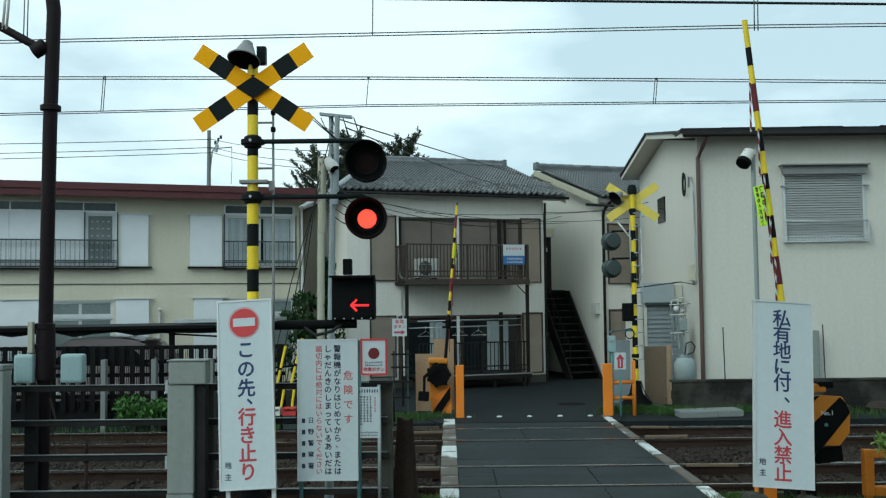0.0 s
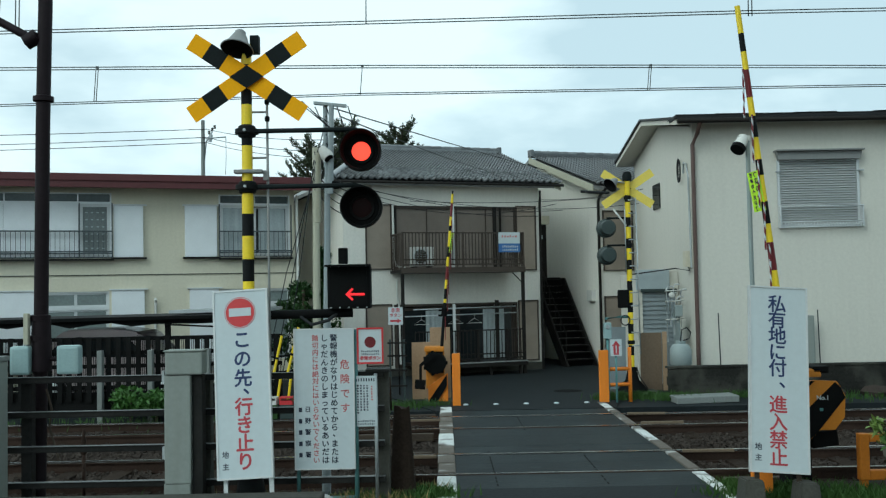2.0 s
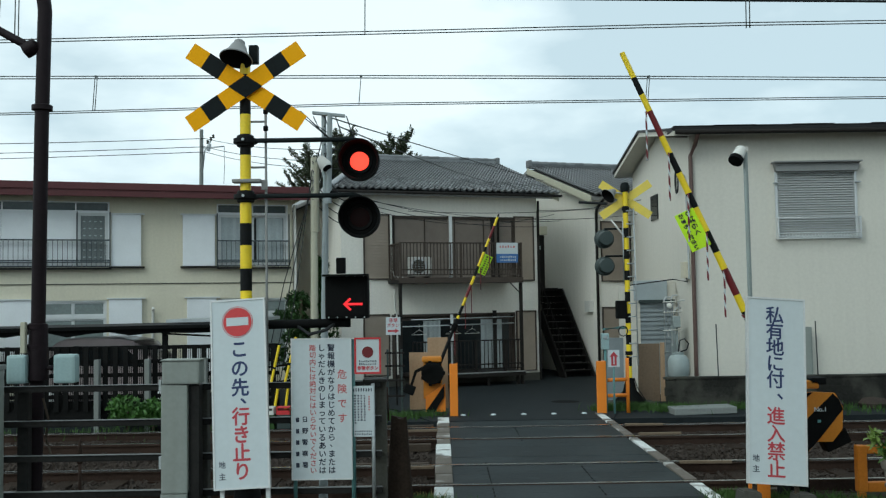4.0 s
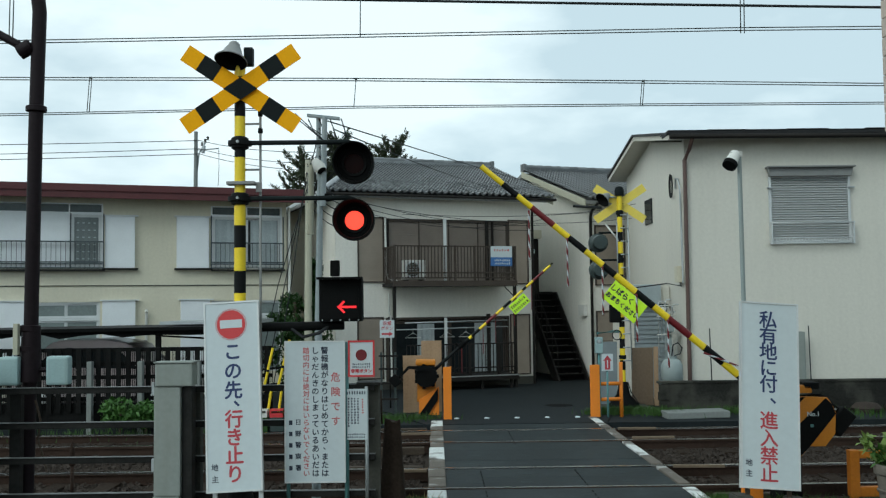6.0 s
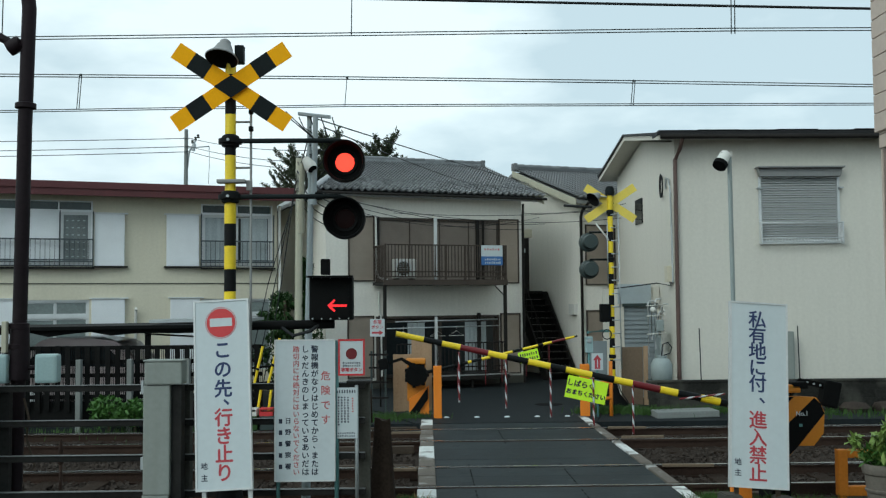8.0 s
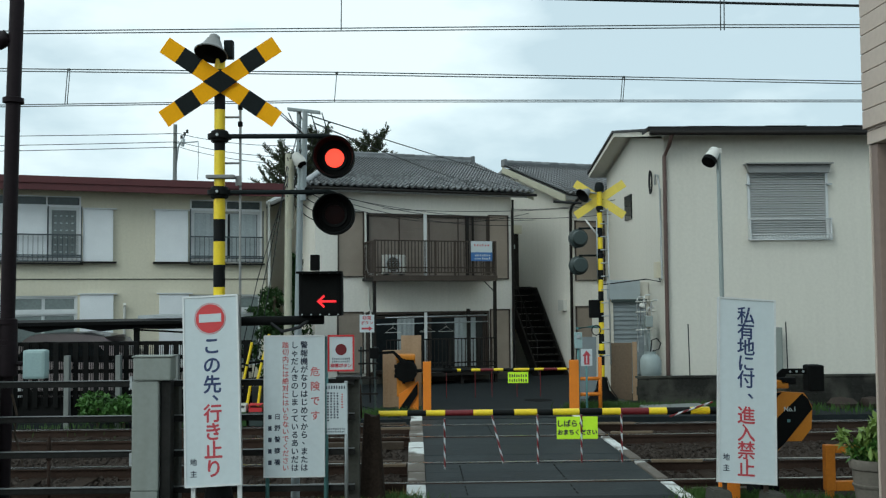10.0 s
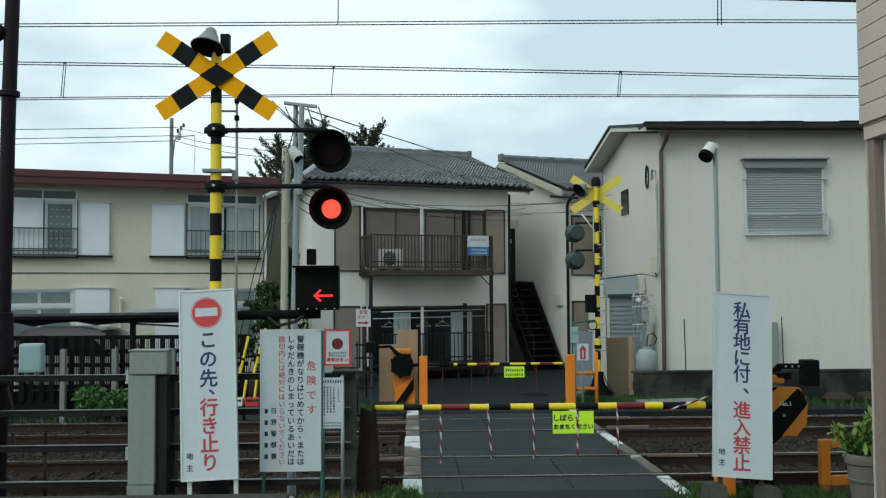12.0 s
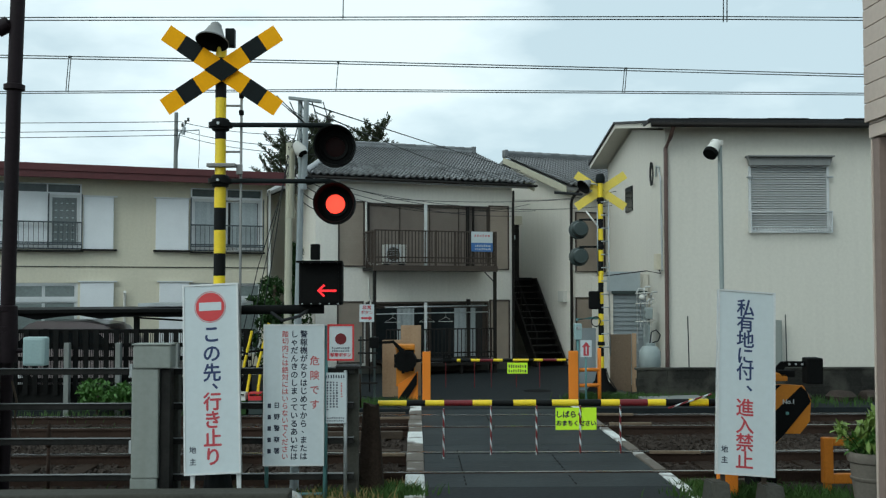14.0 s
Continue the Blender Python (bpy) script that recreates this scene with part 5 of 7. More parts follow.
def near_barrier():
    b = thing("barrier", "level crossing barrier with banded arm and striped machine", "crossing barrier", pose(3.6, 10.4, 0), group="pair of barriers")
    L = 3.995
    arm = part("arm", rod(B(), (0.08, 0, 0), (-0.75, 0, 0), 0.034, 0.036, seg=14), "black", b, "long barrier arm in yellow, black and maroon")
    px = 168.3
    marks = [((a - 672) / px, c) for a, c in ((672, "lemon"), (722, "black"), (755, "lemon"), (788, "maroon"), (838, "lemon"), (872, "black"), (910, "lemon"),
                                             (950, "black"), (978, "lemon"), (1025, "black"), (1065, "lemon"), (1098, "maroon"), (1148, "lemon"), (1180, "black"), (1222, "lemon"), (1256, "black"))]
    arm_bands(arm, marks, L, -1, 0.034)
    # hung sign on the arm
    d = L - (1020 - 672) / px
    board = part("arm_sign", bx(-0.215, 0.215, -0.0035, 0.0035, -0.232, 0.0, bevel=0.002), "lime", arm, "lime sign asking to wait a moment")
    bm = B()
    glyph(bm, "しばらく", -0.068, -0.0055, -0.075, 0.075, 0.0026)
    glyph(bm, "おまちください", 0.0, -0.0055, -0.165, 0.060, 0.0026)
    words = part("writing", bm, "ink", arm)
    strips = []
    for a, ln in ((787, 0.52), (870, 0.51), (950, 0.51), (1027, 0.50), (1098, 0.50)):
        o = new("hanging_strip", strip_mesh(ln, "hanging_strip"))
        o.parent = arm
        tagged(o, "red and white striped hanging strip")
        strips.append((o, -(L - (a - 672) / px), -0.05 if a == 787 else -0.02, 13 if a == 870 else 0))
    tail = new("tail_strip", strip_mesh(0.48, "tail_strip"))
    tail.parent = arm
    tail.matrix_basis = pose(-0.50, -0.05, 0.095, 0, 72, 0)
    lever = part("lever", prism(B(), [(0.05, 0.04), (0.16, 0.04), (0.36, 0.36), (0.60, 0.36), (0.60, 0.42), (0.32, 0.42), (0.05, 0.16)], 0.14, 0.17), "dull_black", arm, "black counterweight lever")
    for x in (0.40, 0.47, 0.54):
        part("rivet", rod(B(), (x, 0.13, 0.39), (x, 0.14, 0.39), 0.012, seg=8), "steel", lever)
    part("counterweight", bx(0.575, 0.745, 0.07, 0.25, 0.18, 0.46, bevel=0.02), "dull_black", arm, "black iron counterweight block")
    # machine
    part("drum", lathe(B(), [(0.05, -0.16), (0.15, -0.14), (0.15, 0.10), (0.08, 0.14), (0.0, 0.14)], pose(0.05, 0.12, 0.9, 90), 24), "dull_black", b, "black gear drum")
    part("machine_body", bx(0.0, 0.20, 0.06, 0.50, 0.18, 1.08, bevel=0.03), "machine_orange", b, "orange barrier machine housing")
    part("lid", bx(0.0, 0.34, 0.02, 0.5, 1.15, 1.235, bevel=0.015), "machine_orange", b)
    part("handle", bx(0.25, 0.42, 0.02, 0.3, 1.19, 1.262, bevel=0.015), "dull_black", b)
    bm = prism(B(), [(0.02, 0.42), (0.15, 0.45), (0.29, 0.60), (0.455, 0.60), (0.56, 0.73), (0.575, 0.95), (0.53, 1.045), (0.49, 1.105), (0.28, 1.118), (0.02, 1.10)], 0.0, 0.045)
    cover = part("cover", bm, "machine_orange", b, "striped yellow and black machine cover")
    bm = prism(B(), [(0.02, 0.44), (0.15, 0.46), (0.29, 0.60), (0.573, 0.935), (0.53, 1.043), (0.47, 1.10), (0.16, 0.81), (0.02, 0.70)], -0.004, -0.001)
    part("stripe", bm, "dull_black", cover)
    bm = prism(B(), [(0.02, 0.90), (0.26, 1.115), (0.02, 1.098)], -0.004, -0.001)
    part("stripe", bm, "dull_black", cover)
    part("latch", bx(0.30, 0.335, -0.012, -0.0045, 0.80, 0.83, bevel=0.004), "teal", cover)
    part("number", glyph(B(), "No.1", 0.335, -0.006, 0.935, 0.066, 0.001), "sign_white", cover)
    part("foot", bx(0.02, 0.22, 0.05, 0.5, -0.1, 0.42, bevel=0.01), "dull_black", b)
    return b, arm, strips, (board, words, -d)


def far_barrier():
    b = thing("barrier", "far level crossing barrier with orange machine and banded arm", "crossing barrier", pose(-0.18, 19.0, 0), group="pair of barriers")
    L = 3.06
    arm = part("arm", rod(B(), (-0.06, 0, 0), (1.1, 0, 0), 0.034, 0.026, seg=12), "black", b, "barrier arm in yellow, black and maroon")
    marks = [(0.0, "lemon"), (0.18, "maroon"), (0.445, "lemon"), (0.62, "black"), (0.72, "lemon"), (1.02, "black"), (1.22, "lemon"), (1.40, "maroon"), (1.66, "lemon"), (1.83, "black"), (2.03, "lemon"), (2.10, "black")]
    arm_bands(arm, marks, L, 1, 0.027)
    part("tip", rod(B(), (L, 0, 0), (L + 0.06, 0, 0), 0.012, 0.018, seg=8), "black", arm)
    board = part("arm_sign", bx(-0.195, 0.195, -0.0035, 0.0035, -0.21, 0.0, bevel=0.002), "lime", arm, "lime hanging sign")
    words = part("writing", scribble(B(), -0.175, 0.175, -0.0045, -0.195, -0.02, 8, 2, 14), "ink", arm)
    strips = []
    for d in (0.75, 1.30, 1.62, 2.1, 2.55):
        o = new("hanging_strip", strip_mesh(0.5, "hanging_strip", 0.7))
        o.parent = arm
        strips.append((o, d, -0.02, 0))
    part("drum", lathe(B(), [(0.05, -0.2), (0.2, -0.17), (0.22, 0.0), (0.2, 0.14), (0.0, 0.16)], pose(-0.02, 0.0, 0.75, 90), 18), "dull_black", b, "black gear drum")
    for k in range(7):
        a = k * 0.9
        part("lug", bx(-0.03, 0.03, -0.12, 0.04, -0.03, 0.03), "dull_black", b).location = (-0.02 + 0.21 * math.cos(a), 0, 0.75 + 0.21 * math.sin(a))
    part("lid", bx(-0.22, 0.16, -0.1, 0.3, 0.96, 1.06, bevel=0.03), "machine_orange", b, "orange machine lid")
    part("machine_body", bx(-0.2, 0.16, 0.06, 0.4, 0.25, 0.96, bevel=0.02), "machine_orange", b)
    bm = prism(B(), [(-0.14, 0.0), (0.0, 0.0), (0.20, 0.30), (0.20, 0.52), (-0.14, 0.05)], -0.04, 0.0)
    part("leg_panel", prism(B(), [(-0.16, -0.02), (0.22, -0.02), (0.22, 0.55), (-0.16, 0.3)], 0.0, 0.05), "orange", b)
    part("stripe", bm, "dull_black", b)
    part("lever", prism(B(), [(-0.02, 0.10), (-0.02, 0.20), (-0.24, 0.40), (-0.52, 0.38), (-0.52, 0.33), (-0.26, 0.345), (-0.10, 0.16)], -0.26, -0.235), "dull_black", arm, "black counterweight lever")
    part("counterweight", bx(-0.695, -0.521, -0.30, -0.16, 0.255, 0.458, bevel=0.02), "dull_black", arm, "black iron counterweight block")
    hub = part("arm_clamp", rod(B(), (0.70, 0, 0), (0.86, 0, 0), 0.055, seg=12), "dull_black", arm, "black clamp on the arm")
    for d in (-0.05, 0.05):
        part("clamp_lug", bx(0.76 + d - 0.02, 0.76 + d + 0.02, -0.05, 0.05, 0.04, 0.11, bevel=0.008), "dull_black", hub)
    part("base", bx(-0.25, 0.35, 0.0, 0.45, -0.15, 0.02, bevel=0.01), "dark_concrete", b)
    return b, arm, strips, (board, words, 2.12)


def guard(name_label, x, y, w, h, wide=0.0):
    g = thing("guard_post", name_label, "guard post", pose(x, y, 0), group="orange guard posts")
    part("plate", bx(0, w, 0, 0.06, -0.1, h, bevel=0.012), "orange", g)
    part("flange", bx(w - 0.02, w, 0.062, 0.2, -0.1, h, bevel=0.004), "orange", g)
    if wide:
        for z in (0.31, 0.60):
            part("rail", tube(B(), [(w, 0.1, z), (w + wide, 0.15, z)], 0.035), "orange", g)
        part("upright", tube(B(), [(w + wide, 0.15, -0.1), (w + wide, 0.15, 1.0)], 0.035), "orange", g)
    return g


near_b, NEAR_ARM, NEAR_STRIPS, NEAR_BOARD = near_barrier()
far_b, FAR_ARM, FAR_STRIPS, FAR_BOARD = far_barrier()
guard("tall orange steel guard post beside the roadway", 0.12, 18.35, 0.15, 0.96)
guard("orange steel guard post with side frame", 2.85, 18.45, 0.18, 0.96, 0.42)
guard("wide orange steel guard plate behind a white sign", 3.045, 9.98, 0.21, 1.06)

gf = thing("metal_guard_rail", "orange square-tube guard frame beside the barrier machine", "guard frame", pose(4.20, 10.3, 0))
part("upright", bx(0.045, 0.145, -0.05, 0.05, 0.10, 0.575, bevel=0.012), "old_orange", gf)
part("top_rail", bx(0.146, 0.62, -0.045, 0.045, 0.49, 0.572, bevel=0.012), "old_orange", gf)
part("foot_rail", bx(0.146, 0.62, -0.045, 0.045, 0.10, 0.20, bevel=0.012), "old_orange", gf)
part("leg", bx(0.06, 0.13, -0.035, 0.035, -0.1, 0.099, bevel=0.008), "old_orange", gf)
part("leg", bx(0.54, 0.61, -0.035, 0.035, -0.1, 0.099, bevel=0.008), "old_orange", gf)

# ---- signs ----


def no_through_sign():
    s = thing("upright_sign", "white upright board with red no entry disc and writing", "sign", pose(-1.945, 9.6, 1.27, -7, -2.9, -2))
    part("board", bx(-0.275, 0.245, -0.02, 0.02, -0.89, 0.905, bevel=0.006), "sign_white", s)
    bm = wall_with_holes(B(), -0.285, 0.255, -0.028, 0.028, -0.90, 0.915, [(-0.268, 0.238, -0.883, 0.898)])
    part("rim", bm, "alu", s)
    disc = part("disc", lathe(B(), [(0.14, 0.0), (0.14, 0.002), (0.0, 0.002)], pose(-0.018, -0.021, 0.69, 90), 40), "sign_red", s, "red no entry disc")
    part("ring", lathe(B(), [(0.148, 0.0), (0.152, 0.0), (0.152, 0.002), (0.148, 0.002)], pose(-0.018, -0.021, 0.69, 90), 40, False), "sign_red", s)
    part("bar", bx(-0.126, 0.090, -0.0255, -0.0235, 0.655, 0.735), "sign_white", disc)
    letters(s, "この先", -0.008, -0.0215, 0.415, 0.045, 0.180, 0.0045, "navy")
    part("character", glyph(B(), "、", 0.075, -0.0215, -0.035, 0.18, 0.004), "navy", s)
    letters(s, "行き止り", -0.008, -0.0215, -0.23, -0.745, 0.180, 0.0045, "red")
    letters(s, "地主", -0.20, -0.0215, -0.67, -0.78, 0.07, 0.001, "ink")
    for x in (-0.22, 0.22):
        part("stake", bx(x - 0.02, x + 0.02, 0.03, 0.06, -1.35, 0.8), "alu", s)


def private_sign():
    s = thing("upright_sign", "white upright board forbidding entry to private land", "sign", pose(3.212, 9.6, 1.222, -9, 4.2, 0))
    part("board", bx(-0.275, 0.275, -0.02, 0.02, -0.885, 0.885, bevel=0.006), "sign_white", s)
    part("rim", wall_with_holes(B(), -0.285, 0.285, -0.028, 0.028, -0.895, 0.895, [(-0.268, 0.268, -0.878, 0.878)]), "alu", s)
    letters(s, "私有地に付", -0.012, -0.0215, 0.712, 0.085, 0.180, 0.003, "navy")
    part("character", glyph(B(), "、", 0.085, -0.0215, -0.025, 0.18, 0.003), "navy", s)
    letters(s, "進入禁止", -0.012, -0.0215, -0.262, -0.762, 0.180, 0.003, "red")
    letters(s, "地主", -0.205, -0.0215, -0.66, -0.76, 0.07, 0.001, "ink")
    for x in (-0.2, 0.2):
        part("stake", bx(x - 0.02, x + 0.02, 0.03, 0.06, -1.16, 0.8), "plank", s)
        x *= 1.3
        bm = B()
        lo, hi = 0.105, 0.085
        v = [bm.verts.new(p) for p in ((x - lo, -0.13, -1.22), (x + lo, -0.13, -1.22), (x + lo, 0.2, -1.22), (x - lo, 0.2, -1.22), (x - hi, -0.09, -0.97), (x + hi, -0.09, -0.97), (x + hi, 0.16, -0.94), (x - hi, 0.16, -0.94))]
        for q in ((3, 2, 1, 0), (4, 5, 6, 7), (0, 1, 5, 4), (1, 2, 6, 5), (2, 3, 7, 6), (3, 0, 4, 7)):
            bm.faces.new([v[i] for i in q])
        bmesh.ops.bevel(bm, geom=bm.edges[:], offset=0.012, segments=2, affect="EDGES")
        part("foot_block", bm, "dark_concrete", s, "concrete foot block")


def danger_sign():
    s = thing("danger_sign", "white crossing warning board with columns of writing", "sign", pose(-1.205, 9.85, 1.085))
    part("board", bx(-0.29, 0.29, -0.012, 0.012, -0.685, 0.685, bevel=0.004), "sign_white", s)
    part("rim", wall_with_holes(B(), -0.30, 0.30, -0.018, 0.018, -0.695, 0.695, [(-0.287, 0.287, -0.682, 0.682)]), "alu", s)
    for x in (-0.27, 0.305):
        part("leg", tube(B(), [(x, 0.04, -1.2), (x, 0.04, 0.68)], 0.02), "teal", s, "teal pipe leg")
    part("stay", tube(B(), [(-0.27, 0.04, -0.98), (0.305, 0.04, -0.98)], 0.016), "teal", s)
    letters(s, "危険です", 0.205, -0.0135, 0.33, -0.10, 0.098, 0.0012, "faded_red")
    letters(s, "警報機がなりはじめてから、または", 0.098, -0.0135, 0.595, -0.605, 0.076, 0.0014, "ink")
    letters(s, "しゃだんきのしまっているあいだは", 0.005, -0.0135, 0.595, -0.605, 0.076, 0.0014, "ink")
    letters(s, "踏切内には絶対にはいらないでください", -0.085, -0.0135, 0.595, -0.605, 0.068, 0.0008, "faded_red")
    letters(s, "日野警察署", -0.165, -0.0135, -0.105, -0.55, 0.062, 0.001, "ink")
    for i in range(5):
        z = -0.105 - i * 0.111
        part("bar_mark", bx(-0.255, -0.222, -0.0135, -0.0125, z - 0.022, z + 0.022), "ink", s)


def button_signs():
    s = thing("emergency_button_sign", "red-framed white emergency button sign", "sign", pose(-0.745, 9.86, 1.60))
    part("board", bx(-0.128, 0.128, -0.008, 0.008, -0.175, 0.175, bevel=0.003), "sign_white", s)
    part("border", wall_with_holes(B(), -0.132, 0.132, -0.014, -0.009, -0.18, 0.18, [(-0.114, 0.114, -0.162, 0.162)]), "sign_red", s)
    part("dot", lathe(B(), [(0.056, 0.0), (0.056, 0.003), (0, 0.003)], pose(0, -0.0085, 0.035, 90), 28), "maroon", s, "dark red button mark")
    part("writing", scribble(B(), -0.09, 0.09, -0.0085, -0.095, -0.04, 10, 2, 5), "ink", s)
    part("writing", glyph(B(), "非常ボタン", 0.0, -0.0095, -0.125, 0.042, 0.002), "red", s)
    part("post", tube(B(), [(-0.15, 0.03, -1.6), (-0.15, 0.03, 0.15)], 0.02), "teal", s)
    n = thing("notice_board", "small white notice with fine writing", "sign", pose(-0.80, 9.88, 1.05))
    part("board", bx(-0.135, 0.11, -0.008, 0.008, -0.25, 0.25, bevel=0.003), "sign_white", n)
    part("heading", scribble(B(), -0.125, 0.10, -0.0085, 0.19, 0.24, 9, 1, 6), "ink", n)
    part("writing", scribble(B(), -0.12, 0.035, -0.0085, -0.15, 0.17, 5, 12, 7), "ink", n)
    part("writing", scribble(B(), 0.05, 0.08, -0.0085, -0.02, 0.16, 1, 7, 8), "faded_red", n)
    part("writing", scribble(B(), -0.10, 0.09, -0.0085, -0.235, -0.18, 11, 2, 9), "ink", n)
    part("post", tube(B(), [(0.1, 0.03, -1.1), (0.1, 0.03, 0.27)], 0.018), "steel", n)
    a = thing("arrow_sign", "white sign with red arrow to the emergency button", "sign", pose(-1.01, 20.4, 1.62))
    part("board", bx(-0.15, 0.15, -0.008, 0.008, -0.18, 0.18, bevel=0.003), "sign_white", a)
    bm = B()
    glyph(bm, "非常", 0, -0.0095, 0.11, 0.095, 0.002)
    glyph(bm, "ボタン", 0, -0.0095, 0.01, 0.085, 0.002)
    part("writing", bm, "red", a)
    part("arrow", prism(B(), [(-0.11, -0.08), (0.04, -0.08), (0.04, -0.05), (0.12, -0.10), (0.04, -0.15), (0.04, -0.12), (-0.11, -0.12)], -0.011, -0.0082), "red", a)
    part("post", tube(B(), [(0.06, 0.05, -1.7), (0.04, 0.05, 0.25)], 0.016), "dark_brown", a)
    u = thing("arrow_sign", "white sign with a red upward arrow", "sign", pose(3.155, 18.33, 1.01))
    part("board", bx(-0.105, 0.105, -0.008, 0.008, -0.155, 0.155, bevel=0.003), "sign_white", u)
    part("arrow", prism(B(), [(0, 0.13), (0.08, 0.03), (0.05, 0.03), (0.05, -0.13), (-0.05, -0.13), (-0.05, 0.03), (-0.08, 0.03)], -0.011, -0.0082), "red", u)
    part("writing", bars(B(), -0.02, 0.02, -0.0125, -0.11, 0.04, 1, True), "sign_white", u)
    part("post", tube(B(), [(0.0, 0.03, -1.15), (0.0, 0.03, 0.1)], 0.02), "teal", u)
    bb = thing("button_box", "pale emergency button box on a teal pipe", "button box", pose(3.03, 18.5, 1.17))
    part("case", bx(-0.07, 0.07, -0.06, 0.06, 0, 0.30, bevel=0.015), "mint", bb)
    part("button", lathe(B(), [(0.04, 0), (0.035, 0.02), (0, 0.022)], pose(0, -0.06, 0.22, 90), 16), "steel", bb)
    part("pipe", tube(B(), [(0, 0, -1.3), (0, 0, 0)], 0.025), "teal", bb)


no_through_sign()
private_sign()
danger_sign()
button_signs()

# ---- fence, mast and cabinets beside the track ----


def track_fence():
    f = thing("track_fence", "dark steel rail fence with concrete posts along the track", "fence")
    for z in (1.31, 0.965, 0.62, 0.265):
        bm = B()
        box(bm, -12, -0.62, 9.93, 9.99, z - 0.030, z + 0.030, bevel=0.008)
        part("bar", bm, "fence_bar", f)
        # thin paler strip along the top of each bar
        part("bar_lip", bx(-12, -0.62, 9.915, 9.98, z + 0.031, z + 0.035), "lip", f, "paler upper lip of the bar")
    for x, w in ((-0.65, 0.075), (-2.44, 0.07), (-6.2, 0.07)):
        part("post", bx(x - w, x + w, 10.0, 10.14, -0.1, 1.33, bevel=0.012), "dark_concrete", f, "weathered concrete post")
    part("post", bx(-4.28, -4.17, 10.0, 10.1, -0.1, 1.33, bevel=0.012), "fence_bar", f, "dark steel post")
    part("bracket", bx(-0.80, -0.56, 9.90, 10.16, 1.335, 1.36), "fence_bar", f)


def cabinets():
    c = thing("control_cabinet", "grey concrete control cabinet with capped top", "cabinet", pose(-2.83, 9.80, 0))
    part("cap", bx(0.09, 0.455, -0.12, 0.10, 1.36, 1.585, bevel=0.02), "cabinet", c)
    part("cap_top", bx(0.08, 0.465, -0.13, 0.11, 1.586, 1.60, bevel=0.004), "cabinet", c)
    part("body", bx(0.075, 0.335, -0.10, 0.09, 0.30, 1.355, bevel=0.015), "cabinet", c)
    part("plinth", bx(0.065, 0.325, -0.09, 0.08, -0.1, 0.299, bevel=0.01), "cabinet", c)
    part("back", bx(0.337, 0.44, -0.05, 0.09, -0.1, 1.35, bevel=0.01), "fence_bar", c)
    for z in (1.34, 0.6):
        part("hinge", bx(0.05, 0.074, -0.08, -0.04, z - 0.06, z + 0.06), "steel", c)
    k = thing("control_cabinet", "tall grey cabinet beside the mast", "cabinet", pose(-5.0, 9.75, 0))
    part("body", bx(0, 0.66, -0.1, 0.1, -0.1, 1.52, bevel=0.02), "cabinet", k)
    part("cap", bx(-0.01, 0.67, -0.12, 0.12, 1.521, 1.57, bevel=0.01), "concrete", k)


def mast():
    m = thing("mast", "dark brown steel pipe mast with collars and brackets", "mast", pose(-4.2, 10.3, 0))
    pts = [(-0.03, 0, -0.2), (0.0, 0, 1.5), (0.03, 0, 4.0), (0.055, 0, 5.05), (0.06, 0, 5.25), (0.04, 0, 5.42), (-0.03, 0, 5.58), (-0.14, 0, 5.70), (-0.4, 0, 5.85), (-1.2, 0, 6.05)]
    part("pole", tube(B(), pts, 0.072, 16), "mast", m)
    part("sleeve", rod(B(), (0.0, 0, 1.38), (0.01, 0, 1.92), 0.11, 0.092, 16), "mast", m, "thicker lower sleeve")
    for z, x in ((4.22, 0.035), (1.93, -0.005), (1.72, -0.008)):
        part("collar", lathe(B(), [(0.075, -0.035), (0.105, -0.025), (0.105, 0.025), (0.075, 0.035)], pose(x, 0, z), 18), "mast", m)
    part("bracket", tube(B(), [(0.0, -0.02, 4.82), (-0.12, -0.02, 4.88), (-0.55, -0.02, 5.12), (-1.2, -0.02, 5.5)], 0.045, 10), "mast", m)
    part("knuckle", lathe(B(), [(0.0, -0.09), (0.08, -0.07), (0.08, 0.07), (0.0, 0.09)], pose(-0.08, -0.02, 4.85, 0, 60), 14), "mast", m)
    for k in range(2):
        part("hanger_tube", rod(B(), (-0.42 + 0.04 * k, -0.05, 5.6), (-0.46 + 0.04 * k, -0.05, 5.05), 0.015, seg=8), "plastic", m)
    part("cover_strip", bx(-0.125, -0.075, -0.14, -0.07, 1.66, 1.98, bevel=0.01), "cream_pole", m, "cream cable cover")
    for x0, x1 in ((-0.26, -0.06), (0.22, 0.45)):
        b = part("junction_box", bx(x0, x1, -0.16, -0.02, 1.35, 1.645, bevel=0.03), "mint", m, "pale mint junction box")
    part("junction_arm", tube(B(), [(-0.2, 0.0, 1.5), (0.4, 0.0, 1.5)], 0.025), "mast", m)
    part("cable", tube(B(), [(0.1, -0.1, 1.2), (0.16, -0.12, 1.0), (0.13, -0.1, 0.8), (0.22, -0.1, 0.5)], 0.012, 6), "plank", m)


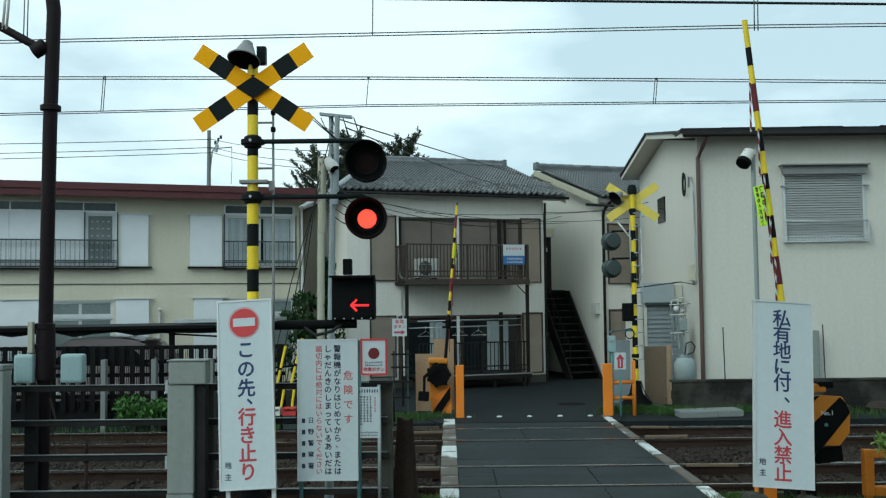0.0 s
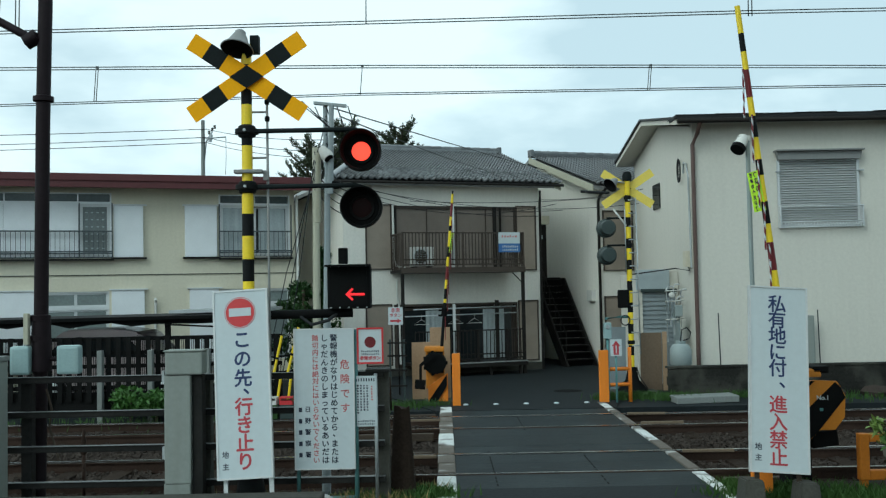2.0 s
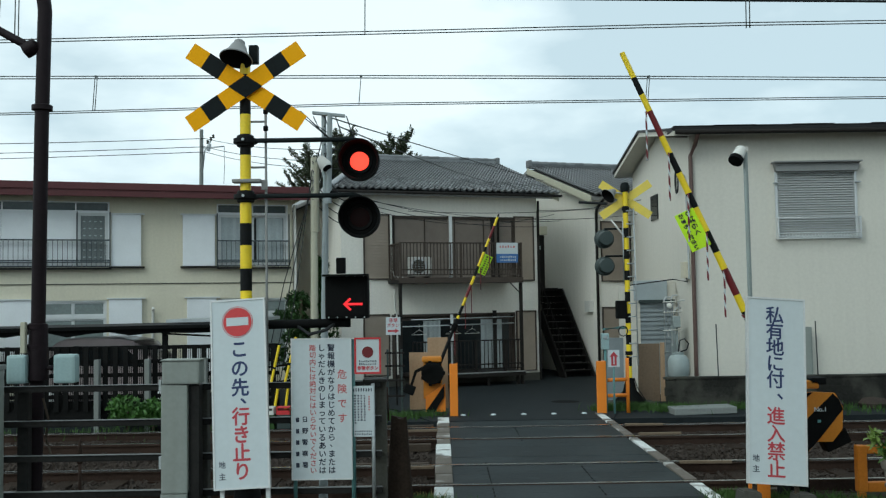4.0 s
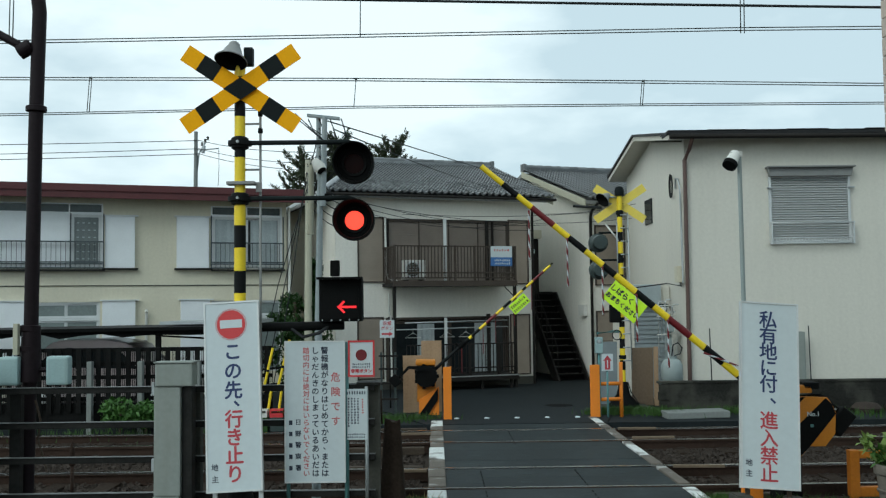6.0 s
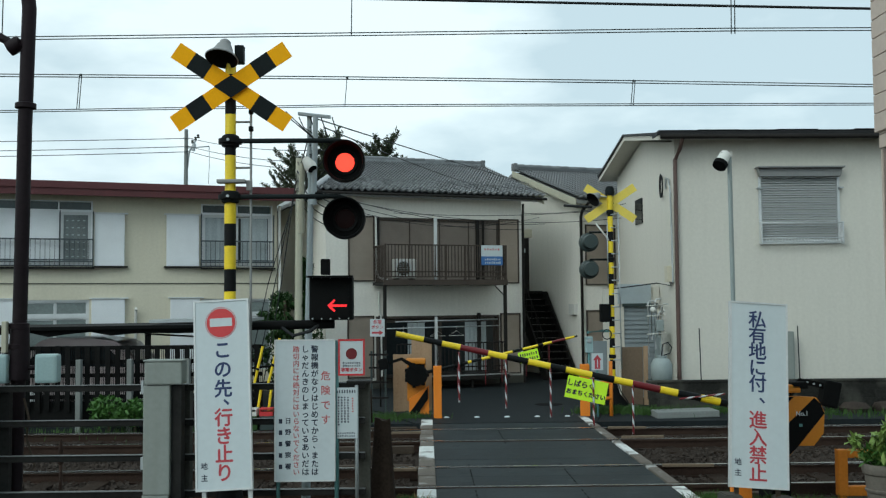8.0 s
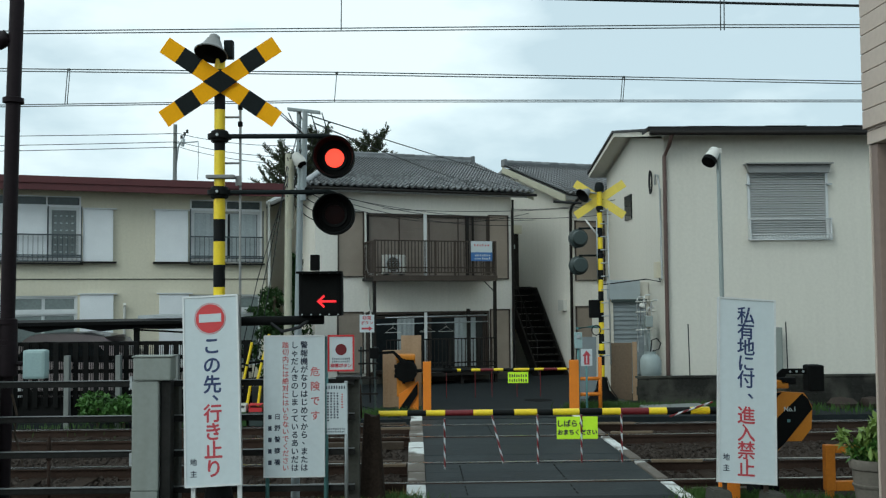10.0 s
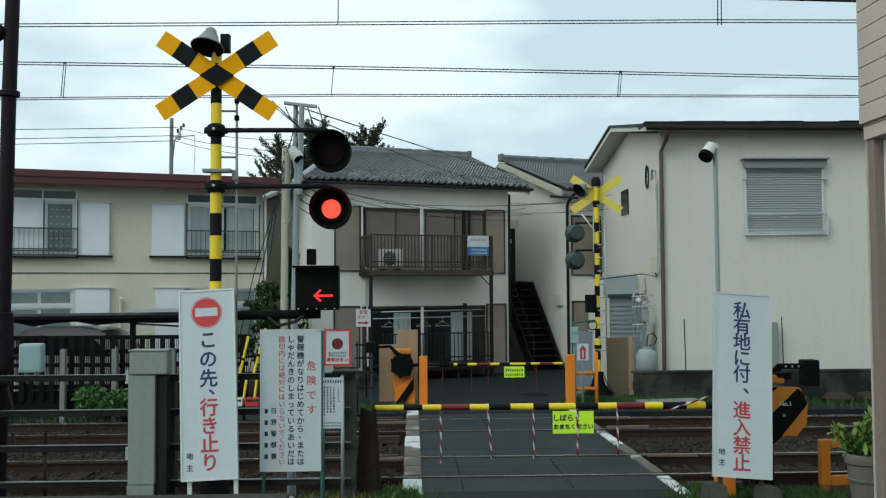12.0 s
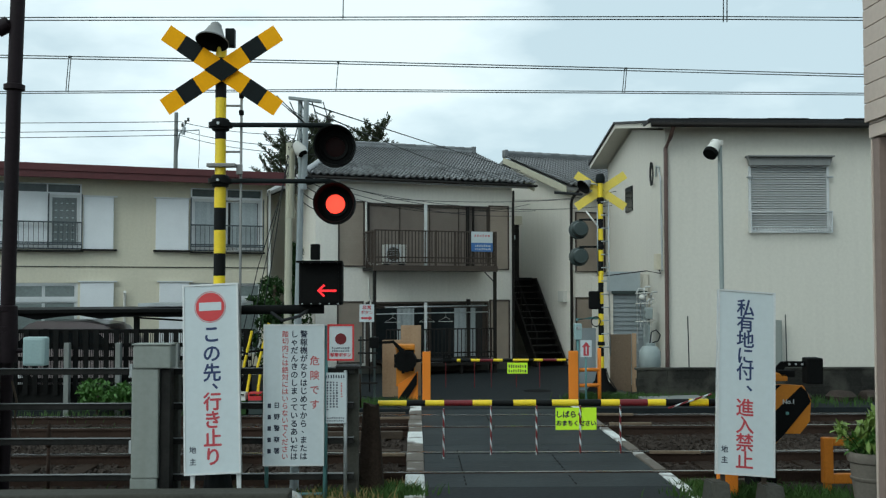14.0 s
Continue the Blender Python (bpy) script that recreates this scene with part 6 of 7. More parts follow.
def equipment_pole():
    p = thing("equipment_pole", "pale galvanised equipment pole with crossarm", "pole", pose(-1.27, 10.7, 0))
    part("pole", rod(B(), (-0.035, 0, -0.2), (0.03, 0, 3.6), 0.05, 0.030, 16), "pole_grey", p, "thick pale lower pole")
    part("upper_pole", rod(B(), (0.06, -0.04, 3.2), (0.085, -0.04, 4.17), 0.034, 0.028, 16), "pole_grey", p)
    part("second_pole", rod(B(), (-0.09, 0.06, 2.9), (-0.075, 0.06, 3.66), 0.036, 0.028, 12), "cream_pole", p, "cream cable riser pole")
    part("crossarm", prism(B(), [(-0.11, 4.185), (0.245, 4.145), (0.245, 4.175), (-0.11, 4.215)], -0.03, 0.03), "pole_grey", p, "grey crossarm")
    part("stay_pipe", rod(B(), (0.01, 0.03, 4.19), (0.01, 0.03, 3.5), 0.026, seg=12), "pole_grey", p)
    part("strap", lathe(B(), [(0.06, -0.04), (0.07, -0.03), (0.07, 0.03), (0.06, 0.04)], pose(0.09, 0, 3.3), 16), "dull_black", p)
    part("lamp", lathe(B(), [(0.055, -0.08), (0.07, -0.02), (0.045, 0.09), (0, 0.10)], pose(0.02, -0.06, 3.63, -30, -35), 18, False), "plastic", p, "white lamp with dark mouth")
    part("lamp_mouth", lathe(B(), [(0.0, -0.06), (0.05, -0.072)], pose(0.02, -0.06, 3.63, -30, -35), 18), "dull_black", p)
    for i in range(4):
        a = [(-0.1 + 0.12 * i, 0, 4.16), (-0.05 + 0.13 * i, -0.02, 4.05 - 0.05 * i), (0.1 + 0.06 * i, 0.02, 3.95 - 0.09 * i), (0.02, 0, 3.7 - 0.1 * i)]
        part("drop_wire", tube(B(), a, 0.006, 6), "cable", p)
    u = thing("utility_pole", "old pale concrete utility pole behind the crossing", "utility pole", pose(-2.96, 22.9, 0))
    part("pole", rod(B(), (0, 0, -0.2), (0.03, 0, 5.5), 0.10, 0.075, 16), "cream_pole", u)
    for i in range(3):
        part("guy_wire", tube(B(), [(0.0, -0.1, 5.2 - i * 0.2), (-0.35 - 0.15 * i, -0.2, 2.6), (-0.75 - 0.2 * i, -0.3, 0.3)], 0.012, 6), "cable", u)
    d = thing("utility_pole", "distant grey utility pole with transformer arms", "utility pole", pose(-11.55, 47.5, 0))
    part("pole", rod(B(), (0.0, 0, 0), (0.05, 0, 10.55), 0.13, 0.09, 12), "concrete", d)
    part("arm", tube(B(), [(0.1, 0, 8.6), (0.2, 0, 9.5), (0.5, 0, 10.0)], 0.04), "steel", d)
    part("arm", tube(B(), [(0.05, 0, 9.65), (1.15, 0, 9.72), (1.15, 0, 9.55)], 0.03), "steel", d)
    for x, z in ((0.35, 9.95), (0.5, 10.1), (0.62, 10.22)):
        part("insulator", lathe(B(), [(0.0, -0.1), (0.07, -0.08), (0.05, 0.0), (0.07, 0.06), (0.0, 0.1)], pose(x, 0, z), 10), "dark_concrete", d)
    part("transformer", rod(B(), (0.38, 0, 9.5), (0.44, 0, 9.85), 0.09, seg=12), "steel", d)
    part("lead_wire", tube(B(), [(1.15, 0, 9.6), (1.16, 0, 8.8), (1.12, 0, 7.9)], 0.012, 6), "cable", d)


def cctv():
    c = thing("security_camera", "white security camera on a slim pole", "camera", pose(3.193, 10.75, 0))
    part("pole", tube(B(), [(0.165, 0, -0.1), (0.16, 0, 1.2), (0.155, 0, 2.0), (0.15, 0, 3.72)], 0.025, 12), "tank", c)
    part("bracket", bx(0.05, 0.18, -0.03, 0.03, 3.70, 3.76, bevel=0.01), "plastic", c)
    part("housing", lathe(B(), [(0.0, -0.02), (0.075, -0.01), (0.075, 0.03), (0.065, 0.09), (0.06, 0.17), (0.03, 0.2), (0.0, 0.2)], pose(0.03, -0.05, 3.61, -25, 35), 20), "plastic", c)
    part("hood", lathe(B(), [(0.0, -0.024), (0.078, -0.02), (0.08, 0.03), (0.07, 0.035)], pose(0.03, -0.05, 3.61, -25, 35), 20, False), "dull_black", c)


def picket_fence():
    f = thing("picket_fence", "dark stained wooden picket fence behind the tracks", "fence")
    me = slat = None
    for i in range(38):
        x = -9.6 + i * 0.177
        o = part("picket", bx(-0.046, 0.046, -0.012, 0.012, 0.25, 1.40, bevel=0.003), "picket", f) if me is None else new("picket", me)
        me = o.data
        o.parent = f
        o.location = (x + random.uniform(-0.006, 0.006), 17.86, random.uniform(-0.015, 0.015))
        for d in (-0.015, 0.015):
            o = part("lattice_bar", bx(-0.0055, 0.0055, 0.02, 0.03, 0.3, 1.36), "picket", f) if slat is None else new("lattice_bar", slat)
            slat = o.data
            o.parent = f
            o.location = (x + 0.0885 + d, 17.86, 0)
    for z in (0.5, 0.88, 1.12, 1.37):
        part("rail", bx(-9.7, -2.95, 17.89, 17.93, z - 0.035, z + 0.035, bevel=0.004), "picket", f)
    for x in (-7.2, -6.12, -5.22, -4.2, -3.2):
        part("post", bx(x - 0.10, x - 0.01, 17.70, 17.83, -0.15, 1.17, bevel=0.012), "concrete", f, "pale concrete post")
    part("gravel_board", bx(-9.7, -2.95, 17.9, 17.95, -0.1, 0.42), "picket", f)


def carport():
    c = thing("carport", "low dark carport roof behind the picket fence", "carport", pose(-6.6, 19.2, 0))
    part("roof", prism(B(), [(-4.5, 1.62), (3.1, 1.70), (3.1, 1.76), (-4.5, 1.70)], -0.2, 2.6), "dark_roof", c)
    part("front_beam", prism(B(), [(-4.5, 1.64), (3.1, 1.69), (3.1, 1.75), (-4.5, 1.71)], -0.28, -0.21), "dull_black", c)
    part("hanging_sheet", prism(B(), [(-4.4, 1.64), (3.0, 1.69)] + [(3.0 - 0.4 * i, 1.61 - 0.05 * math.sin(i * 0.9) ** 2 - 0.03 * math.sin(i * 2.3)) for i in range(19)], -0.18, -0.16), "dull_black", c, "sagging dark sheet under the carport edge")
    part("upper_sheet", prism(B(), [(1.2, 1.78), (3.2, 1.80), (3.2, 1.86), (1.2, 1.84)], 0.2, 1.6), "steel", c)
    for k, (x, z0, z1) in enumerate(((-2.6, 1.55, 1.64), (1.2, 1.58, 1.5))):
        part("loose_plank", rod(B(), (x, -0.1, z0), (x + 1.1, 0.1, z1), 0.02, seg=6), "dark_brown", c)
    for x in (-3.6, -1.2, 1.25, 2.9):
        part("post", bx(x - 0.045, x + 0.045, -0.1, 0.0, -0.1, 1.6), "dull_black", c)
    k = thing("car", "parked pale silver car under the carport", "car", pose(-6.65, 20.3, 0))
    body = prism(B(), [(-1.75, 0.25), (1.75, 0.25), (1.78, 0.62), (1.65, 0.80), (1.05, 0.90), (0.6, 1.42), (0.0, 1.50), (-0.85, 1.49), (-1.5, 1.02), (-1.76, 0.92)], -0.75, 0.75)
    bmesh.ops.bevel(body, geom=body.edges[:], offset=0.06, segments=2, affect="EDGES")
    part("body", body, "car", k)
    part("side_window", prism(B(), [(-1.25, 0.98), (0.8, 0.92), (0.45, 1.26), (-0.8, 1.33)], -0.757, -0.752), "window", k)
    for x in (-1.1, 1.15):
        w = part("wheel", lathe(B(), [(0.0, -0.1), (0.28, -0.1), (0.3, -0.06), (0.3, 0.06), (0.28, 0.1), (0.0, 0.1)], pose(x, -0.68, 0.28, 90), 20), "dull_black", k)
        part("rim", lathe(B(), [(0.0, 0.105), (0.18, 0.102), (0.19, 0.095)], pose(x, -0.68, 0.28, 90), 20), "alu", w)


def boards_and_props():
    for x, y, w, h, lean in ((-0.66, 19.55, 0.38, 1.14, 3), (-0.30, 19.7, 0.40, 1.42, 2)):
        solid("plywood_board", bx(0, w, 0, 0.02, 0, h, bevel=0.003), "plywood", "bare plywood board leaning behind the barrier machine", "board", group="plywood boards", at=pose(x, y, -0.02, lean))
    solid("plywood_board", bx(0, 0.44, 0, 0.03, 0, 1.22, bevel=0.003), "worn_ply", "weathered plywood board standing beside the far signal", "board", group="plywood boards", at=pose(4.04, 20.58, -0.05, 2, 0, -4))
    solid("batten", bx(0, 0.09, 0, 0.05, 0, 1.24, bevel=0.004), "plywood", "pale timber batten at the edge of a plywood board", "batten", at=pose(4.485, 20.50, -0.05, 2, 0, -4))
    solid("metal_sheet", bx(0, 0.36, 0, 0.012, 0, 1.32, bevel=0.002), "shed_shutter", "grey-blue metal sheet leaning behind the guard post", "sheet", at=pose(3.40, 20.7, -0.02, 3, 0, 0))
    rack = thing("pipe_rack", "dark steel pipe rack beside the barrier machine", "rack", pose(-1.07, 19.25, 0))
    for x in (0.0, 0.27):
        part("upright", bx(x - 0.02, x + 0.02, -0.02, 0.02, -0.05, 1.2, bevel=0.004), "lamp_back", rack)
    for z in (0.30, 0.60, 0.88, 1.13):
        part("shelf_bar", bx(-0.05, 0.33, -0.03, -0.021, z - 0.018, z + 0.018, bevel=0.003), "dark_brown", rack)
    # striped folding barrier by the fence
    p = thing("work_barrier", "yellow and black striped work barrier behind the fence", "barrier", pose(-2.93, 17.62, 0))
    for k, (x0, z0, x1, z1) in enumerate(((-0.14, 0.62, 0.03, 1.38), (0.10, 0.62, 0.33, 1.52), (-0.1, 0.0, 0.0, 0.62), (0.10, 0.0, 0.18, 0.62))):
        leg = part("leg", rod(B(), (x0, 0, z0), (x1, 0, z1), 0.024, seg=12), "lemon", p)
        for a in (0.45,) if k < 2 else ():
            b = a + 0.05
            part("black_band", rod(B(), (x0 + (x1 - x0) * a, 0, z0 + (z1 - z0) * a), (x0 + (x1 - x0) * b, 0, z0 + (z1 - z0) * b), 0.0275, seg=12), "black", leg)
    for z in (0.72, 1.0):
        part("cross_rail", rod(B(), (-0.2, 0.02, z), (0.3, 0.02, z + 0.04), 0.02, seg=8), "dull_black", p)
    for x, c, w, lab in ((-2.75, "dark_leaf", 0.3, "dark green plastic crate by the fence"), (-2.42, "sign_red", 0.26, "dark grey plastic crate by the fence"), (-2.2, "lemon", 0.24, "dark grey plastic crate by the fence")):
        bm = wall_with_holes(B(), -w / 2, w / 2, -0.12, 0.12, 0.0, 0.24, [(-w / 2 + 0.02, w / 2 - 0.02, 0.15, 0.2)])
        solid("crate", bm, "leaf" if c == "dark_leaf" else "lamp_back", lab, "crate", group="plastic crates", at=pose(x - 0.35, 17.45, -0.05))
        solid("crate", wall_with_holes(B(), -w / 2, w / 2, -0.12, 0.12, 0.0, 0.13, [(-w / 2 + 0.02, w / 2 - 0.02, 0.07, 0.11)]), {"dark_leaf": "plastic", "sign_red": "sign_red", "lemon": "bush"}[c],
              {"dark_leaf": "white plastic crate stacked by the fence", "sign_red": "red plastic crate stacked by the fence", "lemon": "green plastic crate stacked by the fence"}[c], "crate", group="plastic crates", at=pose(x - 0.36, 17.45, 0.19))
    t = thing("gas_tank", "grey-green gas tank beside the house corner", "gas tank", pose(4.72, 19.9, 0.07))
    part("tank", lathe(B(), [(0.0, 0.42), (0.17, 0.44), (0.215, 0.5), (0.215, 0.78), (0.16, 0.88), (0.05, 0.92), (0.0, 0.92)], None, 24), "tank", t)
    part("collar", lathe(B(), [(0.10, 0.87), (0.11, 0.95), (0.10, 0.95)], None, 18), "tank", t)
    part("stand", bx(-0.18, 0.18, -0.18, 0.18, -0.05, 0.44, bevel=0.01), "dark_concrete", t)
    part("hose", tube(B(), [(0.0, 0, 0.94), (0.02, -0.05, 1.18), (0.12, -0.05, 1.22), (0.2, -0.05, 1.12), (0.16, -0.05, 1.0), (0.05, 0, 0.96)], 0.014, 6), "cable", t)
    g = thing("gas_meter", "grey gas meter with white pipes on the shed wall", "gas meter", pose(4.95, 20.9, 0))
    part("meter", bx(-0.10, 0.06, -0.08, 0.08, 1.48, 1.72, bevel=0.02), "tank", g)
    part("regulator", lathe(B(), [(0.0, -0.05), (0.06, -0.04), (0.06, 0.0), (0.03, 0.03), (0.0, 0.03)], pose(-0.16, -0.06, 1.95, 60), 14), "plastic", g)
    for k in range(5):
        x, top = -0.26 + k * 0.075, (2.12, 1.98, 2.16, 1.9, 2.05)[k]
        part("pipe", tube(B(), [(x, 0.02 * (k % 2), (0.95, 1.3, 1.1, 1.35, 0.9)[k]), (x, 0.02 * (k % 2), top - 0.06), (x + 0.04, 0.02, top), (x + 0.14, 0.04, top)], 0.018, 8), "alu", g)
    for z in (1.42, 1.80, 2.02):
        part("cross_pipe", tube(B(), [(-0.3, -0.03, z), (0.1, -0.03, z + 0.02)], 0.012, 8), "plastic", g)
    part("support", bx(-0.02, 0.02, 0.02, 0.5, 0.0, 1.55), "tank", g)
    for x, h in ((5.13, 1.6), (7.08, 1.63)):
        solid("thin_stake", rod(B(), (0, 0, 0), (-0.03, 0, h), 0.012, seg=8), "cable", "thin dark stake before the pale house", "stake", group="thin stakes", at=pose(x + 0.27, 19.45, -0.02))
    mb = thing("meter_cabinet", "grey steel cabinet against the pale house", "cabinet", pose(7.17, 20.2, 0))
    part("case", bx(-0.08, 0.36, 0, 0.22, 0.3, 1.47, bevel=0.01), "cabinet", mb)
    part("door", bx(-0.05, 0.33, -0.012, -0.001, 0.36, 1.42, bevel=0.004), "cabinet", mb)
    part("plinth", bx(-0.03, 0.31, 0.05, 0.2, -0.1, 0.3), "dark_concrete", mb)
    st = thing("track_marker", "short rusty marker post between the rails", "marker post", pose(-4.05, 11.1, 0.0))
    part("post", rod(B(), (0, 0, -0.15), (0.0, 0, 0.4), 0.022, 0.02, 8), "rust", st)
    part("head", lathe(B(), [(0.0, 0.36), (0.034, 0.40), (0.026, 0.55), (0.010, 0.66), (0, 0.68)], None, 10), "rust", st)
    sb = thing("stump", "dark rotten timber stump beside the fence end", "stump", pose(-0.47, 10.3, 0))
    bm = rod(B(), (0.0, 0, -0.1), (0.0, 0, 0.95), 0.13, 0.09, seg=12)
    for v in bm.verts:
        v.co += Vector((noise.noise(v.co * 6), noise.noise(v.co * 6 + Vector((3, 1, 0))), noise.noise(v.co * 8) * 1.2)) * 0.05
    part("trunk", bm, "sleeper", sb)
    part("spike", rod(B(), (-0.1, 0, 0.9), (-0.11, 0, 1.25), 0.01, seg=6), "rust", sb)
    for x, y, sx, rz in ((-1.85, 9.65, 0.32, 10), (-1.35, 9.6, 0.3, -20), (-1.15, 9.68, 0.16, 40)):
        bm = lathe(B(), [(0.0, 0), (0.14, 0.01), (0.12, 0.04), (0.05, 0.06), (0, 0.065)], None, 14)
        for v in bm.verts:
            v.co.x *= 2 * sx
            v.co += Vector((0, 0, noise.noise(v.co * 9) * 0.05))
        solid("plastic_bag", bm, "murk", "crumpled cloudy plastic litter on the verge", "litter", group="litter", at=pose(x, y, 0.10, 8, 6, rz))


# ---- overhead wires ----


def sag(a, b, drop, n=16):
    a, b = Vector(a), Vector(b)
    return [a.lerp(b, i / n) - Vector((0, 0, drop * 4 * (i / n) * (1 - i / n))) for i in range(n + 1)]


def overhead():
    f = thing("overhead_line", "overhead line of contact and messenger wires above the far track", "overhead wire", group="overhead lines")
    for z, k in ((5.33, 0.0), (5.30, 0.02)):
        part("contact_wire", tube(B(), [(-30, 15.95, z - 0.45), (-7.1, 15.9, z - 0.055), (-1.27, 15.83, z), (3.38, 15.83, z - 0.01), (7.2, 15.83, z - 0.02), (30, 15.8, z - 0.2)], 0.008, 6), "wire", f)
    for z in (5.86, 5.82):
        part("messenger_wire", tube(B(), [(-30, 15.85, z + 0.35), (-7.1, 15.83, z), (-1.27, 15.83, z - 0.075), (3.38, 15.83, z - 0.16), (7.2, 15.83, z - 0.24), (30, 15.83, z - 0.2)], 0.009, 6), "wire", f)
    for x, zt, zb in ((-5.55, 5.84, 5.27), (-1.27, 5.78, 5.31), (3.38, 5.70, 5.29), (-9.9, 5.9, 5.2), (8.0, 5.62, 5.25)):
        for d in ((0.0,) if x == -1.27 else (-0.018, 0.018)):
            part("dropper", rod(B(), (x + d + 0.02, 15.83, zt), (x + d - 0.02, 15.83, zb), 0.007, seg=6), "wire", f)
        part("dropper_clip", bx(x, x + 0.04, 15.81, 15.85, zt - 0.02, zt + 0.01), "wire", f)
    n = thing("overhead_line", "overhead line of contact and feeder wires above the near track", "overhead wire", group="overhead lines")
    for z in (5.47, 5.435):
        part("contact_wire", tube(B(), [(-25, 12.1, z - 0.05), (-5.4, 12.1, z - 0.03), (-0.95, 12.08, z), (3.76, 12.08, z + 0.04), (6, 12.08, z + 0.04), (25, 12.1, z)], 0.007, 6), "wire", n)
    for x in (-0.87, 3.85, -5.2):
        for d in ((-0.02,) if x == -0.87 else (-0.02, 0.025)):
            part("dropper", rod(B(), (x + d, 12.08, 6.15), (x + d - 0.01, 12.08, 5.44), 0.007, seg=6), "wire", n)
    part("feeder_wire", tube(B(), sag((-8, 12.3, 6.17), (12, 12.3, 5.69), 0.03), 0.017, 6), "cable", n)
    part("feeder_wire", tube(B(), sag((-8, 12.3, 6.07), (12, 12.3, 5.95), 0.03), 0.008, 6), "wire", n)
    w = thing("service_wires", "bundle of dark service wires to the houses", "cable")
    top = Vector((-1.2, 10.7, 4.15))
    for a, b, d in ((top, (2.85, 27.0, 5.36), 0.02), (top + Vector((0.1, 0, -0.1)), (1.4, 26.0, 5.2), 0.05),
                    ((-2.2, 24.0, 4.75), (3.2, 26.3, 4.2), 0.25), ((-1.8, 24.0, 4.6), (5.4, 26.2, 4.35), 0.30), ((-0.8, 24.4, 4.35), (5.2, 26.4, 4.6), 0.12), ((-2.2, 23.9, 4.62), (2.5, 25.6, 4.0), 0.2), ((-2.0, 23.9, 4.45), (3.0, 26.0, 4.35), 0.35),
                    ((2.6, 25.9, 4.45), (5.0, 24.5, 4.55), 0.08)):
        part("service_wire", tube(B(), sag(a, b, d), 0.0075, 6), "cable", w)
    for k in range(5):
        part("service_wire", tube(B(), sag((-2.95, 22.8, 5.4 - k * 0.22), (-2.3 + 0.1 * k, 23.9, 4.7 - k * 0.15), 0.1 + 0.05 * k), 0.011, 6), "cable", w)
    for k in range(4):
        part("service_wire", tube(B(), sag((-1.25, 10.7, 4.05 - 0.1 * k), (-2.95, 22.8, 5.35 - 0.15 * k), 0.15 + 0.1 * k), 0.008, 6), "cable", w)
    part("splice", rod(B(), (3.6, 25.6, 4.62), (4.35, 25.7, 4.58), 0.035, seg=10), "cable", w)
    l = thing("street_wires", "thin telephone wires above the apartment block", "cable")
    for z0, z1 in ((9.95, 10.1), (9.4, 9.7), (9.1, 9.45)):
        part("street_wire", tube(B(), sag((-40, 46, z0), (-11.3, 47.4, z1), 0.15), 0.018, 6), "cable", l)
        part("street_wire", tube(B(), sag((-11.3, 47.4, z1), (-3.0, 32, z1 - 3.0), 0.2), 0.014, 6), "cable", l)


# ---- plants ----


def leaf_cloud(name, clumps, count, size, mat, parent, seed, flat=0.6, label="", wide=0.42):
    """Many small leaves scattered in clumps given by centre and radii."""
    rnd = random.Random(seed)
    verts, faces = [], []
    for _ in range(count):
        c = rnd.choice(clumps)
        while True:
            p = Vector((rnd.uniform(-1, 1), rnd.uniform(-1, 1), rnd.uniform(-1, 1)))
            if p.length <= 1:
                break
        p = Vector((c[0] + p.x * c[3], c[1] + p.y * c[3] * 0.9, c[2] + p.z * c[4]))
        s = size * rnd.uniform(0.5, 1.3)
        t = Euler((rnd.uniform(-1.2, 1.2) * flat, rnd.uniform(-1.2, 1.2), rnd.uniform(0, 6.3))).to_matrix()
        k = len(verts)
        for q in ((-1, 0, 0), (-0.2, -wide, 0.06), (1, 0, -0.12), (-0.2, wide, 0.06)):
            verts.append(tuple(p + t @ Vector(q) * s))
        faces.append((k, k + 1, k + 2, k + 3))
    me = bpy.data.meshes.new(name)
    me.from_pydata(verts, [], faces)
    me.materials.append(M[mat])
    o = new(name, me)
    o.parent = parent
    return tagged(o, label)


def blades(name, spots, count, height, mat, seed, label):
    """Grass blades round the given spots (x, y, spread)."""
    rnd = random.Random(seed)
    verts, faces = [], []
    for _ in range(count):
        x, y, z, sp = rnd.choice(spots)
        x, y = x + rnd.gauss(0, sp), y + rnd.gauss(0, sp * 0.35)
        h = height * rnd.uniform(0.4, 1.25)
        a, b = rnd.uniform(0, 6.3), rnd.uniform(0.1, 0.8)
        dx, dy = math.cos(a) * h * b, math.sin(a) * h * b
        w = rnd.uniform(0.004, 0.009)
        k = len(verts)
        verts += [(x - w, y, z), (x + w, y, z), (x + w * 0.7 + dx * 0.4, y + dy * 0.4, z + h * 0.6), (x - w * 0.7 + dx * 0.4, y + dy * 0.4, z + h * 0.6), (x + dx, y + dy, z + h)]
        faces += [(k, k + 1, k + 2, k + 3), (k + 3, k + 2, k + 4)]
    me = bpy.data.meshes.new(name)
    me.from_pydata(verts, [], faces)
    me.materials.append(M[mat])
    tagged(new(name, me), label, "grass", kind="stuff")


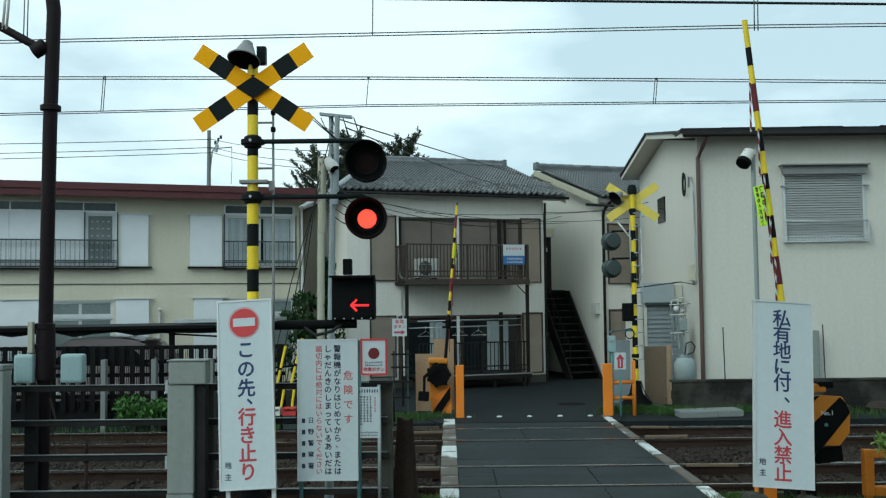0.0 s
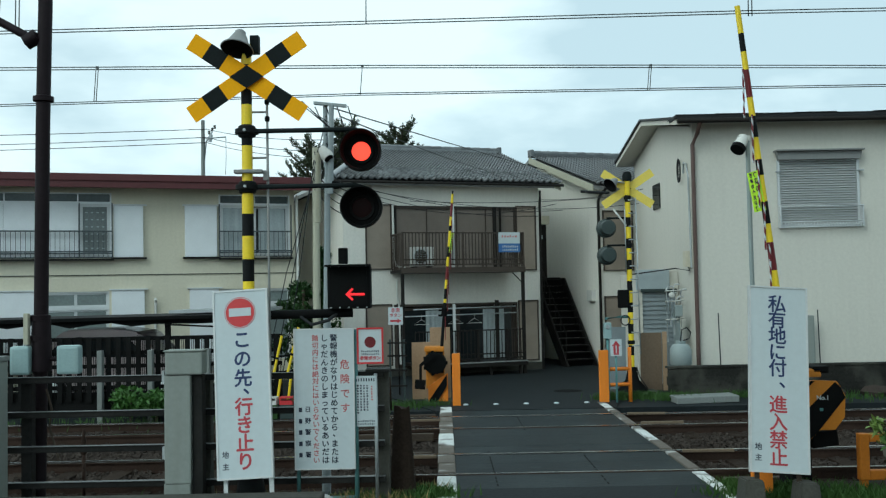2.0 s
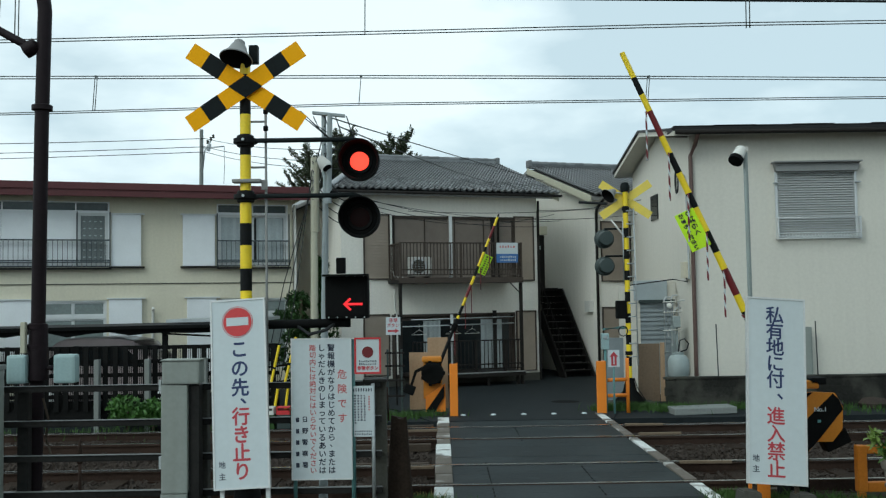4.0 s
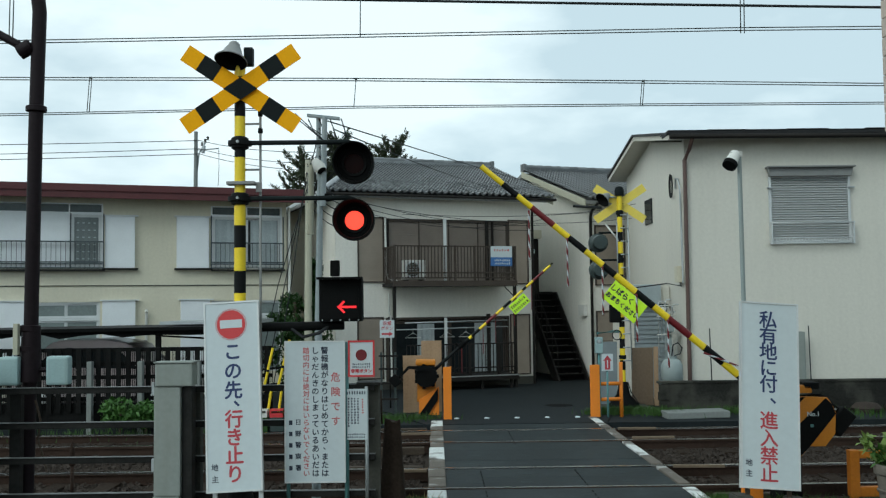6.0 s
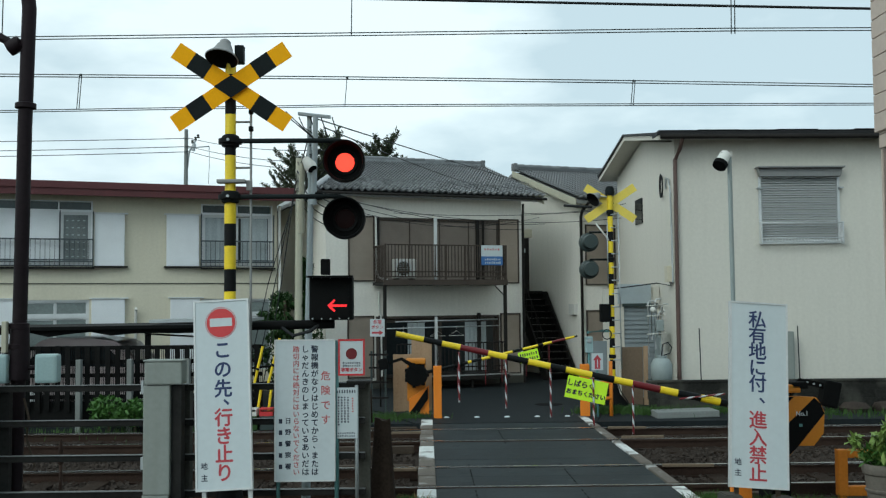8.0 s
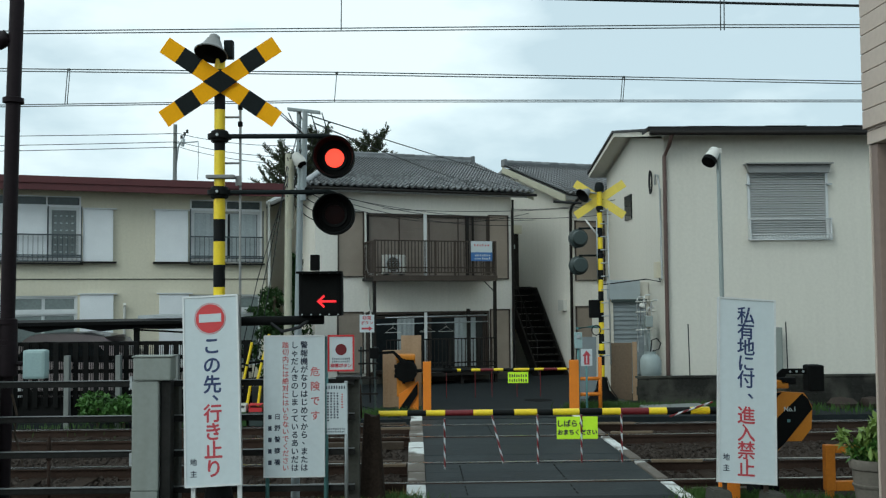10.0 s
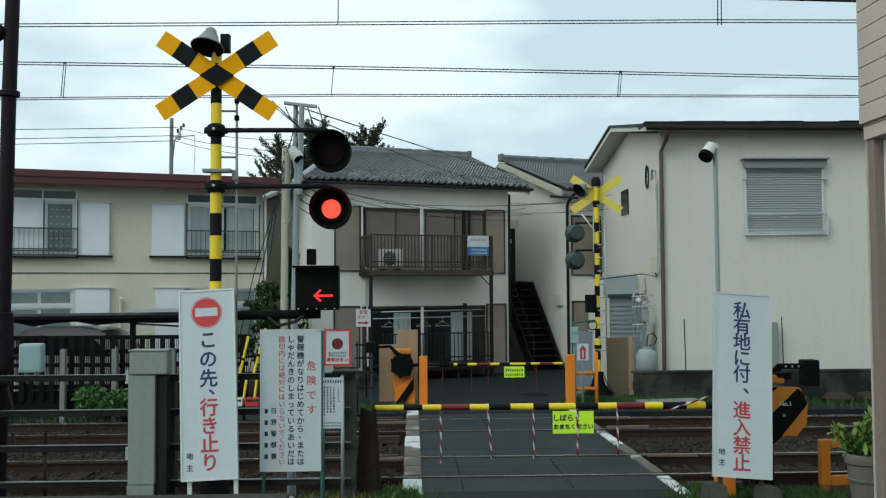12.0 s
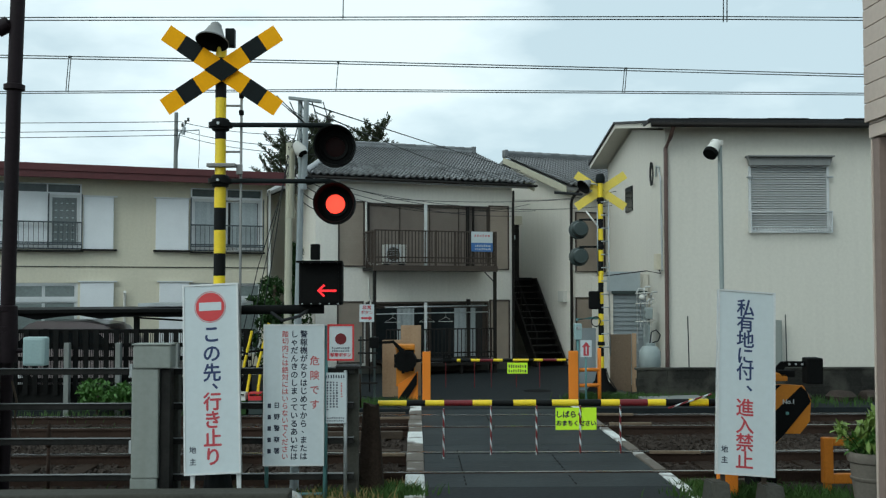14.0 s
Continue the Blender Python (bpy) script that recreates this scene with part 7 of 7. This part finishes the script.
def tree(label, at, height, spread, seed, mat="dark_leaf"):
    """A ragged tree: rising limbs that end in twigs set with narrow leaves."""
    t = thing("tree", label, "tree", at)
    rnd = random.Random(seed)
    bm = rod(B(), (0, 0, -0.2), (0.05, 0, height * 0.7), 0.15, 0.07, 10)
    rod(bm, (0.05, 0, height * 0.7), (0.0, 0, height * 0.95), 0.07, 0.02, 8)
    part("trunk", bm, "bark", t)
    verts, faces = [], []
    for i in range(64):
        z = height * (0.55 + 0.40 * ((i + rnd.random()) / 64))
        a = i * 2.4 + rnd.uniform(-0.4, 0.4)
        r = spread * rnd.uniform(0.55, 1.25) * (1.0 if z < height * 0.85 else 0.7)
        rise = min(rnd.uniform(0.25, 0.75) * r, height - z)
        root = Vector((0.03, 0, z - 0.15))
        tip = Vector((r * math.cos(a), r * math.sin(a), z + rise))
        knee = root.lerp(tip, 0.5) - Vector((0, 0, 0.10 * r))
        part("limb", tube(B(), [root, knee, tip], 0.016, 6), "bark", t)
        for k in range(15):
            f = 0.28 + 0.72 * k / 14
            p = root.lerp(knee, f * 2) if f < 0.5 else knee.lerp(tip, f * 2 - 1)
            way = ((tip - root).normalized() + Vector((rnd.uniform(-0.9, 0.9), rnd.uniform(-0.9, 0.9), rnd.uniform(-0.15, 0.75)))).normalized()
            length = rnd.uniform(0.16, 0.34) * (1.15 - 0.4 * f)
            for n in range(22):
                q = p + way * length * (n / 21)
                out = (way * 0.7 + Vector((rnd.uniform(-1, 1), rnd.uniform(-1, 1), rnd.uniform(-0.8, 0.9)))).normalized()
                side = out.cross(Vector((rnd.uniform(-1, 1), rnd.uniform(-1, 1), 1))).normalized()
                s = rnd.uniform(0.07, 0.13)
                c = len(verts)
                verts += [tuple(q), tuple(q + out * s * 0.45 + side * s * 0.17), tuple(q + out * s), tuple(q + out * s * 0.45 - side * s * 0.17)]
                faces.append((c, c + 1, c + 2, c + 3))
    me = bpy.data.meshes.new("crown")
    me.from_pydata(verts, [], faces)
    me.materials.append(M[mat])
    o = new("crown", me)
    o.parent = t
    tagged(o, "ragged dark green crown with gaps")


def plants():
    tree("dark ragged conifer behind the tiled house", pose(-4.35, 34, 0), 7.45, 1.0, 3)
    tree("dark ragged conifer above the tiled roof", pose(-1.50, 34.0, 0), 8.0, 0.85, 5)
    tree("dark ragged conifer beside the utility pole", pose(-3.35, 34.0, 0), 8.25, 0.55, 8)
    sh = thing("shrub", "tall leafy shrub beside the apartment block", "shrub", pose(-3.3, 23.2, 0))
    part("stem", tube(B(), [(0, 0, -0.1), (0.05, 0, 1.0), (0, 0, 2.2)], 0.04, 8), "bark", sh)
    rnd = random.Random(2)
    cl = [(rnd.uniform(-0.55, 0.6), rnd.uniform(-0.3, 0.4), rnd.uniform(0.3, 2.3), 0.3, 0.22) for _ in range(26)] + [(0.45, 0.1, rnd.uniform(2.0, 3.1), 0.2, 0.2) for _ in range(8)]
    leaf_cloud("foliage", cl, 6500, 0.07, "leaf", sh, 12)
    for x, y, w, h, sd in ((-5.5, 17.3, 0.25, 0.22, 1), (-5.05, 17.3, 0.22, 0.16, 2)):
        b = thing("bush", "low bright green bush beside the track", "bush", pose(x, y, 0), group="bushes by the track")
        part("stem", tube(B(), [(0, 0, -0.15), (0.02, 0, 0.3)], 0.02, 6), "bark", b)
        rnd = random.Random(sd)
        cl = [(rnd.uniform(-w, w), rnd.uniform(-0.15, 0.15), 0.15 + rnd.uniform(0, h * 1.6), 0.16, 0.12) for _ in range(16)]
        leaf_cloud("foliage", cl, 1000, 0.055, "bush", b, sd + 20)
    blades("verge_grass", [(-0.6, 10.2, -0.02, 0.2), (-0.2, 10.35, -0.02, 0.15), (-0.85, 10.0, -0.02, 0.2), (3.3, 10.2, -0.02, 0.3), (3.8, 10.1, -0.02, 0.4), (3.9, 9.8, -0.02, 0.4), (3.5, 9.9, -0.02, 0.3), (-2.6, 9.9, -0.02, 0.6), (3.1, 10.8, -0.1, 0.15)],
           5200, 0.14, "grass", 31, "tufts of green grass on the verge")
    blades("dry_grass", [(-1.9, 9.8, -0.02, 0.4), (-1.2, 9.7, -0.02, 0.35), (-0.75, 9.9, -0.02, 0.25), (-0.4, 10.5, -0.05, 0.2)], 700, 0.17, "dry", 32, "tufts of dry yellow grass on the verge")
    blades("far_grass", [(-0.6, 18.5, -0.02, 0.35), (-1.4, 18.2, -0.02, 0.5), (3.4, 18.9, 0.0, 0.3), (4.1, 19.0, 0.0, 0.3), (3.5, 19.1, 0.0, 0.25), (4.4, 18.6, 0.0, 0.3), (5.6, 18.95, 0.0, 0.4), (7.5, 18.5, -0.02, 0.9), (-5.5, 17.5, -0.1, 1.2)],
           3600, 0.13, "grass", 33, "short grass along the far side of the track")
    p = thing("potted_plant", "leafy yellow-green plant in a pale clay pot", "potted plant", pose(4.33, 9.4, 0))
    part("pot", lathe(B(), [(0.0, -0.02), (0.115, -0.02), (0.12, 0.02), (0.135, 0.10), (0.155, 0.25), (0.172, 0.40), (0.176, 0.47), (0.198, 0.485), (0.205, 0.52), (0.205, 0.555), (0.19, 0.575), (0.178, 0.565), (0.17, 0.52), (0.0, 0.52)], None, 32), "pot", p)
    part("swag", lathe(B(), [(0.160, 0.30), (0.176, 0.315), (0.178, 0.335), (0.163, 0.345)], None, 32), "pot", p)
    rnd = random.Random(9)
    cl = []
    for i in range(22):
        a, r, h = rnd.uniform(0, 6.3), rnd.uniform(0.04, 0.29), rnd.uniform(0.62, 0.96)
        part("stalk", tube(B(), [(0, 0, 0.5), (r * 0.4 * math.cos(a), r * 0.4 * math.sin(a), h * 0.75), (r * math.cos(a), r * math.sin(a), h)], 0.007, 5), "leaf", p)
        cl += [(r * math.cos(a), r * math.sin(a), h, 0.09, 0.07), (r * 0.6 * math.cos(a), r * 0.6 * math.sin(a), h * 0.82, 0.08, 0.07)]
    leaf_cloud("leaves", cl[::2], 460, 0.058, "light_leaf", p, 40, wide=0.36)
    leaf_cloud("inner_leaves", cl[1::2], 320, 0.052, "bush", p, 41, wide=0.36)


def corner_building():
    """Beige building at the edge of the lane, its upper floor clad in lapped boards."""
    b = thing("corner_building", "beige building with grooved siding above an open base", "building", pose(3.92, 8.5, 0))
    part("core", bx(0.03, 4.0, -14, -0.03, 3.56, 7.0), "siding", b)
    z = 3.58
    while z < 6.9:
        part("lap_board", bx(0.0, 0.029, -14, -0.004, z, z + 0.158, bevel=0.004), "siding", b)
        part("end_board", bx(0.03, 4.0, -0.029, 0.0, z, z + 0.158, bevel=0.004), "siding", b)
        z += 0.165
    part("beam", bx(0.03, 4.0, -14, -0.02, 3.44, 3.555, bevel=0.006), "siding", b)
    part("corner_post", bx(0.05, 0.14, -0.16, -0.05, -0.1, 3.435, bevel=0.01), "post_beige", b, "brown-beige corner post")
    part("post_cover", bx(0.045, 0.075, -0.04, -0.015, -0.1, 3.435, bevel=0.004), "siding", b)
    part("lower_wall", bx(0.30, 0.45, -14, -0.3, -0.1, 3.43), "house_wall", b, "pale recessed wall")


track_fence()
cabinets()
mast()
equipment_pole()
cctv()
picket_fence()
carport()
boards_and_props()
overhead()
plants()
corner_building()

# ---- what moves ----
TO_LOWER = (0.95, 2.13, 3.35, 4.55, 5.80, 6.88, 8.10, 9.25, 10.38, 11.60, 12.78, 13.88)
TO_UPPER = (0.43, 1.57, 2.72, 3.92, 5.10, 6.30, 7.40, 8.67, 9.83, 11.10, 12.30, 13.40)
DESCENT = ((0.0, 84.2), (1.0, 84.2), (2.0, 84.0), (2.4, 83.6), (2.7, 82.0), (3.0, 78.9), (3.2, 76.4), (4.0, 66.2), (5.0, 53.2), (5.5, 46.7), (6.0, 39.9), (6.5, 33.2),
           (7.0, 26.2), (7.5, 19.2), (8.0, 12.4), (8.2, 9.7), (8.7, 3.8), (9.1, 0.9), (9.5, 0.2), (10.3, 0.1), (14.0, 0.1))


def lens_rows(lens, lit, dark, begin_lit):
    """Turns a lens's lit face to the road at the times lit, and away at the times dark."""
    place = lens.matrix_basis.translation.copy()
    events = sorted([(t, 0) for t in lit] + [(t, 180) for t in dark])
    angle = 0 if begin_lit else 180
    rows = [(0.0, angle)]
    for t, goal in events:
        if goal == angle:
            continue
        f = round(t * 30)
        for k in range(4):
            rows.append(((f + k - 1) / 30, angle + (goal - angle) * k / 3))
        angle = goal
    if rows[-1][0] < 14.0:
        rows.append((14.0, angle))
    walk(lens, [(t, Matrix.Translation(place) @ pose(0, 0, 0, 0, 0, a)) for t, a in rows])


def board_rows(board, words, x, flip, slide):
    """The hung sign droops edge-on while the arm stands up, and lies open once it leans over."""
    rows = []
    for t, a in DESCENT:
        fold = min(1.0, max(0.0, (a - 55) / 22))
        rows.append((t, pose(x + flip * slide * fold, -0.045, -0.045 + 0.025 * fold, 0, 0, 0) @ pose(0, 0, 0, 0, flip * 3 * fold, 0) @ pose(0, 0, 0, 78 * fold, 0, 0)))
    walk(board, rows)
    walk(words, rows)


SWAY = ((9.1, 0.0), (9.5, 0.6), (10.0, -1.0), (10.5, 1.0), (11.0, -0.95), (11.5, 0.5), (12.0, -0.3), (12.5, 0.15), (13.0, 0.0), (14.0, 0.0))


def far_angle(a):
    """The far arm lags a little behind the near one on the way down."""
    return a * 1.01 + 1.0 * math.sin(math.pi * a / 84.2)


def motions():
    upper, lower = LENSES
    lens_rows(upper, TO_UPPER, TO_LOWER, False)
    lens_rows(lower, TO_LOWER, TO_UPPER, True)
    walk(NEAR_ARM, [(t, pose(0.1, 0, 1.03, 0, a, 0) @ Matrix.Translation((-0.1, 0, -0.1))) for t, a in DESCENT])
    walk(FAR_ARM, [(t, pose(-0.05, 0, 0.90, 0, -far_angle(a), 0) @ Matrix.Translation((0.05, 0, -0.15))) for t, a in DESCENT])
    board_rows(*NEAR_BOARD, -1, 0.09)
    board_rows(*FAR_BOARD, 1, 0.0)
    for o, x, z, lean in NEAR_STRIPS:
        still = [(t, pose(x, -0.055, z, 0, -a, 0)) for t, a in DESCENT if t < 9.1]
        walk(o, still + [(t, pose(x, -0.055, z, 0, lean * s - 0.1, 0)) for t, s in SWAY])
    for o, x, z, lean in FAR_STRIPS:
        walk(o, [(t, pose(x, -0.03, z, 0, far_angle(a), 0)) for t, a in DESCENT])


motions()
